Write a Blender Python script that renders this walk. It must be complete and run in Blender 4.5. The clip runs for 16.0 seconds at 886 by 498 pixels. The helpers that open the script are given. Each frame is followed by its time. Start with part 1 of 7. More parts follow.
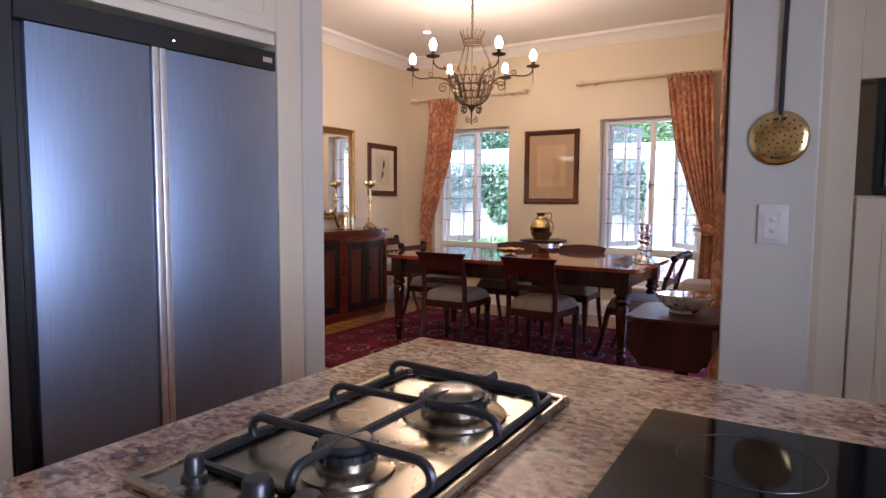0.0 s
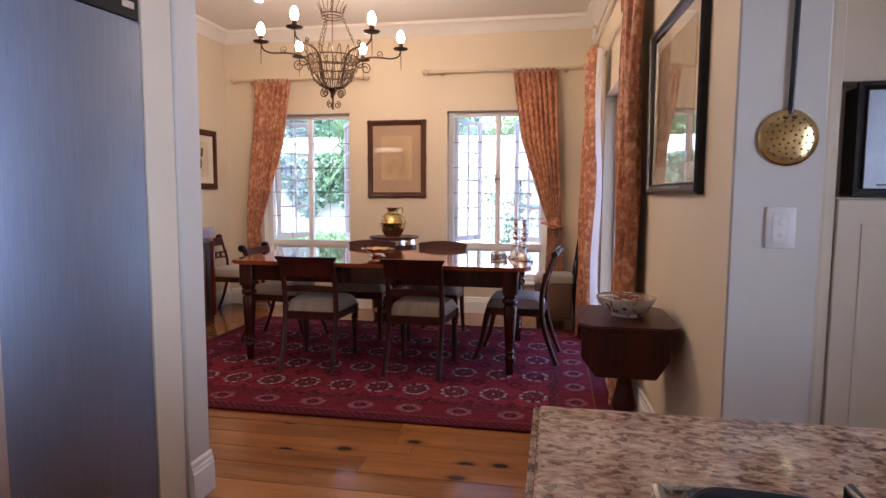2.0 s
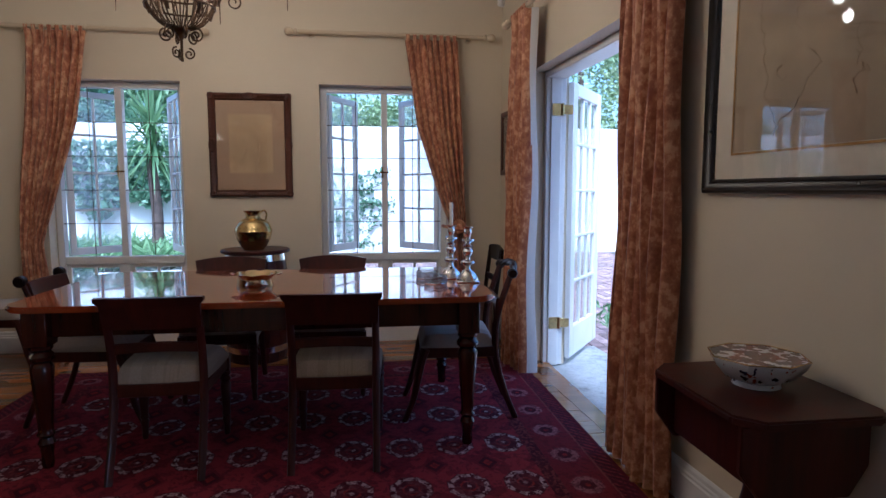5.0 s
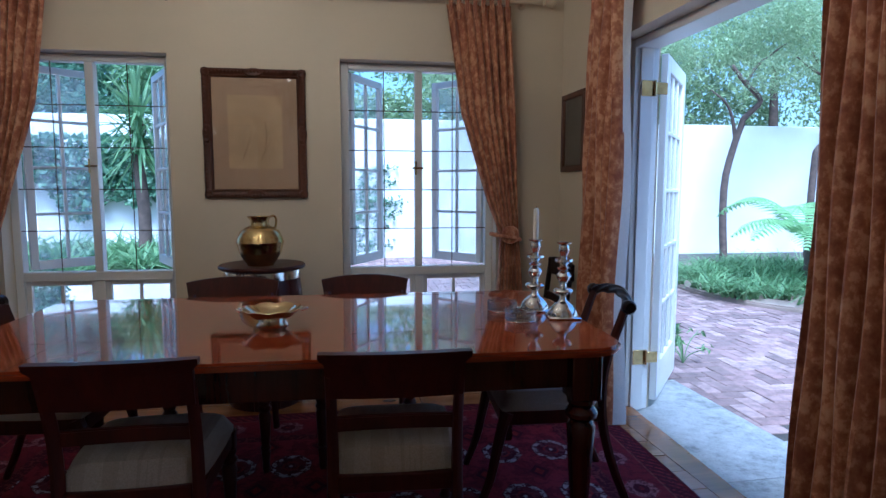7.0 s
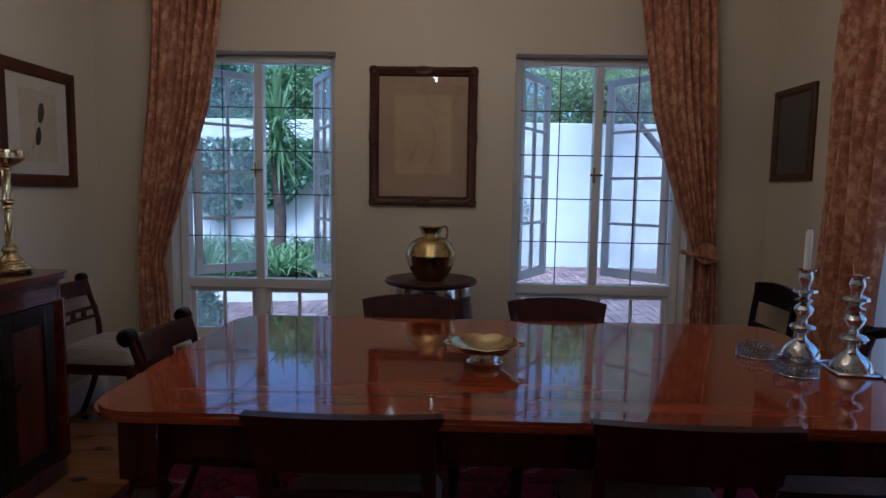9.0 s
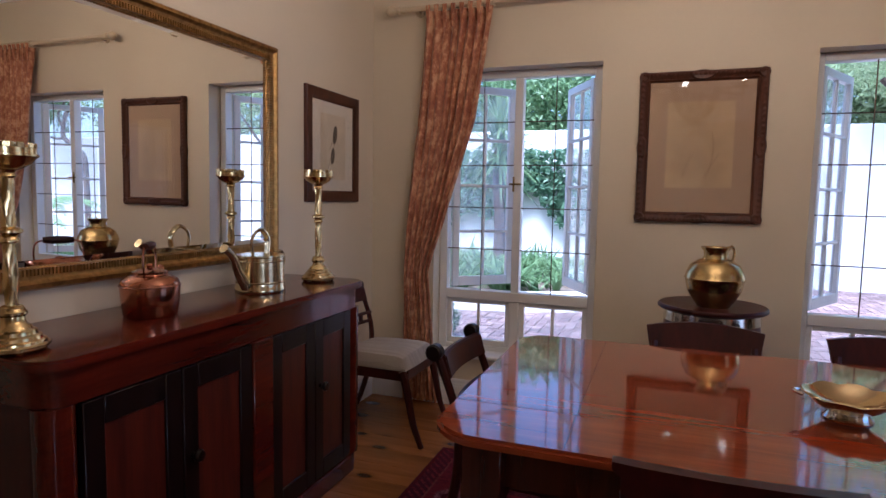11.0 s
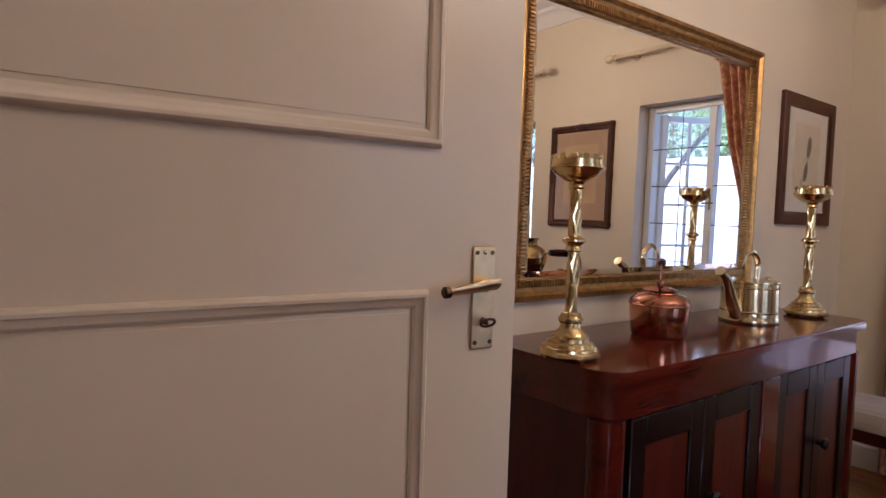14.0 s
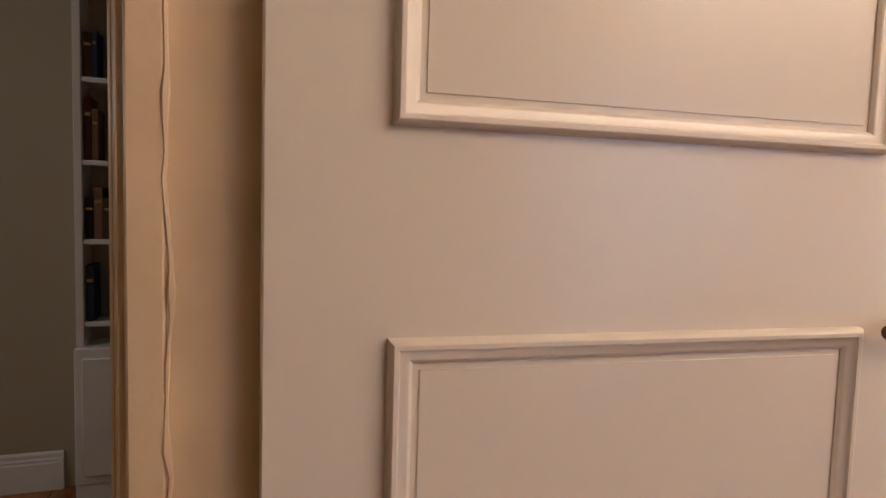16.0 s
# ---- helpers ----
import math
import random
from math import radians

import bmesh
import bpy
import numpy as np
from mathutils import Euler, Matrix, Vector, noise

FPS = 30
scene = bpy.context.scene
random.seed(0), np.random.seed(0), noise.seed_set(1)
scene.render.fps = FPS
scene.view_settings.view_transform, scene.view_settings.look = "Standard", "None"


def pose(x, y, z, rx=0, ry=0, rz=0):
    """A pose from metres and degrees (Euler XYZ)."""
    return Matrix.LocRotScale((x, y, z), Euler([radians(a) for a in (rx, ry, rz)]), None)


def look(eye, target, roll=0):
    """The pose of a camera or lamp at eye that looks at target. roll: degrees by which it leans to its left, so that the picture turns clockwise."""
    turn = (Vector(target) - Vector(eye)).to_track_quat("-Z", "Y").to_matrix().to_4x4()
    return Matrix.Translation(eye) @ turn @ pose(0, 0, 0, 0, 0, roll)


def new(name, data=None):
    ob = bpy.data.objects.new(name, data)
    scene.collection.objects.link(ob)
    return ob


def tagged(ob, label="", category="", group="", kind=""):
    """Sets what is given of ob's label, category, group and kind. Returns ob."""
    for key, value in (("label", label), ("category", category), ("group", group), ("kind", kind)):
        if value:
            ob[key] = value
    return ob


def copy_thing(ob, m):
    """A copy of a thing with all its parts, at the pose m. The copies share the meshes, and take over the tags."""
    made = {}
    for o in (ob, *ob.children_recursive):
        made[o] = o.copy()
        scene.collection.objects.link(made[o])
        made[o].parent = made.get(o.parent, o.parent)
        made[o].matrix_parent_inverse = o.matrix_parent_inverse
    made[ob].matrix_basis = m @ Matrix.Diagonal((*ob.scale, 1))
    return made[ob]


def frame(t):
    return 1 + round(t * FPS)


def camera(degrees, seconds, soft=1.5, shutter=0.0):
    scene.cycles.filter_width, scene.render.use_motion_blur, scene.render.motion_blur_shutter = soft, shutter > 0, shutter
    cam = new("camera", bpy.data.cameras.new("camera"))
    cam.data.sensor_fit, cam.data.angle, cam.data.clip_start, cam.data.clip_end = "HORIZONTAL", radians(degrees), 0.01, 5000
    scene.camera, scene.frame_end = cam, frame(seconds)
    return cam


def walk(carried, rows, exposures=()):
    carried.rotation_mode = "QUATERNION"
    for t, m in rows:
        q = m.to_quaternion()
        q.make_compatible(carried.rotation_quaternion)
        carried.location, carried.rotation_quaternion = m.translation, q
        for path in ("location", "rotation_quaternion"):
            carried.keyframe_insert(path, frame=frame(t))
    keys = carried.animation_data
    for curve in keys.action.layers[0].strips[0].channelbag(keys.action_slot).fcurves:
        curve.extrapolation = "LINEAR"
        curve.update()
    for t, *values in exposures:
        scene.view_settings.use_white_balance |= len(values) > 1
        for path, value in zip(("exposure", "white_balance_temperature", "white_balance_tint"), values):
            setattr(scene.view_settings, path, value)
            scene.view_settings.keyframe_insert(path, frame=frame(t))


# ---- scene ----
import itertools
cam = camera(73.2, 16.0)
PATH = [
    (0, (0.315, 0.356, 1.193), (-0.714, 2.064, 1.038), 0.4),
    (0.5, (0.164, 0.37, 1.2), (-0.759, 2.138, 1.043), 0.4),
    (1, (-0.037, 0.432, 1.212), (-0.79, 2.278, 1.051), 0.4),
    (1.5, (-0.24, 0.507, 1.229), (-0.826, 2.412, 1.056), 0.4),
    (2, (-0.457, 0.546, 1.227), (-0.821, 2.504, 1.045), 0.3),
    (2.5, (-0.672, 0.62, 1.211), (-0.817, 2.606, 1.026), 0.5),
    (3, (-0.892, 0.77, 1.225), (-0.901, 2.761, 1.036), 0.3),
    (3.5, (-1.027, 0.993, 1.207), (-0.951, 2.983, 1.021), 0.3),
    (4, (-1.135, 1.236, 1.215), (-0.965, 3.22, 1.027), 0.1),
    (6.5, (-1.352, 2.49, 1.268), (-1.058, 4.458, 1.065), -0.0),
    (7, (-1.473, 2.689, 1.256), (-1.182, 4.657, 1.053), 0.1),
    (7.5, (-1.622, 2.828, 1.263), (-1.337, 4.797, 1.06), 0.3),
    (8, (-1.752, 2.95, 1.279), (-1.52, 4.925, 1.072), 0.3),
    (8.5, (-1.812, 3.064, 1.278), (-1.71, 5.051, 1.082), 0.7),
    (10.8, (-2.212, 3.148, 1.297), (-2.83, 5.043, 1.125), 0.9),
    (11, (-2.258, 3.153, 1.306), (-2.94, 5.025, 1.132), 1.0),
    (11.5, (-2.373, 3.169, 1.302), (-3.236, 4.966, 1.145), 1.2),
    (12, (-2.458, 3.183, 1.275), (-3.518, 4.874, 1.148), 1.1),
    (12.5, (-2.546, 3.145, 1.261), (-3.766, 4.725, 1.143), 1.3),
    (13, (-2.634, 3.09, 1.255), (-3.983, 4.563, 1.143), 1.4),
    (13.5, (-2.693, 3.031, 1.247), (-4.169, 4.377, 1.14), 1.5),
    (14, (-2.743, 2.977, 1.255), (-4.335, 4.182, 1.146), 1.8),
    (14.5, (-2.766, 2.918, 1.269), (-4.461, 3.972, 1.148), 1.7),
    (15, (-2.804, 2.864, 1.257), (-4.578, 3.782, 1.162), 1.6),
    (15.5, (-2.86, 2.827, 1.265), (-4.71, 3.577, 1.142), 1.7),
    (16, (-2.932, 2.783, 1.278), (-4.822, 3.42, 1.134), 1.7),
]
LOOKS = [(0, 2.2, 5200, 21), (2, 2.35, 5250, 22), (3.5, 1.64, 5000, 20), (4.2, 1.38, 4700, 15), (6.3, 1.1, 4240, 6), (7, 1.0, 4190, 5), (8, 0.5, 4300, 6), (8.7, 0.25, 4300, 8),
         (10.8, 1.2, 4790, 18), (12, 1.8, 4790, 18), (12.6, 1.9, 4740, 17), (13.5, 1.75, 4890, 18), (15, 2.25, 4890, 17), (16, 2.73, 5040, 16)]
walk(cam, [(t, look(eye, target, roll)) for t, eye, target, roll in PATH], LOOKS)

# ---- light and exposure ----
world = bpy.data.worlds.new("sky")
scene.world = world
world.use_nodes = True
_nt = world.node_tree
_sky = _nt.nodes.new("ShaderNodeTexSky")
_sky.sky_type = 'NISHITA'
_sky.sun_disc = False
_sky.sun_elevation = radians(58)
_sky.sun_rotation = radians(187)
_sky.air_density = 1.0
_sky.dust_density = 2.5
_nt.links.new(_sky.outputs[0], _nt.nodes["Background"].inputs[0])
_nt.nodes["Background"].inputs[1].default_value = 0.15


def lamp(name, kind, m, energy, color=(1, 1, 1), size=0.1, size_y=None, angle=None, spot=None, spread=None):
    data = bpy.data.lights.new(name, kind)
    data.energy, data.color = energy, color
    if kind == 'AREA':
        data.shape, data.size, data.size_y = 'RECTANGLE', size, size_y or size
        if spread:
            data.spread = radians(spread)
    elif kind == 'SUN':
        data.angle = radians(angle)
    else:
        data.shadow_soft_size = size
    if spot:
        data.spot_size, data.spot_blend = radians(spot), 0.6
    ob = new(name, data)
    ob.matrix_world = m
    return ob


# soft sun from high behind the house
lamp("sun", 'SUN', look((-1, -6, 13), (0, 2, 0)), 5.0, (1.0, 0.97, 0.92), angle=25)
# daylight of the kitchen window
lamp("kitchen_window_light", 'AREA', look((2.52, -0.1, 1.3), (-1.9, 1.2, 1.1)), 7, (0.96, 0.97, 1.0), 1.3, 1.5, spread=85)
# added fill lamp, out of view, for the study beyond the inner door
lamp("study_fill", 'AREA', look((-4.3, -0.3, 2.4), (-4.6, 1.2, 0.0)), 2.3, (1.0, 0.78, 0.52), 0.8, 0.8)

# ---- small builders ----


def mk():
    return bmesh.new()


def add_box(bm, x0, x1, y0, y1, z0, z1, bevel=0.0, m=None, seg=1):
    t = bmesh.new()
    bmesh.ops.create_cube(t, size=1)
    for v in t.verts:
        v.co = Vector(((x0 + x1) / 2 + v.co.x * (x1 - x0), (y0 + y1) / 2 + v.co.y * (y1 - y0), (z0 + z1) / 2 + v.co.z * (z1 - z0)))
    if bevel:
        bmesh.ops.bevel(t, geom=t.edges[:], offset=bevel, segments=seg, affect='EDGES', profile=0.5)
    if m is not None:
        t.transform(m)
    merge(bm, t)
    return bm


def merge(bm, t):
    me = bpy.data.meshes.new("tmp")
    t.to_mesh(me)
    t.free()
    bm.from_mesh(me)
    bpy.data.meshes.remove(me)


def box(x0, x1, y0, y1, z0, z1, bevel=0.0, m=None, seg=1):
    return add_box(mk(), x0, x1, y0, y1, z0, z1, bevel, m, seg)


def from_data(bm, verts, faces, m=None):
    vs = [bm.verts.new(m @ Vector(v) if m is not None else v) for v in verts]
    for f in faces:
        try:
            bm.faces.new([vs[i] for i in f])
        except ValueError:
            pass
    return bm


def add_lathe(bm, prof, n=20, m=None, a0=0.0, a1=2 * math.pi, squash=1.0):
    """Turns (radius, height) pairs about z."""
    full = abs(a1 - a0 - 2 * math.pi) < 1e-6
    k = n if full else n + 1
    verts, faces = [], []
    for r, z in prof:
        for i in range(k):
            a = a0 + (a1 - a0) * i / n
            verts.append((max(r, 1e-4) * math.cos(a), max(r, 1e-4) * math.sin(a) * squash, z))
    for j in range(len(prof) - 1):
        for i in range(n):
            b = (i + 1) % k
            faces.append((j * k + i, j * k + b, (j + 1) * k + b, (j + 1) * k + i))
    if full:
        faces.append(tuple(range(k))[::-1])
        faces.append(tuple((len(prof) - 1) * k + i for i in range(k)))
    return from_data(bm, verts, faces, m)


def lathe(prof, n=20, m=None, **kw):
    return add_lathe(mk(), prof, n, m, **kw)


def add_tube(bm, pts, r, n=8, closed=False, flat=1.0):
    """A round bar along points; r is one radius or one for each point."""
    pts = [Vector(p) for p in pts]
    k = len(pts)
    rs = r if isinstance(r, (list, tuple)) else [r] * k
    verts, faces = [], []
    up = None
    for i, p in enumerate(pts):
        if closed:
            d = pts[(i + 1) % k] - pts[i - 1]
        else:
            d = pts[min(i + 1, k - 1)] - pts[max(i - 1, 0)]
        d.normalize()
        if up is None:
            up = d.orthogonal().normalized()
        up = (up - d * up.dot(d))
        up = up.normalized() if up.length > 1e-6 else d.orthogonal().normalized()
        side = d.cross(up)
        for j in range(n):
            a = 2 * math.pi * j / n
            verts.append(p + (up * math.cos(a) + side * math.sin(a) * flat) * rs[i])
    for i in range(k if closed else k - 1):
        for j in range(n):
            a, b = i * n + j, i * n + (j + 1) % n
            c, d2 = ((i + 1) % k) * n + (j + 1) % n, ((i + 1) % k) * n + j
            faces.append((a, b, c, d2))
    if not closed:
        faces.append(tuple(range(n))[::-1])
        faces.append(tuple((k - 1) * n + j for j in range(n)))
    return from_data(bm, verts, faces)


def tube(pts, r, n=8, closed=False, flat=1.0):
    return add_tube(mk(), pts, r, n, closed, flat)


def curve_pts(ctrl, n=24):
    """A smooth line through control points."""
    c = [Vector(p) for p in ctrl]
    c = [c[0] * 2 - c[1]] + c + [c[-1] * 2 - c[-2]]
    out = []
    segs = len(c) - 3
    for i in range(n + 1):
        u = i / n * segs
        s = min(int(u), segs - 1)
        t = u - s
        p0, p1, p2, p3 = c[s:s + 4]
        out.append(0.5 * ((2 * p1) + (p2 - p0) * t + (2 * p0 - 5 * p1 + 4 * p2 - p3) * t * t + (3 * p1 - p0 - 3 * p2 + p3) * t ** 3))
    return out


def add_prism(bm, outline, z0, z1, m=None):
    """Stands a flat outline (x, y) up from z0 to z1."""
    n = len(outline)
    verts = [(x, y, z0) for x, y in outline] + [(x, y, z1) for x, y in outline]
    faces = [tuple(range(n))[::-1], tuple(range(n, 2 * n))]
    faces += [(i, (i + 1) % n, n + (i + 1) % n, n + i) for i in range(n)]
    return from_data(bm, verts, faces, m)


def prism(outline, z0, z1, m=None, bevel=0.0):
    bm = add_prism(mk(), outline, z0, z1, m)
    if bevel:
        bmesh.ops.recalc_face_normals(bm, faces=bm.faces[:])
        bmesh.ops.bevel(bm, geom=[e for e in bm.edges if len(e.link_faces) == 2 and e.calc_face_angle(0) > 0.6], offset=bevel, segments=2, affect='EDGES')
    return bm


def finish(name, bm, material, smooth=True):
    bmesh.ops.recalc_face_normals(bm, faces=bm.faces[:])
    me = bpy.data.meshes.new(name)
    bm.to_mesh(me)
    bm.free()
    if smooth:
        for p in me.polygons:
            p.use_smooth = True
        me.set_sharp_from_angle(angle=radians(38))
    me.materials.append(material)
    return me


def part(name, bm, material, parent, label="", smooth=True):
    ob = new(name, finish(name, bm, material, smooth))
    if parent is not None:
        ob.parent = parent
    if label:
        ob["label"] = label
    return ob


def thing(name, m, label, category, group="", kind=""):
    ob = new(name)
    ob.empty_display_size = 0.1
    ob.matrix_world = m
    return tagged(ob, label, category, group, kind)


def solid(name, bm, material, label, category, group="", m=None, smooth=True):
    ob = new(name, finish(name, bm, material, smooth))
    if m is not None:
        ob.matrix_world = m
    return tagged(ob, label, category, group)


def setting(name, bm, material, label="", category="", smooth=False, parent=None):
    ob = new(name, finish(name, bm, material, smooth))
    if parent is not None:
        ob.parent = parent
        return ob
    return tagged(ob, label, category, kind="structure")


# ---- materials ----


def srgb(r, g, b):
    return tuple((c / 255 / 12.92 if c <= 10 else ((c / 255 + 0.055) / 1.055) ** 2.4) for c in (r, g, b))


class Nodes:
    def __init__(self, name):
        self.mat = bpy.data.materials.new(name)
        self.mat.use_nodes = True
        self.t = self.mat.node_tree
        self.b = self.t.nodes["Principled BSDF"]
        self.out = self.t.nodes["Material Output"]

    def node(self, kind, **kw):
        n = self.t.nodes.new(kind)
        for k, v in kw.items():
            if k == "op":
                n.operation = v
            elif k == "blend":
                n.blend_type = v
        return n

    def link(self, a, b):
        self.t.links.new(a, b)

    def coords(self, space="world", scale=(1, 1, 1), rot=(0, 0, 0)):
        mp = self.node("ShaderNodeMapping")
        mp.inputs["Scale"].default_value = scale
        mp.inputs["Rotation"].default_value = rot
        if space == "world":
            self.link(self.node("ShaderNodeNewGeometry").outputs["Position"], mp.inputs[0])
        else:
            self.link(self.node("ShaderNodeTexCoord").outputs["Object"], mp.inputs[0])
        return mp.outputs[0]

    def noise(self, vec, scale, detail=4.0, rough=0.55):
        n = self.node("ShaderNodeTexNoise")
        n.inputs["Scale"].default_value, n.inputs["Detail"].default_value, n.inputs["Roughness"].default_value = scale, detail, rough
        self.link(vec, n.inputs["Vector"])
        return n.outputs["Fac"]

    def ramp(self, fac, stops, hard=False):
        n = self.node("ShaderNodeValToRGB")
        n.color_ramp.interpolation = 'CONSTANT' if hard else 'LINEAR'
        el = n.color_ramp.elements
        while len(el) < len(stops):
            el.new(0.5)
        for e, (p, c) in zip(el, stops):
            e.position, e.color = p, (*c, 1) if len(c) == 3 else c
        self.link(fac, n.inputs[0])
        return n.outputs[0]

    def mix(self, fac, a, b, blend='MIX'):
        n = self.node("ShaderNodeMix")
        n.data_type, n.blend_type = 'RGBA', blend
        for sock, v in ((n.inputs[0], fac), (n.inputs[6], a), (n.inputs[7], b)):
            if isinstance(v, (int, float)):
                sock.default_value = v
            elif isinstance(v, tuple):
                sock.default_value = (*v, 1)
            else:
                self.link(v, sock)
        return n.outputs[2]

    def math(self, op, a, b=None, c=None):
        n = self.node("ShaderNodeMath", op=op)
        for i, v in enumerate((a, b, c)):
            if v is None:
                continue
            if isinstance(v, (int, float)):
                n.inputs[i].default_value = v
            else:
                self.link(v, n.inputs[i])
        return n.outputs[0]

    def bump(self, height, strength=0.2, dist=0.01):
        n = self.node("ShaderNodeBump")
        n.inputs["Strength"].default_value, n.inputs["Distance"].default_value = strength, dist
        self.link(height, n.inputs["Height"])
        self.link(n.outputs[0], self.b.inputs["Normal"])

    def color(self, v):
        if isinstance(v, tuple):
            self.b.inputs["Base Color"].default_value = (*v, 1)
        else:
            self.link(v, self.b.inputs["Base Color"])

    def set(self, **kw):
        for k, v in kw.items():
            s = self.b.inputs[k.replace("_", " ")]
            if isinstance(v, (int, float)):
                s.default_value = v
            else:
                self.link(v, s)
        return self.mat


def paint(name, c, rough=0.5, vary=0.06, scale=3.0, bump=0.05, fine=60.0, coat=0.0):
    """Painted plaster or wood: faint blotches and a fine relief."""
    n = Nodes(name)
    v = n.coords()
    big = n.noise(v, scale, 3)
    small = n.noise(v, fine, 5)
    lo = tuple(x * (1 - vary) for x in c)
    hi = tuple(min(1, x * (1 + vary * 0.6)) for x in c)
    col = n.ramp(big, [(0.3, lo), (0.7, hi)])
    n.color(n.mix(0.06, col, n.ramp(small, [(0.35, tuple(x * 0.8 for x in c)), (0.65, c)])))
    n.bump(n.math('ADD', small, n.math('MULTIPLY', big, 0.6)), bump, 0.004)
    return n.set(Roughness=n.math('MULTIPLY_ADD', small, 0.15, rough - 0.07), Coat_Weight=coat)


def wood(name, dark, light, rough=0.3, axis=0, grain=1.0, coat=0.0, rnd=0.0, bump=0.06, knots=None, spec=0.3):
    """Grain along one object axis."""
    n = Nodes(name)
    sc = [9.0 * grain] * 3
    sc[axis] = 0.7 * grain
    v = n.coords("object", tuple(sc))
    if rnd:
        sc2 = n.node("ShaderNodeVectorMath", op='MULTIPLY_ADD')
        n.link(n.node("ShaderNodeObjectInfo").outputs["Random"], sc2.inputs[0])
        sc2.inputs[1].default_value = (37, 53, 17)
        n.link(v, sc2.inputs[2])
        v = sc2.outputs[0]
    a = n.noise(v, 1.6, 6, 0.6)
    b = n.noise(v, 9.0, 4, 0.7)
    f = n.math('MULTIPLY_ADD', b, 0.35, n.math('MULTIPLY', a, 0.75))
    col = n.ramp(f, [(0.32, dark), (0.52, tuple((x + y) / 2 for x, y in zip(dark, light))), (0.72, light)])
    if rnd:
        r = n.node("ShaderNodeObjectInfo").outputs["Random"]
        col = n.mix(rnd, col, n.ramp(r, [(0.0, tuple(x * 0.75 for x in dark)), (0.5, light), (1.0, tuple(min(1, x * 1.15) for x in light))]))
    if knots:
        vo = n.node("ShaderNodeTexVoronoi")
        vo.voronoi_dimensions = '2D'
        vo.inputs["Scale"].default_value = 0.42
        stretch = n.node("ShaderNodeVectorMath", op='MULTIPLY')
        stretch.inputs[1].default_value = (11.0, 1.5, 0.0)
        n.link(v, stretch.inputs[0])
        n.link(stretch.outputs[0], vo.inputs["Vector"])
        d = n.math('MULTIPLY_ADD', b, 0.05, vo.outputs["Distance"])
        col = n.mix(n.ramp(d, [(0.07, (0.9, 0.9, 0.9)), (0.11, (0.25, 0.25, 0.25)), (0.17, (0.0, 0.0, 0.0))]), col, knots)
    n.color(col)
    n.bump(b, bump, 0.002)
    return n.set(Roughness=n.math('MULTIPLY_ADD', a, 0.16, rough - 0.08), Coat_Weight=coat, Coat_Roughness=min(0.12, rough * 0.4), Specular_IOR_Level=spec)


def metal(name, c, rough=0.25, worn=0.2, scale=14.0):
    n = Nodes(name)
    v = n.coords("object")
    f = n.noise(v, scale, 5)
    n.color(n.ramp(f, [(0.35, tuple(x * (1 - worn) for x in c)), (0.65, c)]))
    n.bump(n.noise(v, 70, 3), 0.05, 0.002)
    return n.set(Metallic=1.0, Roughness=n.math('MULTIPLY_ADD', f, 0.22, rough - 0.1))


def plain(name, c, rough=0.5, metallic=0.0, **kw):
    n = Nodes(name)
    f = n.noise(n.coords("object"), 25, 4)
    n.color(n.ramp(f, [(0.3, tuple(x * 0.9 for x in c)), (0.7, c)]))
    return n.set(Roughness=rough, Metallic=metallic, **kw)


def glow(name, c, strength):
    n = Nodes(name)
    n.color(c)
    n.b.inputs["Emission Color"].default_value = (*c, 1)
    return n.set(Emission_Strength=strength)


def glass(name, tint=(1, 1, 1), rough=0.0, haze=0.0):
    """Thin pane: mostly clear, with a mirror gloss at a slant and a pale film painting in glare."""
    n = Nodes(name)
    tr, gl, mx, fr = (n.node(k) for k in ("ShaderNodeBsdfTransparent", "ShaderNodeBsdfGlossy", "ShaderNodeMixShader", "ShaderNodeLayerWeight"))
    tr.inputs[0].default_value = (*tint, 1)
    gl.inputs["Roughness"].default_value = rough
    fr.inputs["Blend"].default_value = 0.5
    n.link(n.math('MULTIPLY_ADD', n.math('POWER', fr.outputs["Facing"], 5.0), 0.9, 0.045), mx.inputs[0])
    n.link(tr.outputs[0], mx.inputs[1])
    n.link(gl.outputs[0], mx.inputs[2])
    # pale translucent layer imitates the veil of glare over bright windows
    if haze:
        film, blend = n.node("ShaderNodeBsdfTranslucent"), n.node("ShaderNodeMixShader")
        film.inputs[0].default_value = (0.85, 0.87, 0.87, 1)
        n.link(n.math('MULTIPLY', n.noise(n.coords(), 5.0, 4), haze * 2), blend.inputs[0])
        n.link(mx.outputs[0], blend.inputs[1])
        n.link(film.outputs[0], blend.inputs[2])
        n.link(blend.outputs[0], n.out.inputs[0])
    else:
        n.link(mx.outputs[0], n.out.inputs[0])
    return n.mat


M_WALL = paint("cream_wall_paint", (0.64, 0.555, 0.405), 0.55, 0.05, 1.3, 0.10, 45)
M_CEIL = paint("ceiling_paint", (0.76, 0.74, 0.69), 0.6, 0.03, 1.0, 0.05, 60)
M_WHITE = paint("white_gloss_paint", (0.78, 0.78, 0.76), 0.3, 0.05, 4, 0.08, 40)
M_PIER = paint("off_white_paint", (0.61, 0.59, 0.535), 0.45, 0.05, 2, 0.08, 40)
M_CREAM = paint("cream_cabinet_paint", (0.72, 0.64, 0.50), 0.4, 0.05, 2, 0.06, 50)


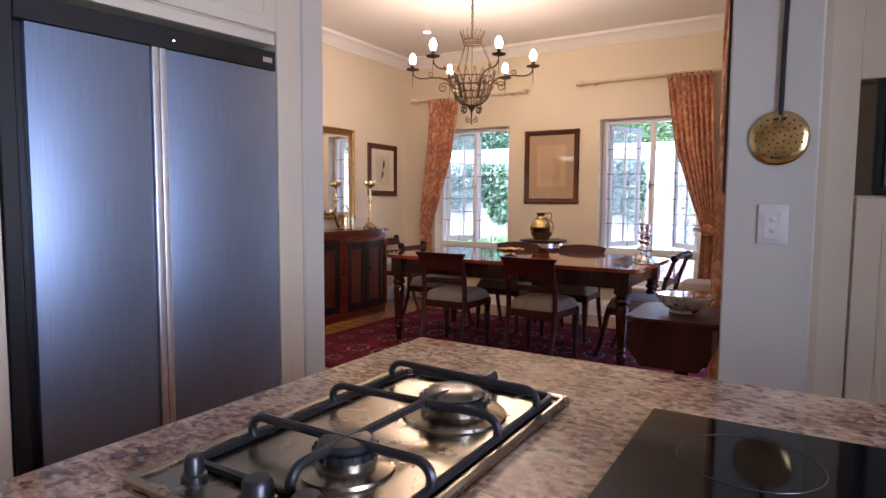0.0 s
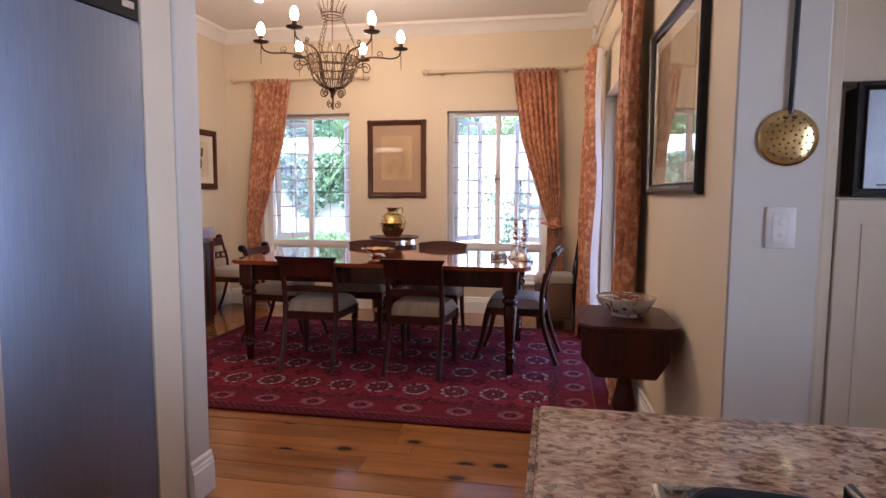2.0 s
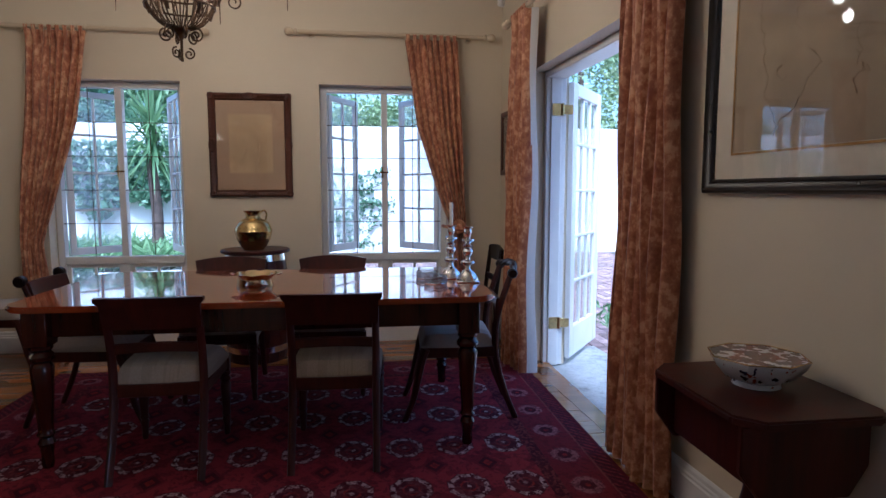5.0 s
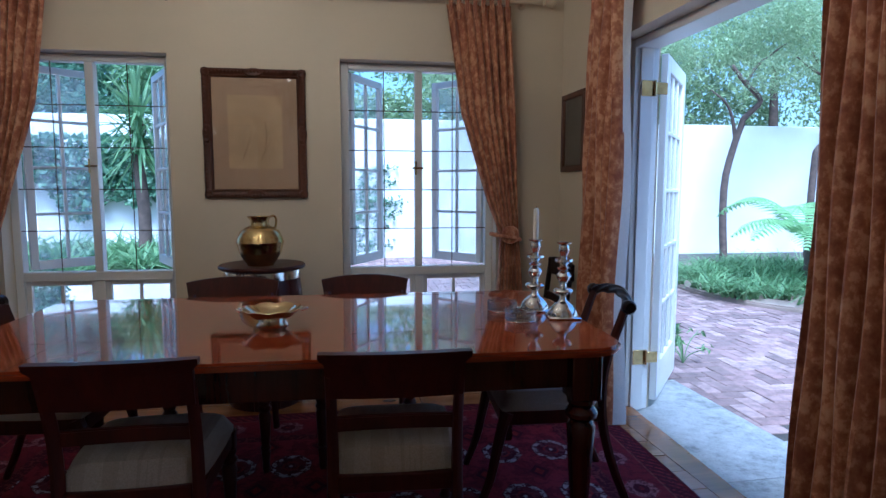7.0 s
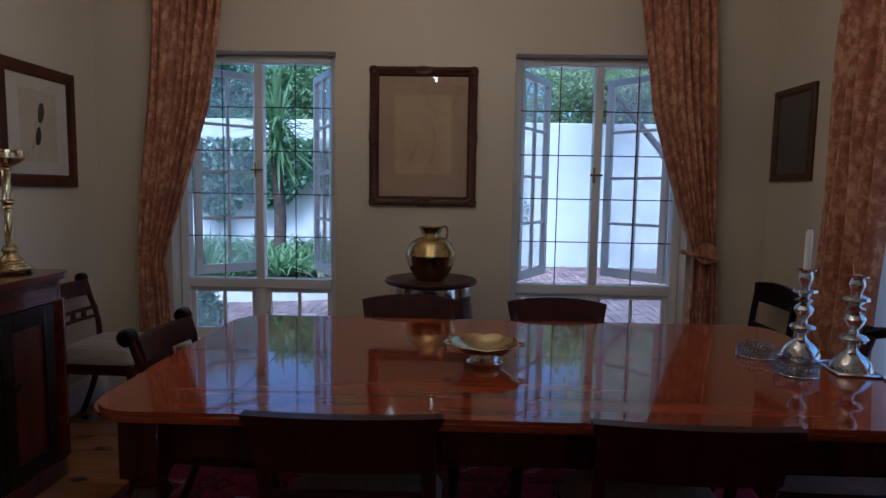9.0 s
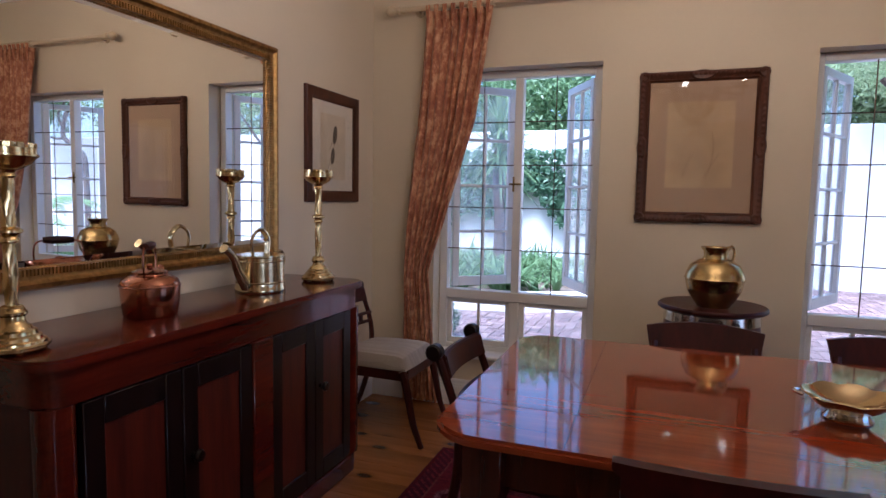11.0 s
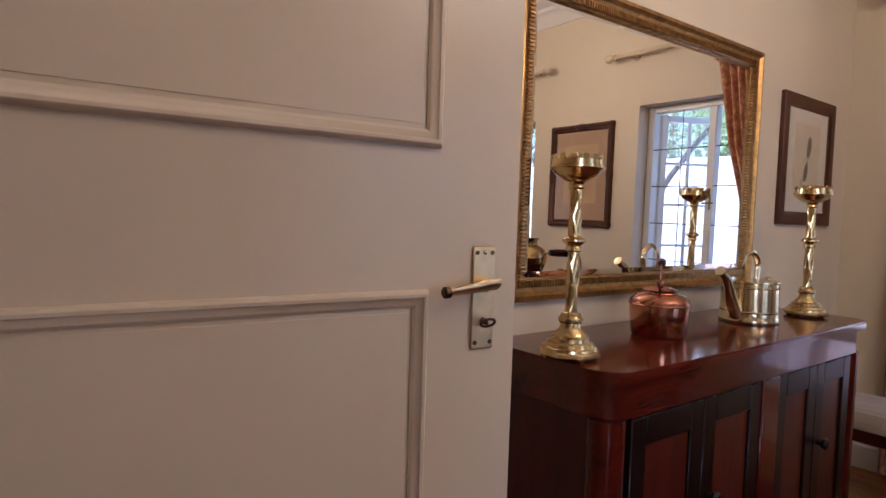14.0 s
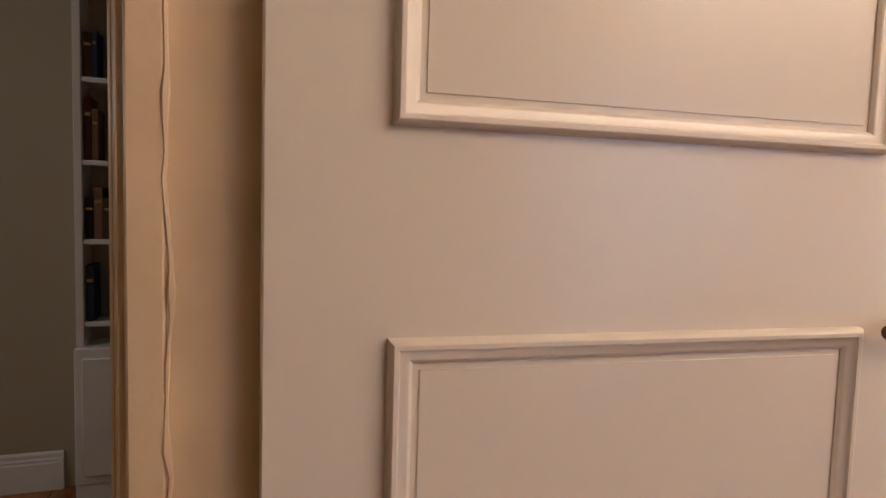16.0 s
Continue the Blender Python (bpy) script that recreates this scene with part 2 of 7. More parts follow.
def brushed_paint(name, c):
    """Gloss paint with faint brush marks along the height and slow colour drift."""
    n = Nodes(name)
    drift = n.noise(n.coords(), 1.1, 2)
    n.color(n.ramp(drift, [(0.3, tuple(x * 0.95 for x in c)), (0.7, c)]))
    marks = n.noise(n.coords("object", (1, 1, 0.04)), 130, 3)
    n.bump(n.math('ADD', marks, n.math('MULTIPLY', n.noise(n.coords(), 7, 2), 2.0)), 0.03, 0.003)
    return n.set(Roughness=0.3)


M_DOOR = brushed_paint("door_paint", (0.65, 0.56, 0.43))
M_AGED = paint("aged_cream_paint", (0.58, 0.42, 0.235), 0.38, 0.12, 6, 0.25, 24)
M_STUDY = paint("study_wall_paint", (0.42, 0.38, 0.29), 0.6, 0.05, 1.5, 0.05, 50)
M_PLANK = wood("pine_board", srgb(98, 56, 23), srgb(168, 110, 54), 0.22, 0, 0.55, 0.3, 0.25, 0.06, srgb(46, 22, 10), 0.5)
M_MAHOG = wood("mahogany", srgb(28, 7, 5), srgb(72, 24, 14), 0.42, 2, 1.0, 0.06)
M_TABLE = wood("table_mahogany", srgb(108, 40, 14), srgb(170, 74, 30), 0.08, 0, 0.8, 0.85, 0.0, 0.012, spec=0.2)
M_TLEG = wood("table_leg_mahogany", srgb(27, 8, 6), srgb(68, 25, 14), 0.24, 2, 1.0, 0.3)
M_EBON = wood("dark_stained_wood", srgb(12, 7, 6), srgb(28, 14, 11), 0.32, 2, 1.0, 0.08, spec=0.2)
M_SIDEB = wood("sideboard_mahogany", srgb(42, 10, 5), srgb(94, 29, 14), 0.16, 1, 0.8, 0.3, 0.0, 0.02)
M_PANELW = wood("sideboard_panel_wood", srgb(40, 12, 7), srgb(90, 33, 18), 0.36, 2, 1.2, 0.05)
M_BRASS = metal("polished_brass", (0.78, 0.58, 0.26), 0.2, 0.4)
M_HANDLE = metal("satin_brass", (0.82, 0.65, 0.37), 0.36, 0.3)
M_BRASS_OLD = metal("aged_brass", (0.66, 0.49, 0.20), 0.18, 0.35, 9)
M_COPPER = metal("polished_copper", (0.62, 0.27, 0.155), 0.16, 0.4, 9)
M_SILVER = metal("polished_silver", (0.82, 0.81, 0.78), 0.13, 0.3)
M_STEEL = metal("brushed_steel", (0.41, 0.365, 0.29), 0.24, 0.15, 30)
M_IRON = metal("bronze_iron", (0.13, 0.085, 0.05), 0.42, 0.4, 30)
M_GOLDFR = metal("gilded_frame", (0.47, 0.27, 0.08), 0.36, 0.45, 40)
M_BLACK = plain("black_enamel", (0.012, 0.012, 0.014), 0.35)
M_BLACKGLASS = plain("black_glass", (0.006, 0.006, 0.007), 0.05, 0.0, Specular_IOR_Level=0.14)
M_PLASTIC = plain("white_plastic", (0.75, 0.75, 0.74), 0.35)
M_WAX = plain("candle_wax", (0.85, 0.82, 0.72), 0.5)
# the film on the panes stands in for overexposed haze
M_GLASS = glass("window_glass", haze=0.14)
M_BULB = glow("lit_bulb", (1.0, 0.82, 0.56), 14.0)
M_BLACKWOOD = wood("black_frame_wood", srgb(14, 10, 9), srgb(34, 24, 20), 0.3, 1, 1.0, 0.1)
M_BROWNFR = wood("carved_brown_wood", srgb(44, 24, 16), srgb(92, 54, 34), 0.4, 2, 1.5, 0.0, 0, 0.3)


def mirror_mat():
    n = Nodes("mirror_silvering")
    n.color((0.93, 0.93, 0.91))
    return n.set(Metallic=1.0, Roughness=0.0)


M_MIRROR = mirror_mat()

# ---- the setting ----
EW = pose(0.09, 2.58, 0, 0, 0, math.degrees(math.atan2(0.17, 4.06)))  # east wall frame: y runs north along it, x outwards
ELEN = 4.063
CEIL = 2.95


def wall_with_holes(u0, u1, z0, z1, thick, holes, m):
    """A wall along local x from u0 to u1, thickness along +y, pierced by (ua, ub, za, zb)."""
    us = sorted({u0, u1, *[h[0] for h in holes], *[h[1] for h in holes]})
    zs = sorted({z0, z1, *[h[2] for h in holes], *[h[3] for h in holes]})
    bm = mk()
    for a, b in zip(us, us[1:]):
        run = None
        for c, d in zip(zs, zs[1:]):
            mid = ((a + b) / 2, (c + d) / 2)
            if any(h[0] < mid[0] < h[1] and h[2] < mid[1] < h[3] for h in holes):
                if run:
                    add_box(bm, a, b, 0, thick, run[0], run[1], 0, m)
                run = None
            else:
                run = (run[0], d) if run else (c, d)
        if run:
            add_box(bm, a, b, 0, thick, run[0], run[1], 0, m)
    bmesh.ops.remove_doubles(bm, verts=bm.verts[:], dist=1e-4)
    return bm


W1, W2 = (-3.59, -2.60), (-1.555, -0.525)
WZ = (0.315, 2.075)
setting("wall_north", wall_with_holes(-4.30, 0.40, -0.15, CEIL, 0.28, [(*W1, *WZ), (*W2, *WZ)], pose(0, 6.64, 0)), M_WALL, "cream painted plaster wall with two tall windows", "wall")
FD = (1.80, 3.31)
setting("wall_east", wall_with_holes(0, ELEN - 0.005, -0.15, CEIL, 0.28, [(*FD, -0.15, 2.065)], EW @ pose(0, 0, 0, 0, 0, 90) @ Matrix.Diagonal((1, -1, 1, 1))), M_WALL, "cream painted plaster wall with a garden doorway", "wall")
setting("wall_west", box(-4.30, -4.02, 2.60, 6.64, -0.15, CEIL), M_WALL, "cream painted plaster wall behind the sideboard", "wall")
DOORX = (-3.56, -2.62)
setting("wall_south", wall_with_holes(-4.02, -2.30, -0.15, CEIL, 0.116, [(*DOORX, -0.15, 2.06)], pose(0, 2.684, 0)), M_WALL, "cream painted partition wall with an inner doorway", "wall")
setting("wall_divider", box(-2.30, -1.845, 2.58, 2.73, -0.15, CEIL, 0.008), M_PIER, "off-white wall end beside the fridge cabinet", "wall", True)
setting("pier_facing", box(0.088, 0.348, 2.555, 2.58, 0.0, CEIL, 0.006), M_PIER, "off-white painted wall end with a light switch", "wall", True)
setting("ceiling_dining", box(-4.30, 0.34, 2.50, 6.92, CEIL, CEIL + 0.12), M_CEIL, "white painted ceiling", "ceiling")
setting("ceiling_kitchen", box(-2.75, 2.80, -1.60, 2.50, CEIL - 0.25, CEIL + 0.12), M_CEIL, "white painted kitchen ceiling", "ceiling")
setting("lintel", box(-1.845, 0.10, 2.50, 2.70, 2.70, CEIL), M_PIER, "painted beam over the wide opening", "beam")
# kitchen and study shells
KW = (-0.75, 0.55, 0.5, 2.1)
setting("wall_kitchen_east", wall_with_holes(-1.6, 2.95, -0.15, CEIL, 0.2, [KW], pose(2.6, 0, 0, 0, 0, 90) @ Matrix.Diagonal((1, -1, 1, 1))), M_WALL, "cream kitchen wall with a window", "wall")
setting("wall_kitchen_south", box(-2.9, 2.6, -1.8, -1.6, -0.15, CEIL), M_WALL, "cream kitchen wall", "wall")
setting("wall_kitchen_west", box(-3.0, -2.75, -1.6, 2.50, -0.15, CEIL), M_WALL, "cream kitchen wall behind the fridge", "wall")
setting("wall_kitchen_north", box(0.350, 2.6, 2.86, 3.0, -0.15, CEIL), M_WALL, "cream kitchen wall behind tall cabinets", "wall")
setting("wall_study_west", box(-6.05, -5.85, -1.4, 2.80, -0.15, CEIL), M_STUDY, "olive beige study wall", "wall")
setting("wall_study_south", box(-5.85, -3.0, -1.6, -1.4, -0.15, CEIL), M_STUDY, "olive beige study wall", "wall")
setting("wall_study_north", box(-5.85, -4.02, 2.67, 2.80, -0.15, CEIL), M_STUDY, "olive beige study wall", "wall")
setting("ceiling_study", box(-6.05, -2.75, -1.6, 2.67, CEIL, CEIL + 0.12), M_CEIL, "white painted study ceiling", "ceiling")
setting("floor_base", box(-6.0, 2.6, -1.6, 2.50, -0.15, -0.022), M_EBON, "dark underfloor below the boards", "floor")
setting("floor_base_dining", box(-6.0, 0.09, 2.50, 6.64, -0.15, -0.022), M_EBON, "dark underfloor below the boards", "floor")


def profile_run(prof, length, m):
    """A moulding: outline (depth, height) drawn along local x."""
    n = len(prof)
    verts = [(0, -d, h) for d, h in prof] + [(length, -d, h) for d, h in prof]
    faces = [tuple(range(n)), tuple(range(n, 2 * n))[::-1]] + [(i, (i + 1) % n, n + (i + 1) % n, n + i) for i in range(n)]
    return from_data(mk(), verts, faces, m)


SKIRT = [(0, 0), (0.018, 0), (0.018, 0.118), (0.014, 0.125), (0.014, 0.135), (0.010, 0.142), (0.010, 0.158), (0.004, 0.168), (0, 0.168)]
CORN = [(0, -0.12), (0.012, -0.12), (0.016, -0.108), (0.03, -0.098), (0.05, -0.07), (0.085, -0.035), (0.11, -0.028), (0.12, -0.012), (0.12, 0), (0, 0)]
setting("baseboard_north", profile_run(SKIRT, 3.78, pose(-4.0, 6.639, 0)), M_WHITE, "white moulded skirting board", "skirting")
setting("baseboard_west", profile_run(SKIRT, 3.8, pose(-4.019, 2.82, 0, 0, 0, 90)), M_WHITE, "white moulded skirting board", "skirting")
setting("baseboard_east_1", profile_run(SKIRT, ELEN - FD[1] - 0.06, EW @ pose(-0.001, ELEN - 0.01, 0, 0, 0, -90)), M_WHITE, "white moulded skirting board", "skirting")
setting("baseboard_east_2", profile_run(SKIRT, FD[0] - 0.06, EW @ pose(-0.001, FD[0] - 0.06, 0, 0, 0, -90)), M_WHITE, "white moulded skirting board", "skirting")
setting("baseboard_divider", profile_run(SKIRT, 0.145, pose(-1.844, 2.583, 0, 0, 0, 90)), M_WHITE, "white moulded skirting board", "skirting")
setting("trim_north", profile_run(CORN, 3.9, pose(-4.02, 6.64, CEIL)), M_CEIL, "white plaster cornice", "cornice", True)
setting("trim_west", profile_run(CORN, 3.8, pose(-4.02, 2.84, CEIL, 0, 0, 90)), M_CEIL, "white plaster cornice", "cornice", True)
setting("trim_east", profile_run(CORN, ELEN, EW @ pose(0, ELEN, CEIL, 0, 0, -90)), M_CEIL, "white plaster cornice", "cornice", True)

# ---- more materials ----


def curtain_mat():
    n = Nodes("terracotta_brocade")
    v = n.coords("object", (1, 1, 0.8))
    big = n.noise(v, 7.5, 3, 0.6)
    fig = n.noise(v, 28, 5, 0.65)
    fine = n.noise(n.coords("object", (1, 1, 0.12)), 160, 3)
    col = n.ramp(n.math('MULTIPLY_ADD', fig, 0.72, n.math('MULTIPLY', big, 0.28)),
                 [(0.38, srgb(142, 82, 52)), (0.50, srgb(174, 114, 74)), (0.56, srgb(206, 154, 110)), (0.68, srgb(218, 174, 134))])
    n.color(n.mix(n.math('MULTIPLY', fine, 0.25), col, srgb(120, 60, 36)))
    n.bump(n.math('ADD', fine, fig), 0.25, 0.002)
    return n.set(Roughness=0.62, Sheen_Weight=0.3)


def rug_mat():
    """Bokhara rug: rows of medallions, small crosses between, rosette border."""
    n = Nodes("bokhara_rug")
    v = n.coords("object")
    sep = n.node("ShaderNodeSeparateXYZ")
    n.link(v, sep.inputs[0])
    x, y = sep.outputs[0], sep.outputs[1]

    def cell(val, size, off=0.0):
        f = n.math('FRACT', n.math('MULTIPLY_ADD', val, 1.0 / size, off))
        return n.math('MULTIPLY', n.math('SUBTRACT', f, 0.5), size)

    def octa(cx, cy, rx, ry):
        ax = n.math('DIVIDE', n.math('ABSOLUTE', cx), rx)
        ay = n.math('DIVIDE', n.math('ABSOLUTE', cy), ry)
        box_ = n.math('MAXIMUM', ax, ay)
        dia = n.math('MULTIPLY', n.math('ADD', ax, ay), 0.72)
        return n.math('MAXIMUM', box_, dia)
    jit = n.math('MULTIPLY', n.math('SUBTRACT', n.noise(v, 130, 2), 0.5), 0.16)
    red, deep, dark, ivory, rust = srgb(136, 46, 56), srgb(102, 32, 44), srgb(24, 18, 34), srgb(190, 174, 172), srgb(136, 40, 38)
    # medallions
    gx, gy = cell(x, 0.2425, -0.147), cell(y, 0.41, 0.134)
    d = n.math('ADD', octa(gx, gy, 0.092, 0.112), jit)
    ang = n.math('ARCTAN2', gy, gx)
    spoke = n.math('SINE', n.math('MULTIPLY', ang, 9))
    speck = n.noise(v, 70, 3)
    ringcol = n.mix(n.math('GREATER_THAN', n.math('MULTIPLY_ADD', speck, 6.0, n.math('MULTIPLY', spoke, 0.5)), 2.85), dark, ivory)
    med = n.ramp(d, [(0.0, ivory), (0.10, dark), (0.30, rust), (0.40, dark), (0.60, dark)], True)
    med = n.mix(n.math('MULTIPLY', n.math('GREATER_THAN', n.noise(v, 48, 3), 0.56), 0.7), med, srgb(128, 84, 88))
    quarter = n.math('GREATER_THAN', n.math('MULTIPLY', gx, gy), 0.0)
    med = n.mix(n.math('MULTIPLY', n.math('MULTIPLY', quarter, n.math('GREATER_THAN', d, 0.22)), 0.55), med, srgb(96, 48, 52))
    med = n.mix(n.math('MULTIPLY', n.math('GREATER_THAN', d, 0.70), n.math('LESS_THAN', d, 0.93)), med, ringcol)
    field = n.mix(n.math('GREATER_THAN', n.noise(v, 9, 4), 0.55), red, deep)
    inside = n.mix(n.math('LESS_THAN', d, 0.98), field, med)
    # crosses between
    hx, hy = cell(x, 0.2425, 0.353), cell(y, 0.41, 0.634)
    d2 = n.math('ADD', n.math('ADD', n.math('DIVIDE', n.math('ABSOLUTE', hx), 0.066), n.math('DIVIDE', n.math('ABSOLUTE', hy), 0.09)), jit)
    inside = n.mix(n.math('LESS_THAN', d2, 1.0), inside, n.ramp(d2, [(0, rust), (0.35, dark), (0.7, deep)], True))
    # border by the distance from the edge
    ex = n.math('SUBTRACT', 1.585, n.math('ABSOLUTE', x))
    ey = n.math('SUBTRACT', 1.21, n.math('ABSOLUTE', y))
    e = n.math('MINIMUM', ex, ey)
    bx, by = cell(x, 0.29), cell(y, 0.29)
    along = n.mix(n.math('LESS_THAN', ey, ex), by, bx)
    across = n.math('SUBTRACT', e, 0.205)
    d3 = n.math('ADD', octa(along, across, 0.085, 0.075), jit)
    ros = n.ramp(d3, [(0.0, rust), (0.16, dark), (0.44, srgb(150, 108, 112)), (0.84, srgb(120, 52, 62)), (0.96, deep)], True)
    ros = n.mix(n.math('MULTIPLY', n.math('GREATER_THAN', speck, 0.54), 0.7), ros, dark)
    bord = n.mix(n.math('LESS_THAN', d3, 0.97), deep, ros)
    fine = cell(n.math('ADD', x, y), 0.045)
    diag = n.math('GREATER_THAN', n.math('ABSOLUTE', fine), 0.012)
    bands = n.mix(n.math('MULTIPLY', diag, n.math('GREATER_THAN', speck, 0.46)), dark, srgb(112, 44, 50))
    bord = n.mix(n.math('LESS_THAN', e, 0.095), bord, bands)
    bord = n.mix(n.math('LESS_THAN', n.math('ABSOLUTE', n.math('SUBTRACT', e, 0.10)), 0.005), bord, srgb(120, 70, 64))
    bord = n.mix(n.math('GREATER_THAN', e, 0.305), bord, n.mix(n.math('GREATER_THAN', n.noise(v, 60, 2), 0.52), dark, srgb(108, 56, 54)))
    bord = n.mix(n.math('LESS_THAN', e, 0.022), bord, srgb(58, 14, 18))
    col = n.mix(n.math('GREATER_THAN', e, 0.365), bord, inside)
    pile = n.noise(v, 420, 2)
    worn = n.noise(v, 1.7, 3)
    col = n.mix(n.math('MULTIPLY', n.math('GREATER_THAN', n.noise(v, 34, 4, 0.7), 0.54), 0.52), col, dark)
    col = n.mix(n.math('MULTIPLY', worn, 0.5), col, n.mix(0.6, col, red))
    n.color(n.mix(n.math('MULTIPLY', pile, 0.4), col, deep))
    n.bump(pile, 0.5, 0.004)
    return n.set(Roughness=1.0, Specular_IOR_Level=0.1)


def granite_mat():
    n = Nodes("pink_granite")
    v = n.coords("object")
    vo = n.node("ShaderNodeTexVoronoi")
    vo.inputs["Scale"].default_value = 95
    n.link(v, vo.inputs["Vector"])
    stretch = n.coords("object", (0.7, 1.6, 1), (0, 0, 0.6))
    a = n.noise(stretch, 52, 6, 0.72)
    b = n.noise(v, 8, 3)
    f = n.math('MULTIPLY_ADD', b, 0.35, n.math('MULTIPLY', a, 0.72))
    col = n.ramp(f, [(0.37, srgb(62, 42, 34)), (0.45, srgb(128, 98, 80)), (0.53, srgb(168, 138, 114)), (0.66, srgb(208, 184, 158))])
    sp = n.node("ShaderNodeSeparateColor")
    n.link(vo.outputs["Color"], sp.inputs[0])
    n.color(n.mix(n.math('MULTIPLY', n.math('GREATER_THAN', sp.outputs[0], 0.82), 0.55), col, srgb(48, 36, 38)))
    return n.set(Roughness=0.09)


def fridge_mat():
    n = Nodes("brushed_grey_steel")
    v = n.coords("object", (1, 1, 0.02))
    f = n.noise(v, 240, 3)
    n.color(n.ramp(f, [(0.3, (0.24, 0.30, 0.42)), (0.7, (0.29, 0.35, 0.48))]))
    n.bump(f, 0.04, 0.001)
    return n.set(Metallic=0.85, Roughness=0.48)


def leaf_mat(name, a, b):
    n = Nodes(name)
    g = n.node("ShaderNodeNewGeometry")
    n.color(n.mix(0.35, n.ramp(g.outputs["Random Per Island"], [(0.0, a), (1.0, b)]), n.ramp(n.noise(n.coords(), 3), [(0.3, a), (0.7, b)])))
    tr = n.node("ShaderNodeBsdfTranslucent")
    n.link(n.b.inputs["Base Color"].links[0].from_socket, tr.inputs[0])
    ms = n.node("ShaderNodeMixShader")
    ms.inputs[0].default_value = 0.4
    n.link(n.b.outputs[0], ms.inputs[1])
    n.link(tr.outputs[0], ms.inputs[2])
    n.link(ms.outputs[0], n.mat.node_tree.nodes["Material Output"].inputs[0])
    return n.set(Roughness=0.45)


def fabric(name, a, b, scale=220.0, stripe=0.0):
    n = Nodes(name)
    v = n.coords("object")
    w = n.noise(v, scale, 2)
    s = n.noise(n.coords("object", (1, 0.05, 0.05)), 40, 2)
    col = n.ramp(w, [(0.3, a), (0.7, b)])
    if stripe:
        col = n.mix(n.math('MULTIPLY', n.math('GREATER_THAN', s, 0.52), stripe), col, tuple(x * 0.75 for x in a))
    n.color(col)
    n.bump(w, 0.3, 0.002)
    return n.set(Roughness=0.85, Sheen_Weight=0.2)


M_CURT = curtain_mat()
M_LINING = fabric("white_lining", (0.66, 0.68, 0.70), (0.78, 0.79, 0.80), 150)
M_RUG = rug_mat()
M_GRANITE = granite_mat()
M_FRIDGE = fridge_mat()
M_SEAT = fabric("pale_striped_seat", (0.30, 0.255, 0.20), (0.40, 0.345, 0.28), 240, 0.35)
M_POLE = wood("cream_curtain_pole", (0.50, 0.40, 0.26), (0.64, 0.54, 0.38), 0.4, 0, 1.0)


def brick_mat():
    n = Nodes("clay_paver")
    v = n.coords()
    r = n.node("ShaderNodeObjectInfo").outputs["Random"]
    isl = n.node("ShaderNodeNewGeometry").outputs["Random Per Island"]
    k = n.math('FRACT', n.math('ADD', r, isl))
    a = n.noise(v, 2.2, 4)
    col = n.ramp(k, [(0.0, srgb(108, 85, 83)), (0.5, srgb(146, 115, 112)), (1.0, srgb(176, 149, 144))])
    dirt = n.ramp(n.noise(v, 13, 7, 0.68), [(0.42, (0.0, 0.0, 0.0)), (0.66, (1.0, 1.0, 1.0))])
    col = n.mix(n.math('MULTIPLY', a, 0.75), col, srgb(116, 102, 97))
    n.color(n.mix(n.math('MULTIPLY', dirt, 0.6), col, srgb(72, 60, 57)))
    n.bump(n.noise(v, 60, 4), 0.4, 0.004)
    return n.set(Roughness=0.8)


M_BRICK = brick_mat()


def stone_mat():
    n = Nodes("worn_marble_slab")
    v = n.coords()
    big, mid, fine = n.noise(v, 2.5, 4), n.noise(v, 17, 7, 0.7), n.noise(v, 110, 3)
    f = n.math('MULTIPLY_ADD', big, 0.45, n.math('MULTIPLY', mid, 0.55))
    col = n.ramp(f, [(0.36, (0.17, 0.165, 0.15)), (0.47, (0.36, 0.355, 0.34)), (0.62, (0.50, 0.50, 0.49))])
    n.color(n.mix(n.math('MULTIPLY', n.math('GREATER_THAN', fine, 0.62), 0.5), col, (0.16, 0.15, 0.14)))
    n.bump(n.math('ADD', mid, fine), 0.35, 0.004)
    return n.set(Roughness=0.5)


M_STONE = stone_mat()
M_JOINT = paint("dark_joint_sand", (0.075, 0.062, 0.052), 0.95, 0.3, 6, 0.5, 60)
M_SOIL = paint("garden_soil", (0.26, 0.20, 0.16), 0.9, 0.3, 3, 0.6, 40)
M_GWALL = paint("white_garden_wall", (0.74, 0.75, 0.73), 0.8, 0.08, 0.8, 0.25, 25)
M_BARK = paint("grey_brown_bark", (0.09, 0.062, 0.048), 0.85, 0.35, 9, 0.7, 40)
M_LEAF_LT = leaf_mat("feathery_leaf", (0.20, 0.29, 0.13), (0.42, 0.50, 0.28))
M_LEAF_DK = leaf_mat("dark_creeper_leaf", (0.07, 0.14, 0.085), (0.18, 0.29, 0.17))
M_LEAF_MD = leaf_mat("strappy_leaf", (0.09, 0.17, 0.07), (0.24, 0.35, 0.16))
M_LEAF_FERN = leaf_mat("fern_leaf", (0.18, 0.33, 0.12), (0.33, 0.49, 0.22))


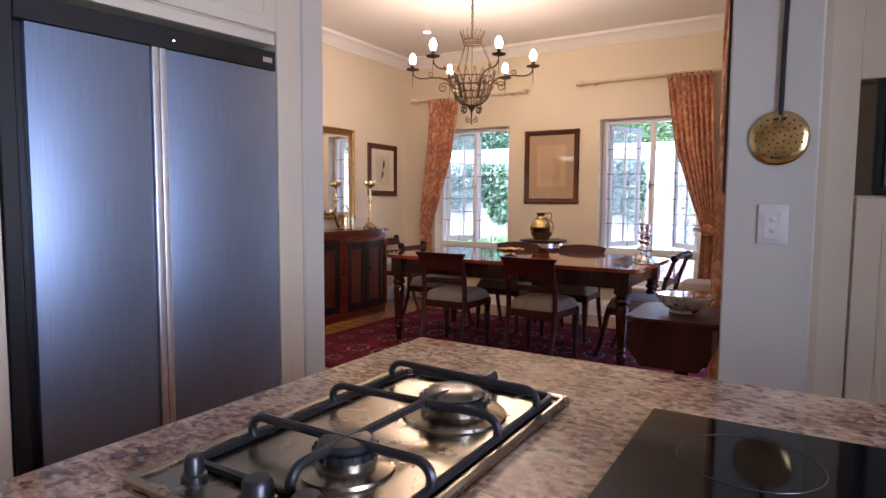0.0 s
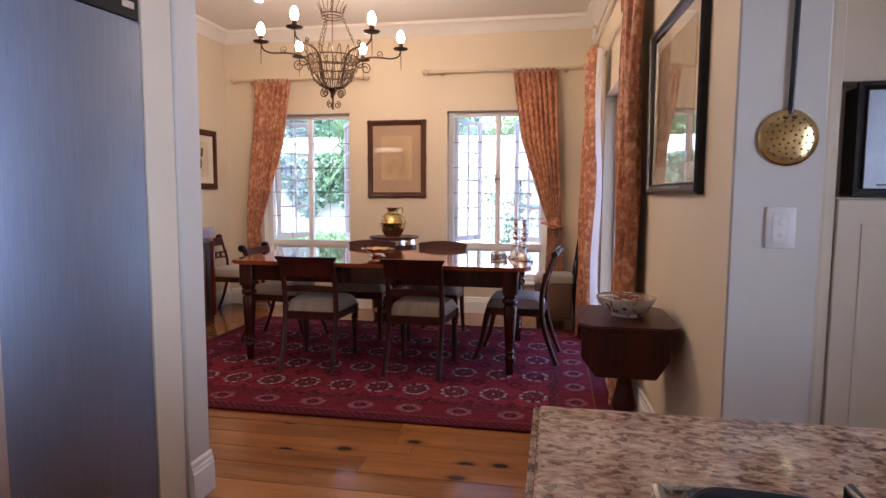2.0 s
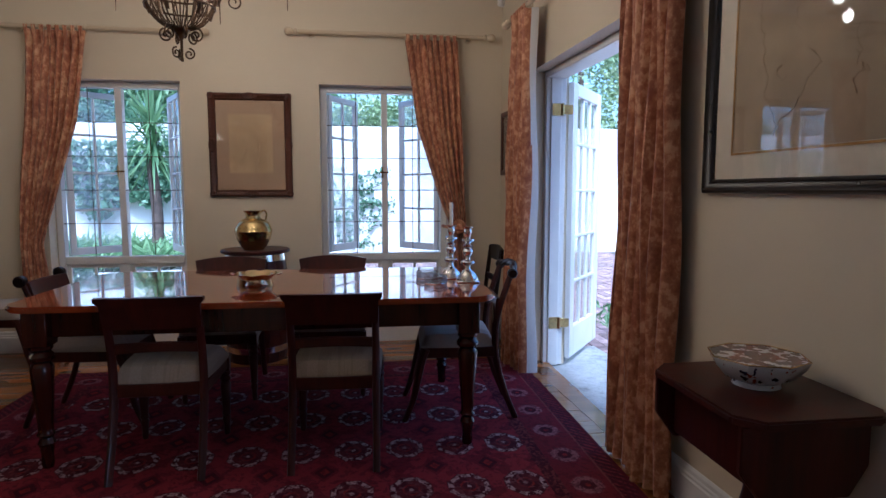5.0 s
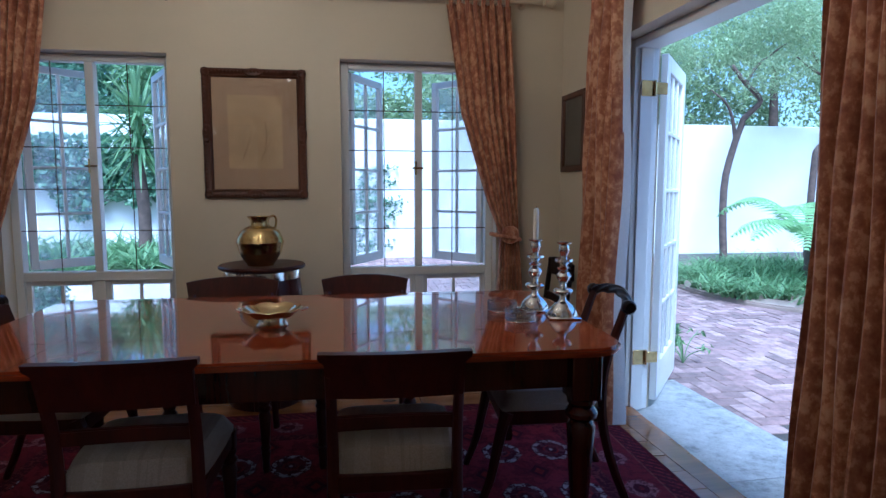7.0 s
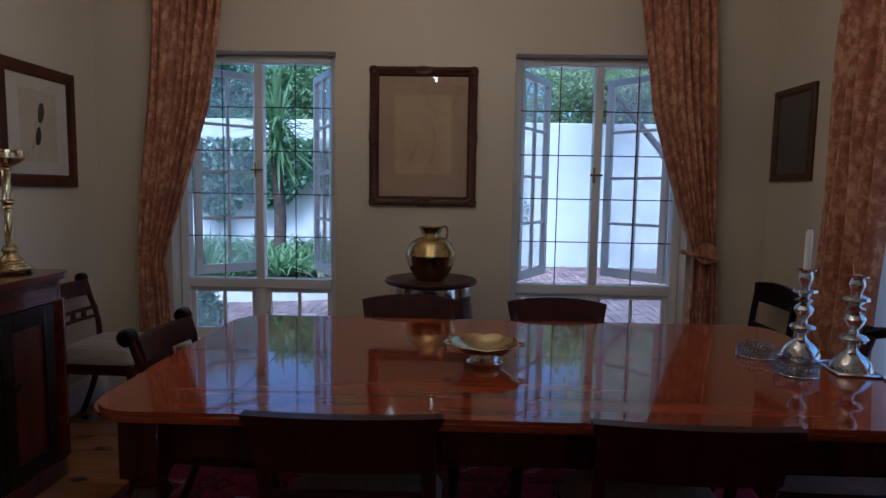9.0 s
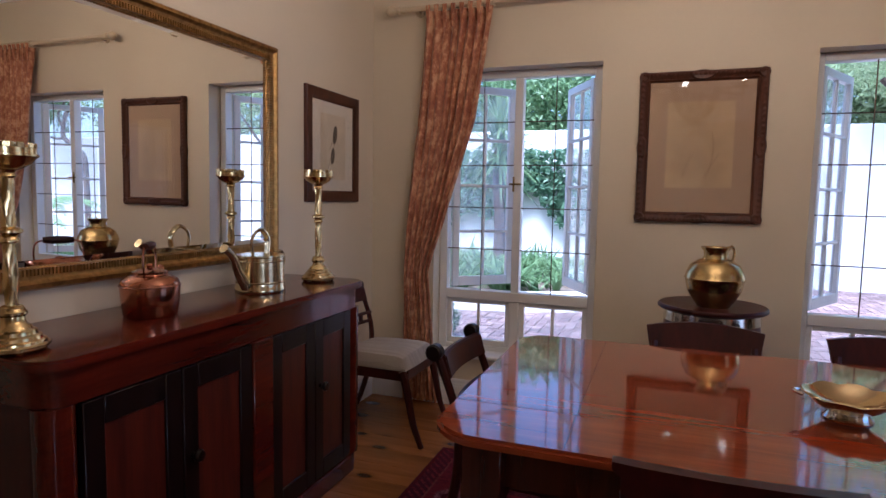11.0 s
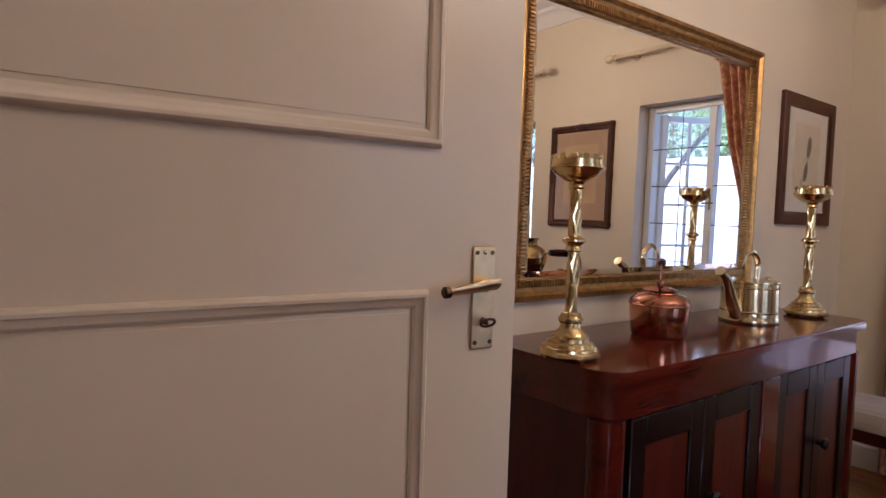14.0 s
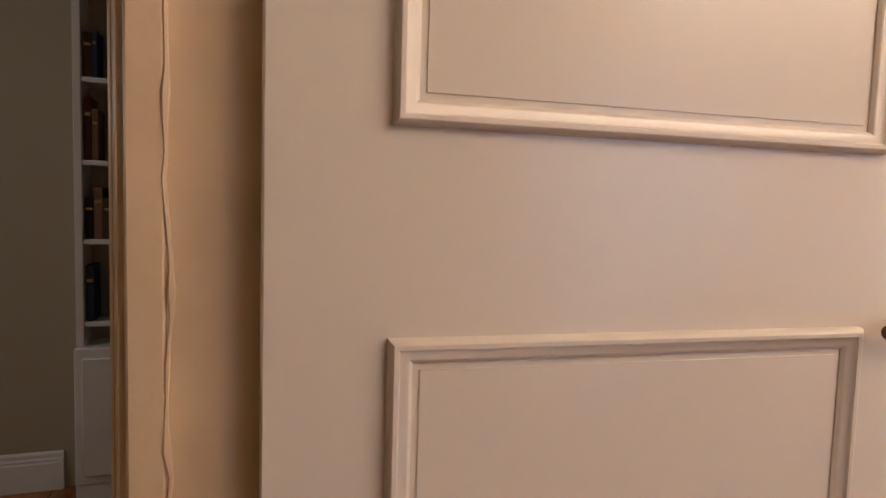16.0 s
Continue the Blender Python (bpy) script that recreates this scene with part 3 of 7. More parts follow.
def frame_ring(w, h, fw, prof, m=None):
    """Mitred frame round w x h (outer), centred; prof: (inset 0..1, projection) from the outer edge in."""
    bm = mk()
    corners = [(-1, -1), (1, -1), (1, 1), (-1, 1)]
    k = len(prof)
    verts, faces = [], []
    for sx, sz in corners:
        for t, d in prof:
            verts.append((sx * (w / 2 - t * fw), -d, sz * (h / 2 - t * fw)))
    for c in range(4):
        for i in range(k):
            a, b = c * k + i, c * k + (i + 1) % k
            c2, d2 = ((c + 1) % 4) * k + (i + 1) % k, ((c + 1) % 4) * k + i
            faces.append((a, b, c2, d2))
    return from_data(bm, verts, faces, m)


FLATP = [(0, 0), (0, 0.018), (0.08, 0.022), (0.75, 0.022), (0.85, 0.018), (1, 0.014), (1, 0)]
RICHP = [(0, 0), (0, 0.02), (0.08, 0.028), (0.22, 0.034), (0.36, 0.030), (0.44, 0.024), (0.72, 0.018), (0.80, 0.022), (0.9, 0.018), (1, 0.010), (1, 0)]
M_PICGLASS = glass("picture_glass")


def picture(name, m, w, h, fw, frame_mat_, prof, mat_mat, art_mat, art_box, label, carved=False):
    """Framed picture: local x along the wall, z up, facing -y, origin at its middle on the wall."""
    ob = thing(name, m, label, "picture")
    bm = frame_ring(w, h, fw, prof)
    if carved:
        for i in range(26):
            t = (i + 0.5) / 26
            for sz in (-1, 1):
                add_lathe(bm, [(0.0, 0.0), (0.012, 0.004), (0.0, 0.010)], 6, pose((t - 0.5) * (w - fw), -0.03, sz * (h / 2 - fw * 0.3), 90))
            for sx in (-1, 1):
                add_lathe(bm, [(0.0, 0.0), (0.012, 0.004), (0.0, 0.010)], 6, pose(sx * (w / 2 - fw * 0.3), -0.03, (t - 0.5) * (h - fw), 90))
        # swept lobes at the corners and the middle of each side
        for sx, sz in itertools.product((-1, 0, 1), repeat=2):
            if sx or sz:
                wide = 1.0 if sx and sz else 2.2
                lobe = Matrix.Diagonal((wide if not sx else 1.0, 1, wide if not sz else 1.0, 1))
                add_lathe(bm, [(0.028, 0.0), (0.028, 0.022), (0.022, 0.031), (0.010, 0.029), (0.0, 0.029)], 14, pose(sx * (w / 2 - fw * 0.42), 0, sz * (h / 2 - fw * 0.42)) @ lobe @ pose(0, 0, 0, 90))
    part("frame", bm, frame_mat_, ob)
    iw, ih = w - 2 * fw, h - 2 * fw
    part("mount", box(-iw / 2 - 0.004, iw / 2 + 0.004, -0.008, -0.002, -ih / 2 - 0.004, ih / 2 + 0.004), mat_mat, ob)
    ax0, ax1, az0, az1 = art_box
    sheet = part("sheet", box(ax0, ax1, -0.0095, -0.008, az0, az1), art_mat, ob)
    pane = part("glass_pane", box(-iw / 2, iw / 2, -0.0135, -0.0115, -ih / 2, ih / 2), M_PICGLASS, ob)
    pane.visible_shadow = False
    return ob, sheet


# ---- windows ----
def pane_in(x0, x1, z0, z1, parent, m=None):
    p = part("pane", box(x0, x1, -0.002, 0.002, z0, z1, 0, m), M_GLASS, parent)
    p.visible_shadow = False
    return p


def casement(parent, w, h, m, hinge):
    """A window leaf with two columns of four panes, hinged at local x = 0."""
    ob = new("casement")
    ob.parent = parent
    ob.matrix_local = m
    s = 1 if hinge == "l" else -1
    fr = mk()
    st = 0.045
    def bx(a, b, z0, z1, t=0.018):
        add_box(fr, min(s * a, s * b), max(s * a, s * b), -t, t, z0, z1, 0.003)
    bx(0, st, 0, h), bx(w - st, w, 0, h), bx(st, w - st, 0, 0.06), bx(st, w - st, h - st, h)
    cols, rows = 2, 4
    pw, ph = (w - 2 * st) / cols, (h - 0.06 - st) / rows
    bx(st + pw - 0.009, st + pw + 0.009, 0.06, h - st, 0.012)
    for r in range(1, rows):
        bx(st, w - st, 0.06 + r * ph - 0.009, 0.06 + r * ph + 0.009, 0.012)
    me = finish("casement", fr, M_WHITE)
    body = new("sash", me)
    body.parent = ob
    for c in range(cols):
        for r in range(rows):
            a, b = st + c * pw + 0.012, st + (c + 1) * pw - 0.012
            pane_in(min(s * a, s * b), max(s * a, s * b), 0.06 + r * ph + 0.01, 0.06 + (r + 1) * ph - 0.01, ob)
    return ob


def window(name, x0, x1, open_l, open_r):
    z0, z1 = WZ
    y = 6.64 + 0.115
    ob = thing(name, pose((x0 + x1) / 2, y, z0), "white wooden window with open casements and burglar bars", "window", kind="structure")
    w, h = x1 - x0, z1 - z0
    hw = w / 2
    zt = 0.375  # transom
    f = mk()
    add_box(f, -hw, -hw + 0.05, 0, 0.07, 0, h, 0.004)
    add_box(f, hw - 0.05, hw, 0, 0.07, 0, h, 0.004)
    add_box(f, -hw + 0.05, hw - 0.05, 0, 0.07, h - 0.045, h, 0.004)
    add_box(f, -hw + 0.05, hw - 0.05, 0, 0.07, 0, 0.05, 0.004)
    add_box(f, -hw + 0.05, hw - 0.05, -0.004, 0.074, zt - 0.03, zt + 0.03, 0.004)
    add_box(f, -0.03, 0.03, 0.002, 0.068, 0.05, zt - 0.03, 0.004)
    add_box(f, -0.025, 0.025, 0.002, 0.068, zt + 0.03, h - 0.045, 0.004)
    part("window_frame", f, M_WHITE, ob)
    part("window_sill", box(-hw, hw, -0.115 - 0.035, 0.0, -0.004, 0.022, 0.006), M_WHITE, ob)
    # fixed lower lights
    lo = mk()
    for s in (-1, 1):
        cx = s * (hw - 0.05 + 0.03) / 2
        lw = (hw - 0.08) / 2
        add_box(lo, cx - lw, cx - lw + 0.03, 0.02, 0.05, 0.05, zt - 0.03, 0.003)
        add_box(lo, cx + lw - 0.03, cx + lw, 0.02, 0.05, 0.05, zt - 0.03, 0.003)
        add_box(lo, cx - lw + 0.03, cx + lw - 0.03, 0.02, 0.05, 0.05, 0.085, 0.003)
        add_box(lo, cx - lw + 0.03, cx + lw - 0.03, 0.02, 0.05, zt - 0.06, zt - 0.03, 0.003)
        add_box(lo, cx - 0.01, cx + 0.01, 0.025, 0.045, 0.085, zt - 0.06, 0.002)
        for q in (-1, 1):
            a, b = sorted((cx + q * 0.011, cx + q * (lw - 0.031)))
            pane_in(a, b, 0.086, zt - 0.061, ob, pose(0, 0.035, 0))
    part("lower_light", lo, M_WHITE, ob)
    # burglar bars inside the open casements
    hh = h - 0.045 - (zt + 0.03)
    for i in range(1, 5):
        zz = zt + 0.03 + hh * i / 5
        part("bar", tube([(-hw + 0.05, 0.012, zz), (hw - 0.05, 0.012, zz)], 0.0035, 6), M_IRON, ob)
    for s in (-1, 1):
        part("bar", tube([(s * (hw - 0.05) / 2, 0.012, zt + 0.03), (s * (hw - 0.05) / 2, 0.012, h - 0.045)], 0.0035, 6), M_IRON, ob)
    cw = hw - 0.05 - 0.004
    casement(ob, cw, hh - 0.008, pose(-hw + 0.052, 0.085, zt + 0.034, 0, 0, open_l), "l")
    casement(ob, cw, hh - 0.008, pose(hw - 0.052, 0.085, zt + 0.034, 0, 0, -open_r), "r")
    stay = mk()
    add_tube(stay, [(-0.02, -0.012, zt + hh * 0.5), (-0.02, -0.012, zt + hh * 0.5 + 0.09)], 0.007, 6)
    add_tube(stay, [(-0.045, -0.02, zt + hh * 0.5 + 0.045), (0.03, -0.02, zt + hh * 0.5 + 0.045)], 0.006, 6)
    add_tube(stay, [(-0.02, 0.002, zt + hh * 0.5 + 0.045), (-0.02, -0.022, zt + hh * 0.5 + 0.045)], 0.006, 6)
    part("catch", stay, M_BRASS_OLD, ob, "aged brass catch")
    return ob


window("window_1", *W1, 42, 62)
window("window_2", *W2, 60, 48)

# ---- garden doorway in the east wall ----
fd = thing("door_1", EW, "white glazed garden door standing open outwards", "door", kind="structure")
fr = mk()
for u in (FD[0], FD[1]):
    s = 1 if u == FD[0] else -1
    a, b = sorted((u, u + s * 0.045))
    add_box(fr, 0.10, 0.245, a, b, -0.02, 2.065, 0.004)
    a, b = sorted((u + s * 0.045, u + s * 0.062))
    add_box(fr, 0.13, 0.205, a, b, -0.02, 2.02, 0.003)
add_box(fr, 0.10, 0.245, FD[0] + 0.045, FD[1] - 0.045, 2.02, 2.065, 0.004)
part("door_frame", fr, M_WHITE, fd)
leafm = pose(0.288, FD[1] - 0.03, 0, 0, 0, 50)
leaf = new("door_leaf")
leaf.parent = fd
leaf.matrix_local = leafm
lf = mk()
LW, LH = 0.70, 2.0
add_box(lf, 0, 0.09, -0.02, 0.02, 0.02, LH, 0.004)
add_box(lf, LW - 0.09, LW, -0.02, 0.02, 0.02, LH, 0.004)
add_box(lf, 0.09, LW - 0.09, -0.02, 0.02, 0.02, 0.24, 0.004)
add_box(lf, 0.09, LW - 0.09, -0.02, 0.02, LH - 0.09, LH, 0.004)
pw, ph = (LW - 0.18) / 3, (LH - 0.33) / 5
for c in (1, 2):
    add_box(lf, 0.09 + c * pw - 0.01, 0.09 + c * pw + 0.01, -0.014, 0.014, 0.24, LH - 0.09, 0.003)
for r in range(1, 5):
    add_box(lf, 0.09, LW - 0.09, -0.014, 0.014, 0.24 + r * ph - 0.01, 0.24 + r * ph + 0.01, 0.003)
part("stiles", lf, M_WHITE, leaf)
for c in range(3):
    for r in range(5):
        pane_in(0.09 + c * pw + 0.011, 0.09 + (c + 1) * pw - 0.011, 0.24 + r * ph + 0.011, 0.24 + (r + 1) * ph - 0.011, leaf)
for z in (0.25, 1.76):
    hb = mk()
    add_box(hb, 0.135, 0.205, FD[1] - 0.066, FD[1] - 0.062, z, z + 0.085, 0.002)
    add_box(hb, 0.205, 0.285, FD[1] - 0.075, FD[1] - 0.069, z + 0.01, z + 0.075, 0.002)
    add_tube(hb, [(0.21, FD[1] - 0.072, z), (0.21, FD[1] - 0.072, z + 0.085)], 0.009, 8)
    part("hinge", hb, M_BRASS, fd, "polished brass parliament hinge")
setting("doorsill_wood", box(-0.012, 0.10, FD[0], FD[1], -0.022, 0.002, 0.003, EW), M_PLANK, "worn wooden threshold strip", "threshold")

# ---- curtains ----


def pole(name, m, length, rings, label, off=0.09):
    ob = thing(name, m, label, "curtain pole")
    part("rod", tube([(0, -off, 0), (length, -off, 0)], 0.016, 12), M_POLE, ob)
    for x, s in ((0, -1), (length, 1)):
        q = pose(x, -off, 0, 0, 90 * s)
        part("finial", lathe([(0.016, -0.005), (0.024, 0.0), (0.024, 0.012), (0.015, 0.02), (0.027, 0.04), (0.032, 0.058), (0.026, 0.078), (0.010, 0.09), (0.0, 0.092)], 14, q), M_POLE, ob)
    for x in (0.10, length - 0.12):
        b = box(x - 0.012, x + 0.012, -off + 0.005, 0, -0.01, 0.01, 0.003)
        add_lathe(b, [(0.028, 0), (0.028, 0.008), (0.018, 0.014)], 14, pose(x, 0, 0, 90))
        part("bracket", b, M_POLE, ob)
    for x in rings:
        r = tube([(x, -off + 0.024 * math.cos(a), -0.006 + 0.024 * math.sin(a)) for a in [2 * math.pi * i / 14 for i in range(14)]], 0.004, 6, True)
        part("ring", r, M_POLE, ob)
    return ob


def curtain(name, m, stations, folds, label, lining=None, seed=1, off0=0.085):
    """A gathered curtain. stations: (z, middle, width, depth) from the top down, local x along the wall, -y into the room."""
    rnd = random.Random(seed)
    ph = [rnd.uniform(0, 6.28) for _ in range(4)]
    nu, nv = folds * 12, 44
    zs = [s[0] for s in stations]

    def at(z):
        for a, b in zip(stations, stations[1:]):
            if a[0] >= z >= b[0]:
                t = (a[0] - z) / (a[0] - b[0])
                return [a[i] + (b[i] - a[i]) * t for i in range(1, 4)]
        return stations[-1][1:]
    ob = thing(name, m, label, "curtain", "curtains")

    def sheet(off, u0, u1, mat_, pname):
        verts, faces = [], []
        k = nu + 1
        for side in (0, 1):
            for j in range(nv + 1):
                z = zs[0] + (zs[-1] - zs[0]) * j / nv
                c, w, d = at(z)
                for i in range(k):
                    u = u0 + (u1 - u0) * i / nu
                    a = u * folds * 2 * math.pi
                    a += 0.5 * math.sin(u * 9 + ph[0]) + 0.25 * math.sin(z * 2.2 + ph[1])
                    amp = d * (0.75 + 0.25 * math.sin(u * 7 + ph[2]))
                    y = -off0 + amp * math.sin(a) + 0.01 * math.sin(z * 5 + u * 14 + ph[3]) + off
                    x = c + (u - 0.5) * w + 0.3 * d * math.cos(a) * 0.5
                    verts.append((x, y + (0.006 if side else 0), z))
        n = k * (nv + 1)
        for j in range(nv):
            for i in range(nu):
                q = (j * k + i, j * k + i + 1, (j + 1) * k + i + 1, (j + 1) * k + i)
                faces.append(q)
                faces.append(tuple(n + t for t in q[::-1]))
        for j in range(nv):
            for i in (0, nu):
                faces.append((j * k + i, (j + 1) * k + i, n + (j + 1) * k + i, n + j * k + i))
        for i in range(nu):
            for j in (0, nv):
                faces.append((j * k + i, j * k + i + 1, n + j * k + i + 1, n + j * k + i))
        part(pname, from_data(mk(), verts, faces), mat_, ob)
    sheet(0, 0, 1, M_CURT, "drape")
    if lining:
        sheet(lining[2], lining[0], lining[1], M_LINING, "lining")
    hd = mk()
    for i in range(folds):
        c, w, d = stations[0][1:]
        x = c + ((i + 0.5) / folds - 0.5) * w
        for q in (-0.008, 0, 0.008):
            add_tube(hd, [(x + q, -off0 - 0.02 - abs(q), zs[0] + 0.03), (x + q * 0.4, -off0 - 0.023, zs[0] - 0.10)], [0.007, 0.004], 6)
    part("pleat", hd, M_CURT, ob)
    return ob


M_TARNISH = metal("tarnished_silver", (0.36, 0.33, 0.31), 0.22, 0.4, 30)
NW = pose(0, 6.64, 0)
POLEZ = 2.425
pole("curtain_pole", pose(-3.80, 6.64, POLEZ), 1.36, [0.19 + 0.05 * i for i in range(9)], "cream wooden curtain pole above a window")
pole("curtain_pole", pose(-1.71, 6.64, POLEZ + 0.025), 1.46, [0.83 + 0.05 * i for i in range(9)], "cream wooden curtain pole above a window")
pole("curtain_pole", EW @ pose(0, 3.45, POLEZ, 0, 0, -90), 2.4, [0.12 + 0.05 * i for i in range(8)] + [1.70 + 0.055 * i for i in range(9)], "cream wooden curtain pole above the garden door", 0.13)
curtain("curtain", NW, [(2.40, -3.425, 0.42, 0.022), (1.75, -3.50, 0.36, 0.020), (1.1, -3.63, 0.24, 0.020), (0.85, -3.68, 0.17, 0.020), (0.45, -3.66, 0.20, 0.024), (0.03, -3.64, 0.24, 0.024)], 8, "terracotta brocade curtain gathered to the window side", None, 3)
curtain("curtain", NW, [(2.42, -0.675, 0.42, 0.022), (1.75, -0.61, 0.36, 0.020), (1.15, -0.50, 0.20, 0.020), (0.95, -0.455, 0.13, 0.020), (0.45, -0.45, 0.19, 0.024), (0.03, -0.45, 0.22, 0.024)], 8, "terracotta brocade curtain held by a rosette tieback", None, 4)
curtain("curtain", EW @ pose(0, 0, 0, 0, 0, -90), [(2.40, -3.15, 0.32, 0.05), (1.4, -3.17, 0.34, 0.075), (0.7, -3.18, 0.36, 0.08), (0.02, -3.19, 0.40, 0.085)], 6, "terracotta brocade curtain with white lining showing", (0.84, 1.06, 0.012), 5, 0.125)
curtain("curtain", EW @ pose(0, 0, 0, 0, 0, -90), [(2.40, -1.55, 0.43, 0.040), (1.4, -1.55, 0.45, 0.050), (0.7, -1.55, 0.47, 0.055), (0.02, -1.56, 0.50, 0.060)], 7, "terracotta brocade full-length curtain beside the garden door", None, 6, 0.085)
tb = thing("tieback", pose(-0.46, 6.64, 0.95), "terracotta fabric rosette tieback round the curtain", "tieback")
rz = lathe([(0.0, 0.15), (0.02, 0.148), (0.03, 0.138), (0.055, 0.14), (0.062, 0.13), (0.055, 0.122), (0.012, 0.118), (0.010, 0.0), (0.03, 0.0)][::-1], 20, pose(0, 0, 0, 90))
part("rosette", rz, M_CURT, tb)
part("tie_band", tube([(0.10 * math.cos(a) - 0.02, -0.085 + 0.055 * math.sin(a), -0.015 - 0.02 * math.cos(a)) for a in [2 * math.pi * i / 24 for i in range(24)]], 0.014, 8, True), M_CURT, tb)

# ---- floor boards ----
rb = random.Random(4)


def boards(x0, x1, y0, y1, w, parent):
    y = y0
    cache = {}
    while y < y1 - 0.01:
        x = x0
        ww = min(w, y1 - y)
        x += -rb.uniform(0, 1.6)
        while x < x1:
            ln = rb.choice((3.0, 3.6, 4.2, 4.8))
            a, b = max(x, x0), min(x + ln, x1)
            if b - a > 0.02:
                key = (round(b - a, 3), round(ww, 3))
                if key not in cache:
                    cache[key] = finish("floorboard", box(0, b - a - 0.0025, 0, ww - 0.003, -0.02, 0, 0.0018), M_PLANK, False)
                o = new("floorboard", cache[key])
                o.parent = parent
                o.location = (a, y, rb.uniform(-0.0008, 0.0008))
            x += ln
        y += w


# ---- rug and dining table ----
rug = solid("rug", box(-1.585, 1.585, -1.21, 1.21, 0.0, 0.011, 0.004), M_RUG, "red Bokhara rug with dark medallions on pine boards", "rug", m=pose(-1.685, 4.77, 0.001))

tbl = thing("dining_table", pose(-1.685, 5.0, 0), "polished mahogany dining table with turned legs", "table")
tw, td = 2.18 / 2, 1.12 / 2


def rounded(w, d, r, n=8):
    out = []
    for sx, sy, a0 in ((1, 1, 0), (-1, 1, 90), (-1, -1, 180), (1, -1, 270)):
        for i in range(n + 1):
            a = radians(a0 + 90 * i / n)
            out.append((sx * (w - r) + r * math.cos(a), sy * (d - r) + r * math.sin(a)))
    return out


top = prism(rounded(tw, td, 0.13), 0.722, 0.75, None, 0.009)
part("tabletop", top, M_TABLE, tbl)
part("leaf_joint", box(-tw + 0.335, -tw + 0.337, -td + 0.012, td - 0.012, 0.7495, 0.7503), M_EBON, tbl)
for s in (-1, 1):
    part("apron", box(-tw + 0.12, tw - 0.12, s * (td - 0.10) - 0.012, s * (td - 0.10) + 0.012, 0.60, 0.722, 0.002), M_TLEG, tbl)
    part("apron", box(s * (tw - 0.13) - 0.012, s * (tw - 0.13) + 0.012, -td + 0.11, td - 0.11, 0.60, 0.722, 0.002), M_TLEG, tbl)
LEGP = [(0.0, 0.012), (0.022, 0.012), (0.026, 0.03), (0.024, 0.07), (0.030, 0.11), (0.036, 0.125), (0.030, 0.14), (0.027, 0.15), (0.038, 0.165), (0.030, 0.18), (0.031, 0.20), (0.044, 0.40), (0.048, 0.47), (0.040, 0.485), (0.036, 0.49), (0.052, 0.505), (0.054, 0.52), (0.044, 0.535), (0.038, 0.54), (0.048, 0.552), (0.048, 0.565), (0.0, 0.566)]
for sx in (-1, 1):
    for sy in (-1, 1):
        lg = lathe(LEGP, 16, pose(sx * (tw - 0.14), sy * (td - 0.085), 0))
        add_box(lg, sx * (tw - 0.14) - 0.05, sx * (tw - 0.14) + 0.05, sy * (td - 0.085) - 0.05, sy * (td - 0.085) + 0.05, 0.566, 0.722, 0.004)
        part("leg", lg, M_TLEG, tbl)

# ---- chairs ----


def curved_board(w, zlo, zhi, thick, bow, arch=0.0, lean=0.0, y0=0.0, n=16, taper=0.0):
    """A rail bowed backwards in plan (towards -y at its middle)."""
    verts, faces = [], []
    for i in range(n + 1):
        t = i / n * 2 - 1
        x = t * w / 2
        yb = y0 - bow * (1 - t * t)
        zt = zhi + arch * (1 - t * t)
        zl = zlo + taper * (1 - t * t)
        for y, z in ((yb, zl), (yb + thick, zl), (yb + thick - lean, zt), (yb - lean, zt)):
            verts.append((x, y, z))
    for i in range(n):
        for k in range(4):
            a, b = i * 4 + k, i * 4 + (k + 1) % 4
            faces.append((a, b, b + 4, a + 4))
    faces += [(3, 2, 1, 0), (n * 4, n * 4 + 1, n * 4 + 2, n * 4 + 3)]
    bm = from_data(mk(), verts, faces)
    bmesh.ops.recalc_face_normals(bm, faces=bm.faces[:])
    bmesh.ops.bevel(bm, geom=[e for e in bm.edges if e.calc_face_angle(0) > 0.9], offset=0.004, segments=2, affect='EDGES')
    return bm


TURN = [(0.0, 0.0), (0.011, 0.0), (0.014, 0.02), (0.013, 0.05), (0.018, 0.09), (0.014, 0.10), (0.020, 0.112), (0.015, 0.125), (0.017, 0.14), (0.023, 0.26), (0.018, 0.275), (0.026, 0.29), (0.018, 0.305), (0.024, 0.318), (0.022, 0.33), (0.0, 0.331)]


def seat_pad(w1, w2, d, z, h):
    """Stuffed seat, wider in front."""
    n = 14
    verts, faces = [], []
    for i in range(n + 1):
        for j in range(n + 1):
            u, v = i / n * 2 - 1, j / n * 2 - 1
            w = w2 + (w1 - w2) * (v + 1) / 2
            dome = max(0.0, (1 - u ** 6) * (1 - v ** 6)) ** 0.42
            r = 1 - 0.05 * (u * u * v * v)
            verts.append((u * w / 2 * r, v * d / 2 * r, z + 0.012 + h * dome))
    k = n + 1
    for i in range(n):
        for j in range(n):
            faces.append((i * k + j, (i + 1) * k + j, (i + 1) * k + j + 1, i * k + j + 1))
    rim = [i * k for i in range(k)] + [n * k + j for j in range(1, k)] + [i * k + n for i in range(n - 1, -1, -1)] + [j for j in range(n - 1, 0, -1)]
    base = len(verts)
    for q in rim:
        x, y, _ = verts[q]
        verts.append((x, y, z))
    m = len(rim)
    for i in range(m):
        faces.append((rim[i], base + i, base + (i + 1) % m, rim[(i + 1) % m]))
    faces.append(tuple(base + i for i in range(m))[::-1])
    return from_data(mk(), verts, faces)


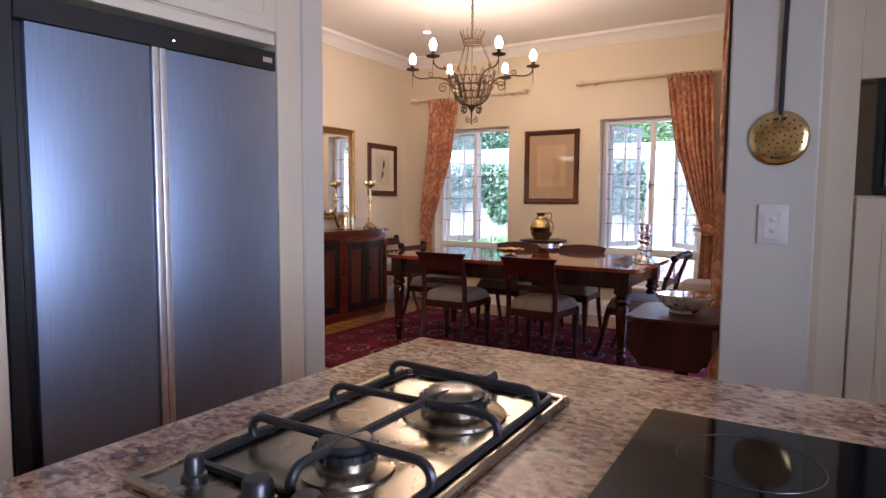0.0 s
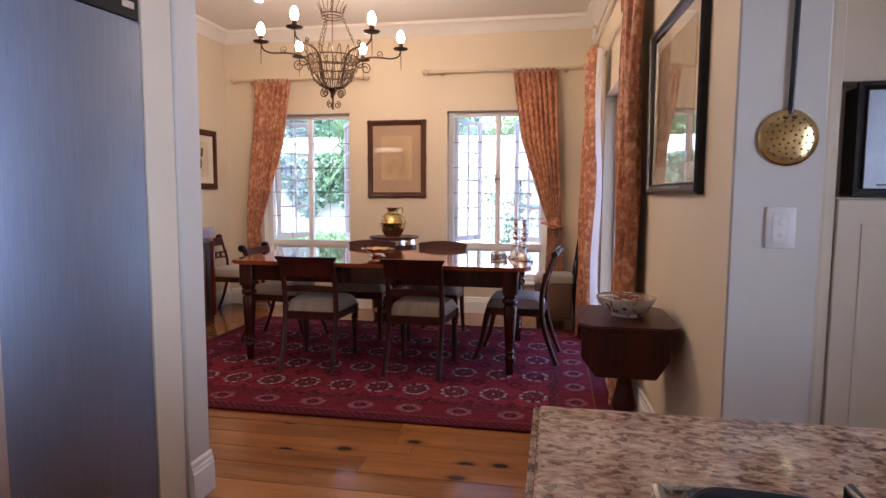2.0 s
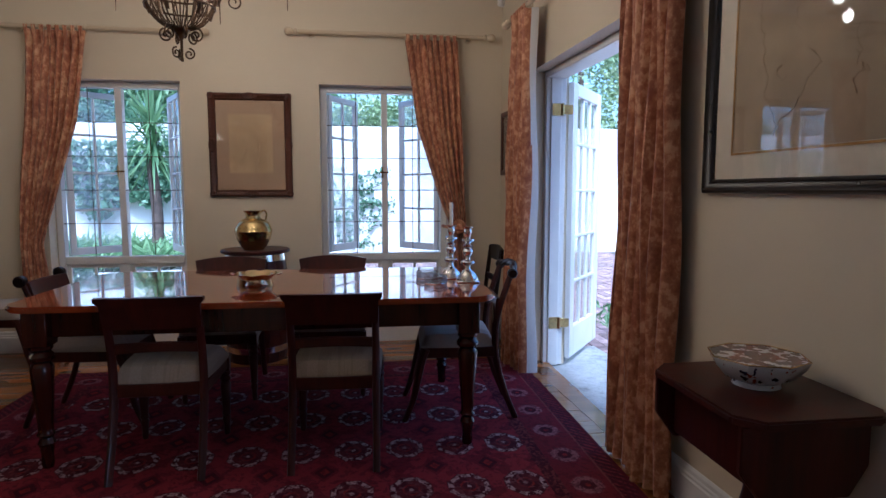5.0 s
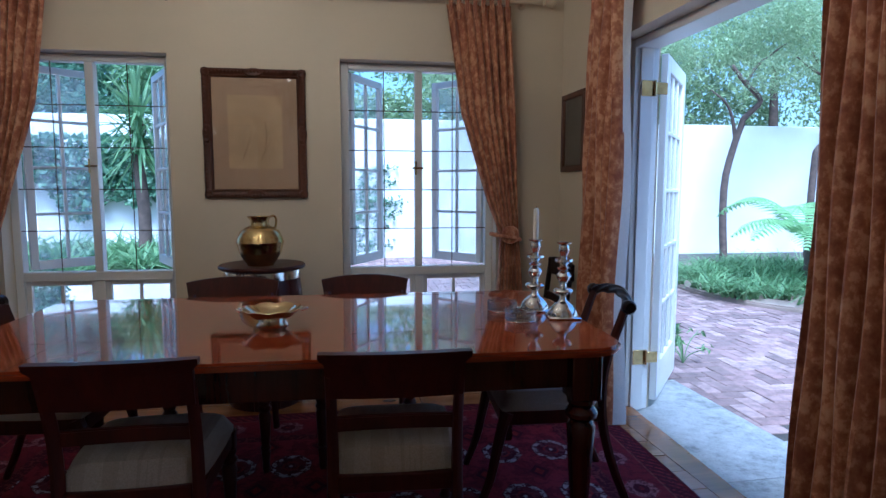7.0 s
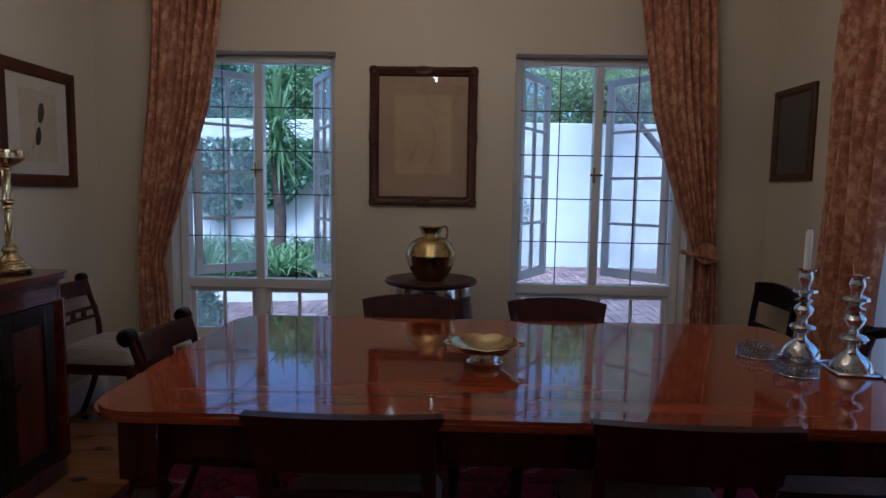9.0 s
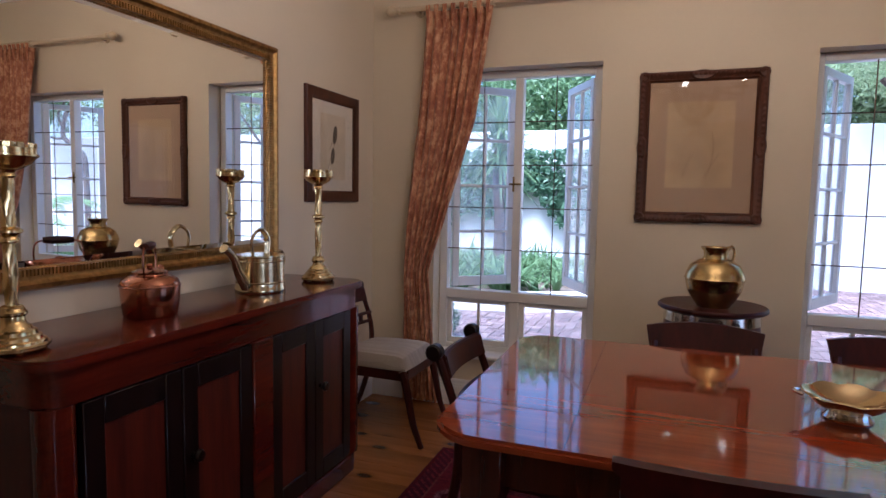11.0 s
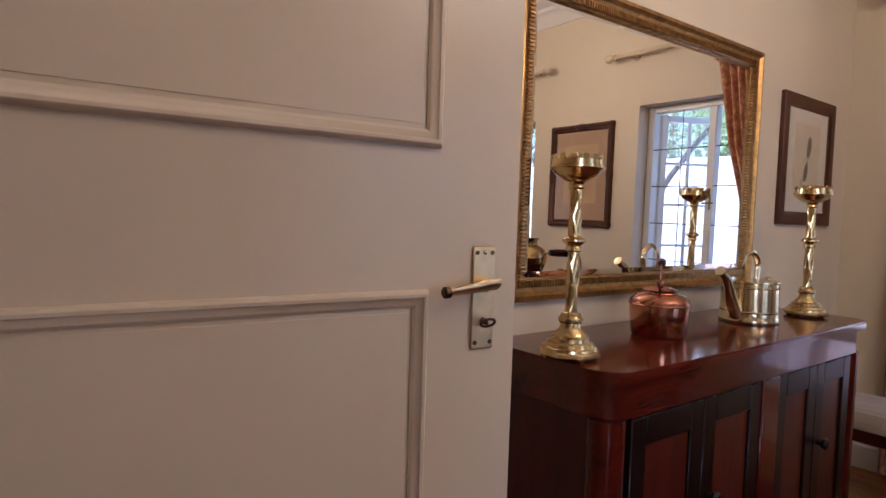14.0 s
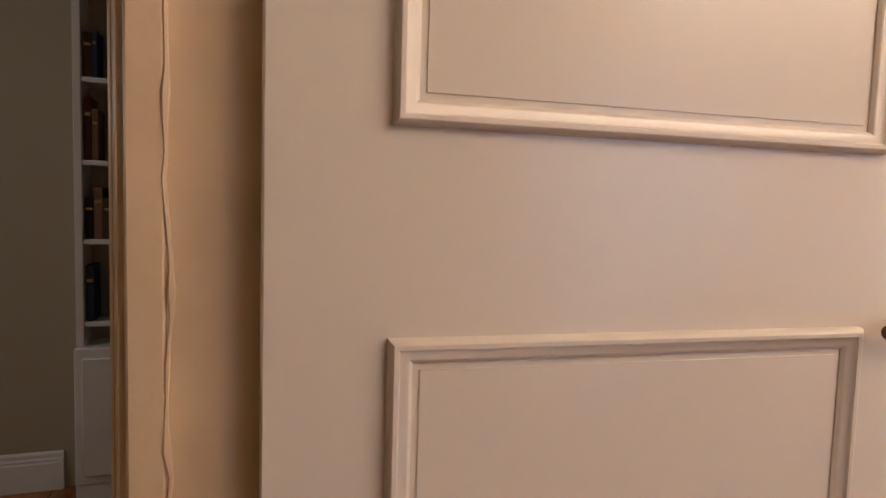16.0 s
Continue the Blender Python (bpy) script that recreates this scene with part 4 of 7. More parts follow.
def post_pts(x, top=0.80, rake=0.085):
    return [(x, -0.315, 0.0), (x, -0.258, 0.14), (x, -0.212, 0.30), (x, -0.20, 0.44), (x, -0.215, 0.58), (x, -0.20 - rake, top)]


def tablet_board(arched):
    """Broad back rail bent to the sitter: sides flaring to the top, its top edge arched or straight."""
    nu, nv, th = 20, 8, 0.011
    verts, faces = [], []
    for side in (-1, 1):
        for i in range(nu + 1):
            u = i / nu * 2 - 1
            zt = 0.780 + 0.022 * (1 - u * u) if arched else 0.790
            for j in range(nv + 1):
                t = j / nv
                z = 0.650 + (zt - 0.650) * t
                half = 0.196 + (0.024 * t if arched else 0.004 * t + (0.016 if t > 0.8 else 0.0))
                crest = 0.005 if t > 0.8 and not arched else 0.0
                y = -0.235 - 0.28 * (z - 0.635) - 0.016 * (1 - u * u) + side * (th + crest)
                verts.append((u * half, y, z))
    k, w = nv + 1, (nu + 1) * (nv + 1)
    for i in range(nu):
        for j in range(nv):
            q = i * k + j
            faces.append((q, q + 1, q + k + 1, q + k))
            faces.append((w + q, w + q + k, w + q + k + 1, w + q + 1))
    rim = [i * k for i in range(nu + 1)] + [nu * k + j for j in range(1, k)] + [i * k + nv for i in range(nu - 1, -1, -1)] + [j for j in range(nv - 1, 0, -1)]
    for a, b in zip(rim, rim[1:] + rim[:1]):
        faces.append((a, b, w + b, w + a))
    return from_data(mk(), verts, faces)


def chair(name, m, style, label, group):
    ob = thing(name, m, label, "chair", group)
    broad = style in ("tablet", "arched")
    for s in (-1, 1):
        pts = curve_pts(post_pts(s * 0.185, 0.72, 0.057) if broad else post_pts(s * 0.185, 0.765 if style == "scroll" else 0.795), 18)
        rs = [0.021 - 0.006 * abs(i / 18 - 0.45) for i in range(19)]
        part("back_post", tube(pts, rs, 8, False, 0.75), M_MAHOG, ob)
        if broad:
            fl = lathe([(r * 1.15, z) for r, z in TURN], 12, pose(s * 0.195, 0.185, 0))
            add_box(fl, s * 0.195 - 0.024, s * 0.195 + 0.024, 0.161, 0.209, 0.331, 0.395, 0.003)
        else:
            fp = curve_pts([(s * 0.20, 0.285, 0.0), (s * 0.20, 0.238, 0.12), (s * 0.20, 0.212, 0.24), (s * 0.20, 0.19, 0.34), (s * 0.20, 0.17, 0.395)], 12)
            fl = tube(fp, [0.015 + 0.011 * i / 12 for i in range(13)], 8)
        part("leg", fl, M_MAHOG, ob)
        r = box(-0.013, 0.013, -0.20, 0.19, 0.345, 0.40, 0.003, pose(s * 0.193, 0, 0, 0, 0, -s * 1.8))
        part("side_rail", r, M_MAHOG, ob)
    part("front_rail", box(-0.18, 0.18, 0.172, 0.198, 0.34, 0.40, 0.004), M_MAHOG, ob)
    part("back_rail", box(-0.17, 0.17, -0.213, -0.188, 0.342, 0.40, 0.004), M_MAHOG, ob)
    part("seat", seat_pad(0.445, 0.395, 0.41, 0.40, 0.07), M_SEAT, ob)
    if broad:
        part("top_rail", tablet_board(style == "arched"), M_MAHOG, ob)
        part("mid_rail", curved_board(0.36, 0.53, 0.575, 0.02, 0.02, 0.01, 0.0, -0.205, taper=0.012), M_MAHOG, ob)
    elif style == "scroll":
        part("top_rail", curved_board(0.37, 0.682, 0.762, 0.022, 0.022, 0.0, 0.024, -0.250), M_MAHOG, ob)
        for s in (-1, 1):
            curl = lathe([(0, -0.021), (0.024, -0.021), (0.030, -0.014), (0.030, 0.014), (0.024, 0.021), (0, 0.021)], 16, pose(s * 0.186, -0.292, 0.767, 0, 90))
            part("scroll_end", curl, M_EBON, ob)
        mid = mk()
        for z in (0.555, 0.605):
            merge(mid, curved_board(0.36, z, z + 0.018, 0.016, 0.02, 0.0, 0.0, -0.213))
        for x in (-0.09, 0.0, 0.09):
            add_box(mid, x - 0.014, x + 0.014, -0.232, -0.216, 0.570, 0.608, 0.003)
        part("mid_rail", mid, M_MAHOG, ob)
    else:
        rail = mk()
        n, lobes = 40, 24
        verts, faces = [], []
        for i in range(n + 1):
            t = i / n * 2 - 1
            c = Vector((t * 0.20, -0.285 - 0.035 * (1 - t * t), 0.795 + 0.03 * (1 - t * t)))
            for j in range(lobes):
                a = 2 * math.pi * j / lobes
                r = 0.019 * (1 + 0.16 * math.cos(4 * a + t * 14))
                verts.append(c + Vector((0, r * math.cos(a), r * math.sin(a))))
        for i in range(n):
            for j in range(lobes):
                q = i * lobes
                faces.append((q + j, q + (j + 1) % lobes, q + lobes + (j + 1) % lobes, q + lobes + j))
        faces += [tuple(range(lobes))[::-1], tuple(n * lobes + j for j in range(lobes))]
        from_data(rail, verts, faces)
        for s in (-1, 1):
            add_lathe(rail, [(0, -0.022), (0.02, -0.022), (0.027, -0.012), (0.027, 0.012), (0.02, 0.022), (0, 0.022)], 14, pose(s * 0.205, -0.288, 0.795, 0, 90))
        part("top_rail", rail, M_EBON, ob, "dark rope-twist rail")
        part("mid_rail", curved_board(0.36, 0.56, 0.66, 0.018, 0.02, -0.02, 0.01, -0.215, taper=0.035), M_MAHOG, ob)
    return ob


G1 = "chairs round the table"
chA = chair("dining_chair", pose(-2.115, 4.61, 0.012, 0, 0, 1), "tablet", "dark mahogany dining chair with pale striped seat", G1)
copy_thing(chA, pose(-1.355, 4.60, 0.012, 0, 0, -2))
chN = chair("dining_chair", pose(-2.07, 5.47, 0.012, 0, 0, 181), "arched", "dark mahogany dining chair with arched back rail", G1)
copy_thing(chN, pose(-1.43, 5.47, 0.012, 0, 0, 179))
chair("dining_chair", pose(-0.72, 5.02, 0.012, 0, 0, 86), "rope", "dark sabre-leg dining chair with rope-twist back rail", G1)
chE = chair("dining_chair", pose(-2.66, 5.19, 0.012, 0, 0, -92), "scroll", "dark sabre-leg dining chair with scrolled back posts", G1)
chC = copy_thing(chE, pose(-3.66, 6.14, 0.0, 0, 0, -90))
chC["label"], chC["group"] = "dark sabre-leg side chair in the corner by the sideboard", "corner chairs"

# upholstered corner chair
cd = thing("corner_chair", pose(-0.44, 6.20, 0, 0, 0, 90), "upholstered side chair with dark wooden back", "chair", "corner chairs")
sk = mk()
M_SKIRT = fabric("brown_upholstery", srgb(92, 66, 50), srgb(120, 90, 70), 160)
add_box(sk, -0.20, 0.20, -0.16, 0.18, 0.10, 0.43, 0.02, None, 3)
part("skirt", sk, M_SKIRT, cd)
part("seat", seat_pad(0.42, 0.40, 0.38, 0.43, 0.06), M_SEAT, cd)
for s in (-1, 1):
    part("leg", tube([(s * 0.17, 0.14, 0), (s * 0.17, 0.14, 0.12)], [0.014, 0.02], 8), M_MAHOG, cd)
    part("back_post", tube(curve_pts([(s * 0.18, -0.205, 0), (s * 0.18, -0.18, 0.4), (s * 0.185, -0.20, 0.62), (s * 0.185, -0.225, 0.81)], 12), 0.017, 8), M_EBON, cd)
part("top_rail", curved_board(0.42, 0.71, 0.81, 0.022, 0.012, 0.02, 0.0, -0.232), M_EBON, cd)
part("mid_rail", curved_board(0.36, 0.55, 0.60, 0.018, 0.01, 0.0, 0.0, -0.20), M_EBON, cd)

# ---- sideboard ----
sb = thing("sideboard", pose(-4.02, 4.085, 0), "mahogany sideboard with four ebonised doors", "sideboard")
SL, SD = 1.60, 0.465


def sb_top(z0, z1, out):
    r = 0.09
    o = [(0.0, -out)]
    for i in range(9):
        a = radians(-90 + 90 * i / 8)
        o.append((SD + out - r + r * math.cos(a), -out + r + r * math.sin(a)))
    for i in range(9):
        a = radians(90 * i / 8)
        o.append((SD + out - r + r * math.cos(a), SL + out - r + r * math.sin(a)))
    o.append((0.0, SL + out))
    return prism(o, z0, z1, None, 0.006)


part("top", sb_top(0.878, 0.908, 0.0), M_SIDEB, sb)
part("frieze", sb_top(0.785, 0.878, -0.022), M_SIDEB, sb)
part("plinth", sb_top(0.0, 0.085, -0.024), M_SIDEB, sb)
part("side_panel", box(0.004, SD - 0.055, 0.03, 0.055, 0.085, 0.785, 0.002), M_MAHOG, sb)
part("side_panel", box(0.004, SD - 0.055, SL - 0.055, SL - 0.03, 0.085, 0.785, 0.002), M_MAHOG, sb)
part("back_panel", box(0.004, 0.016, 0.055, SL - 0.055, 0.085, 0.785), M_MAHOG, sb)
for y in (0.07, SL - 0.07):
    part("corner_post", lathe([(0.048, 0.085), (0.048, 0.785)], 18, pose(SD - 0.072, y, 0)), M_SIDEB, sb)
part("stile", box(SD - 0.055, SD - 0.024, 0.775, 0.885, 0.085, 0.785, 0.004), M_SIDEB, sb)


def sb_door(y0, y1, knob_at):
    z0, z1 = 0.09, 0.78
    x = SD - 0.04
    d = mk()
    st = 0.062
    add_box(d, x - 0.012, x + 0.010, y0, y0 + st, z0, z1, 0.003)
    add_box(d, x - 0.012, x + 0.010, y1 - st, y1, z0, z1, 0.003)
    add_box(d, x - 0.012, x + 0.010, y0 + st, y1 - st, z0, z0 + 0.075, 0.003)
    add_box(d, x - 0.012, x + 0.010, y0 + st, y1 - st, z1 - 0.075, z1, 0.003)
    dr = part("door", d, M_EBON, sb, "ebonised door frame")
    part("panel", box(x - 0.010, x + 0.001, y0 + st - 0.002, y1 - st + 0.002, z0 + 0.073, z1 - 0.073, 0.002), M_PANELW, dr, "figured mahogany panel")
    if knob_at:
        part("knob", lathe([(0.0, 0), (0.010, 0), (0.009, 0.012), (0.018, 0.022), (0.021, 0.03), (0.016, 0.038), (0.0, 0.04)], 14, pose(x + 0.009, knob_at, 0.50, 0, 90)), M_EBON, dr)


sb_door(0.118, 0.444, 0.0)
sb_door(0.449, 0.772, 0.48)
sb_door(0.888, 1.178, 0.0)
sb_door(1.183, SL - 0.12, 1.215)

# ---- things on the sideboard ----


def altar_candlestick(m):
    ob = thing("candlestick", m, "tall polished brass altar candlestick on the sideboard", "candlestick", "brass candlesticks")
    part("base", lathe([(0.0, 0.006), (0.074, 0.006), (0.080, 0.010), (0.080, 0.018), (0.075, 0.022), (0.0, 0.022)], 8), M_BRASS, ob)
    part("base_steps", lathe([(0.0, 0.020), (0.071, 0.020), (0.070, 0.028), (0.062, 0.031), (0.060, 0.039), (0.052, 0.043), (0.050, 0.052), (0.042, 0.056), (0.039, 0.064), (0.031, 0.070), (0.027, 0.078), (0.026, 0.090), (0.0, 0.091)], 28), M_BRASS, ob)
    part("base_ring", lathe([(0.0, 0.088), (0.028, 0.088), (0.032, 0.093), (0.032, 0.099), (0.027, 0.104), (0.026, 0.110), (0.020, 0.115), (0.0, 0.116)], 24), M_BRASS, ob)
    for i in range(4):
        a = radians(45 + 90 * i)
        part("foot", lathe([(0.0, 0.0), (0.008, 0.0), (0.010, 0.004), (0.007, 0.008), (0.0, 0.008)], 10, pose(0.062 * math.cos(a), 0.062 * math.sin(a), 0)), M_BRASS, ob)
    stem = mk()
    n, k = 40, 16
    verts, faces = [], []
    for i in range(n + 1):
        z = 0.11 + 0.325 * i / n
        for j in range(k):
            a = 2 * math.pi * j / k
            r = 0.0155 * (1 + 0.09 * math.cos(4 * a + i * 0.42))
            verts.append((r * math.cos(a), r * math.sin(a), z))
    for i in range(n):
        for j in range(k):
            faces.append((i * k + j, i * k + (j + 1) % k, (i + 1) * k + (j + 1) % k, (i + 1) * k + j))
    part("stem", from_data(stem, verts, faces), M_BRASS, ob)
    part("knop", lathe([(0.016, 0.268), (0.021, 0.272), (0.021, 0.278), (0.017, 0.284), (0.024, 0.290), (0.030, 0.294), (0.030, 0.300), (0.024, 0.304), (0.016, 0.308)], 20), M_BRASS, ob)
    part("collar", lathe([(0.016, 0.425), (0.021, 0.43), (0.018, 0.438), (0.022, 0.444), (0.016, 0.447)], 18), M_BRASS, ob)
    part("drip_pan", lathe([(0.0, 0.443), (0.020, 0.443), (0.036, 0.450), (0.054, 0.462), (0.063, 0.474), (0.069, 0.478), (0.069, 0.483), (0.063, 0.485), (0.0, 0.484)], 28), M_BRASS, ob)
    gal = lathe([(0.061, 0.484), (0.065, 0.484), (0.065, 0.498), (0.061, 0.498)], 28)
    for i in range(14):
        a = 2 * math.pi * i / 14
        add_box(gal, -0.009, 0.009, -0.002, 0.002, 0, 0.014, 0.002, pose(0.063 * math.cos(a), 0.063 * math.sin(a), 0.497, 0, 0, math.degrees(a) + 90))
    part("gallery", gal, M_BRASS, ob)
    part("socket", lathe([(0.0, 0.484), (0.022, 0.484), (0.022, 0.512), (0.018, 0.514), (0.016, 0.500), (0.0, 0.498)], 18), M_BRASS, ob)
    return ob


a1 = altar_candlestick(pose(-3.745, 4.15, 0.908, 0, 0, 20))
copy_thing(a1, pose(-3.745, 5.545, 0.908, 0, 0, 5))

kt = thing("copper_kettle", pose(-3.80, 4.625, 0.908, 0, 0, 122) @ Matrix.Scale(1.15, 4), "polished copper kettle with lid on the sideboard", "kettle")
part("body", lathe([(0.0, 0.0), (0.066, 0.0), (0.071, 0.005), (0.076, 0.045), (0.079, 0.082), (0.078, 0.092), (0.073, 0.102), (0.060, 0.111), (0.047, 0.115), (0.045, 0.120), (0.0, 0.121)], 32), M_COPPER, kt)
part("rim_seam", lathe([(0.077, 0.082), (0.081, 0.086), (0.077, 0.090)], 32), M_COPPER, kt)
part("lid", lathe([(0.046, 0.118), (0.047, 0.124), (0.034, 0.129), (0.012, 0.132), (0.007, 0.136), (0.011, 0.141), (0.008, 0.146), (0.0, 0.147)], 24), M_COPPER, kt)
part("spout", tube(curve_pts([(0.062, 0, 0.050), (0.092, 0, 0.075), (0.102, 0, 0.108), (0.118, 0, 0.124)], 12), [0.018 - 0.009 * i / 12 for i in range(13)], 12), M_COPPER, kt)
for s in (-1, 1):
    part("handle_bracket", tube(curve_pts([(s * 0.056, 0, 0.112), (s * 0.064, 0, 0.150), (s * 0.058, 0, 0.186), (s * 0.036, 0, 0.196)], 10), 0.0020, 8, False, 1.5), M_COPPER, kt)
part("handle", lathe([(0.0, -0.040), (0.009, -0.040), (0.0115, -0.02), (0.012, 0.0), (0.0115, 0.02), (0.009, 0.040), (0.0, 0.040)], 14, pose(0, 0, 0.196, 0, 90)), M_MAHOG, kt, "turned wooden handle")

wc = thing("watering_can", pose(-3.79, 5.175, 0.908, 0, 0, 90), "polished brass watering can with hoop handle", "watering can")
M_CAN = metal("pale_polished_brass", (0.72, 0.60, 0.36), 0.17, 0.3)
body = lathe([(0.0, 0), (0.098, 0), (0.100, 0.004), (0.100, 0.018), (0.097, 0.022), (0.097, 0.04), (0.100, 0.043), (0.097, 0.046), (0.095, 0.125), (0.099, 0.128), (0.095, 0.132), (0.095, 0.142), (0.099, 0.146), (0.098, 0.152), (0.0, 0.153)], 30)
part("body", body, M_CAN, wc)
part("spout", tube(curve_pts([(-0.085, 0, 0.03), (-0.13, 0, 0.09), (-0.165, 0, 0.155), (-0.205, 0, 0.185)], 14), [0.024 - 0.012 * i / 14 for i in range(15)], 12), M_CAN, wc)
part("spout_tip", lathe([(0.012, 0), (0.018, 0.008), (0.018, 0.014), (0.0, 0.015)], 14, pose(-0.203, 0, 0.184, 0, -55)), M_CAN, wc)
part("handle", tube(curve_pts([(0.095, 0, 0.13), (0.14, 0, 0.155), (0.165, 0, 0.12), (0.14, 0, 0.07), (0.097, 0, 0.055)], 18), 0.007, 8), M_CAN, wc)
part("hoop", tube(curve_pts([(0.045, 0.0, 0.152), (0.05, 0, 0.215), (0.0, 0, 0.252), (-0.05, 0, 0.215), (-0.045, 0, 0.152)], 20), 0.006, 8, False, 1.8), M_CAN, wc)

# ---- mirror and pictures ----
mr = thing("wall_mirror", pose(-4.012, 4.865, 1.495, 0.25, 0, 89.3), "large wall mirror in a gilded ribbed frame", "mirror")
MW, MH, MF = 1.40, 0.975, 0.068
part("frame", frame_ring(MW, MH, MF, [(0, 0), (0, 0.024), (0.10, 0.034), (0.30, 0.038), (0.42, 0.028), (0.5, 0.024), (0.9, 0.014), (1, 0.010), (1, 0)]), M_GOLDFR, mr)
rib = mk()
N = 114
for i in range(N):
    t = (i + 0.5) / N - 0.5
    for s in (-1, 1):
        add_box(rib, t * (MW - 1.4 * MF) - 0.0032, t * (MW - 1.4 * MF) + 0.0032, -0.029, -0.010, s * (MH / 2 - MF * 0.80) - 0.010, s * (MH / 2 - MF * 0.80) + 0.010)
for i in range(76):
    t = (i + 0.5) / 76 - 0.5
    for s in (-1, 1):
        add_box(rib, s * (MW / 2 - MF * 0.80) - 0.010, s * (MW / 2 - MF * 0.80) + 0.010, -0.029, -0.010, t * (MH - 1.4 * MF) - 0.0032, t * (MH - 1.4 * MF) + 0.0032)
part("ribbing", rib, M_GOLDFR, mr, "gilded ribbed inner moulding", False)
iw, ih = MW - 2 * MF, MH - 2 * MF
bv = 0.022
vs = [(-iw / 2, -0.008, -ih / 2), (iw / 2, -0.008, -ih / 2), (iw / 2, -0.008, ih / 2), (-iw / 2, -0.008, ih / 2)]
vs += [(x * (iw / 2 - bv), -0.0105, z * (ih / 2 - bv)) for x, z in ((-1, -1), (1, -1), (1, 1), (-1, 1))]
vs += [(x * iw / 2, -0.004, z * ih / 2) for x, z in ((-1, -1), (1, -1), (1, 1), (-1, 1))]
part("mirror_glass", from_data(mk(), vs, [(4, 5, 6, 7), (0, 1, 5, 4), (1, 2, 6, 5), (2, 3, 7, 6), (3, 0, 4, 7), (8, 9, 1, 0), (9, 10, 2, 1), (10, 11, 3, 2), (11, 8, 0, 3), (11, 10, 9, 8)]), M_MIRROR, mr, "", False)

M_MOUNT = plain("cream_mount_card", (0.70, 0.64, 0.52), 0.8)
M_MOUNTB = plain("tan_mount_card", (0.42, 0.29, 0.18), 0.8)
M_PAPER = paint("aged_paper", (0.62, 0.53, 0.38), 0.85, 0.12, 7, 0.05, 60)
M_PAPER2 = paint("old_brown_paper", (0.50, 0.36, 0.20), 0.85, 0.14, 7, 0.05, 60)
M_INK = plain("brown_ink", (0.10, 0.07, 0.05), 0.8)
M_INK2 = plain("faded_brown_ink", (0.33, 0.22, 0.12), 0.8)


def ink(pts, r, parent, mat_=None, name="ink_line"):
    part(name, tube([(x, -0.0098, z) for x, z in pts], r, 4, False, 0.25), mat_ or M_INK, parent)


bp, _ = picture("bird_picture", pose(-4.02, 6.13, 1.573, 0, 0, 90), 0.565, 0.61, 0.062, M_BROWNFR, FLATP, M_MOUNT, M_PAPER, (-0.135, 0.135, -0.18, 0.18), "bird print in a dark brown wooden frame")
for cx, cz, s in ((0.015, 0.07, 1.0), (-0.01, -0.05, 0.9)):
    o = [(cx + s * (0.035 * math.cos(a) * (1 if math.cos(a) > 0 else 0.7)) * 0.7 + 0.012 * math.sin(a), cz + s * 0.052 * math.sin(a) - 0.01 * math.cos(a)) for a in [2 * math.pi * i / 14 for i in range(14)]]
    part("bird_figure", add_prism(mk(), o, 0.0, 0.0008, pose(0, -0.0094, 0, 90)), M_INK, bp)
    ink([(cx - 0.03 * s, cz - 0.045 * s), (cx - 0.055 * s, cz - 0.085 * s)], 0.004, bp)
ink([(-0.06, -0.11), (0.0, -0.015), (0.02, 0.03), (0.05, 0.09)], 0.0025, bp)

npic, _ = picture("wall_picture", pose(-2.085, 6.64, 1.592), 0.625, 0.80, 0.055, M_BROWNFR, RICHP, M_MOUNTB, M_PAPER2, (-0.165, 0.165, -0.215, 0.24), "faded brown drawing in a carved wooden frame", True)
ink([(-0.08, -0.16), (-0.05, -0.08), (-0.03, -0.02)], 0.003, npic, M_INK2)
ink([(0.03, -0.17), (0.06, -0.10), (0.07, 0.0), (0.06, 0.08)], 0.003, npic, M_INK2)
ink([(0.06, -0.10), (0.10, -0.03)], 0.003, npic, M_INK2)

mp, _ = picture("framed_map", EW @ pose(0, 0.765, 1.632, 0, 0, -90), 0.945, 0.80, 0.05, M_BLACKWOOD, RICHP, M_MOUNT, paint("foxed_map_paper", (0.40, 0.31, 0.20), 0.85, 0.25, 5, 0.05, 60), (-0.325, 0.325, -0.26, 0.28), "old engraved map in a black wooden frame", False)
part("gilt_slip", frame_ring(0.67, 0.56, 0.008, [(0, 0.009), (0, 0.0115), (1, 0.0115), (1, 0.009)], pose(0, 0, 0.01)), M_GOLDFR, mp)
rm = random.Random(9)
x, z, line = -0.22, 0.22, []
for i in range(26):
    line.append((x, z))
    x += rm.uniform(-0.012, 0.022)
    z -= 0.017
for i in range(16):
    line.append((x, z))
    x += 0.012
    z += rm.uniform(0.0, 0.03)
ink(line, 0.0010, mp, M_INK2, "coastline")
for k in range(9):
    x, z = rm.uniform(-0.12, 0.2), rm.uniform(-0.08, 0.18)
    pts = []
    for i in range(12):
        pts.append((x, z))
        x += rm.uniform(-0.015, 0.02)
        z += rm.uniform(-0.024, 0.016)
    ink(pts, 0.0008, mp, M_INK2, "river_line")

picture("small_picture", EW @ pose(0, 3.83, 1.615, 0, 0, -90), 0.36, 0.50, 0.04, M_BROWNFR, FLATP, paint("dark_print", (0.075, 0.055, 0.045), 0.5, 0.3, 6, 0.02, 60), paint("dark_landscape_print", (0.055, 0.05, 0.035), 0.5, 0.4, 9, 0.02, 60), (-0.12, 0.12, -0.18, 0.18), "small dark picture in a brown wooden frame")

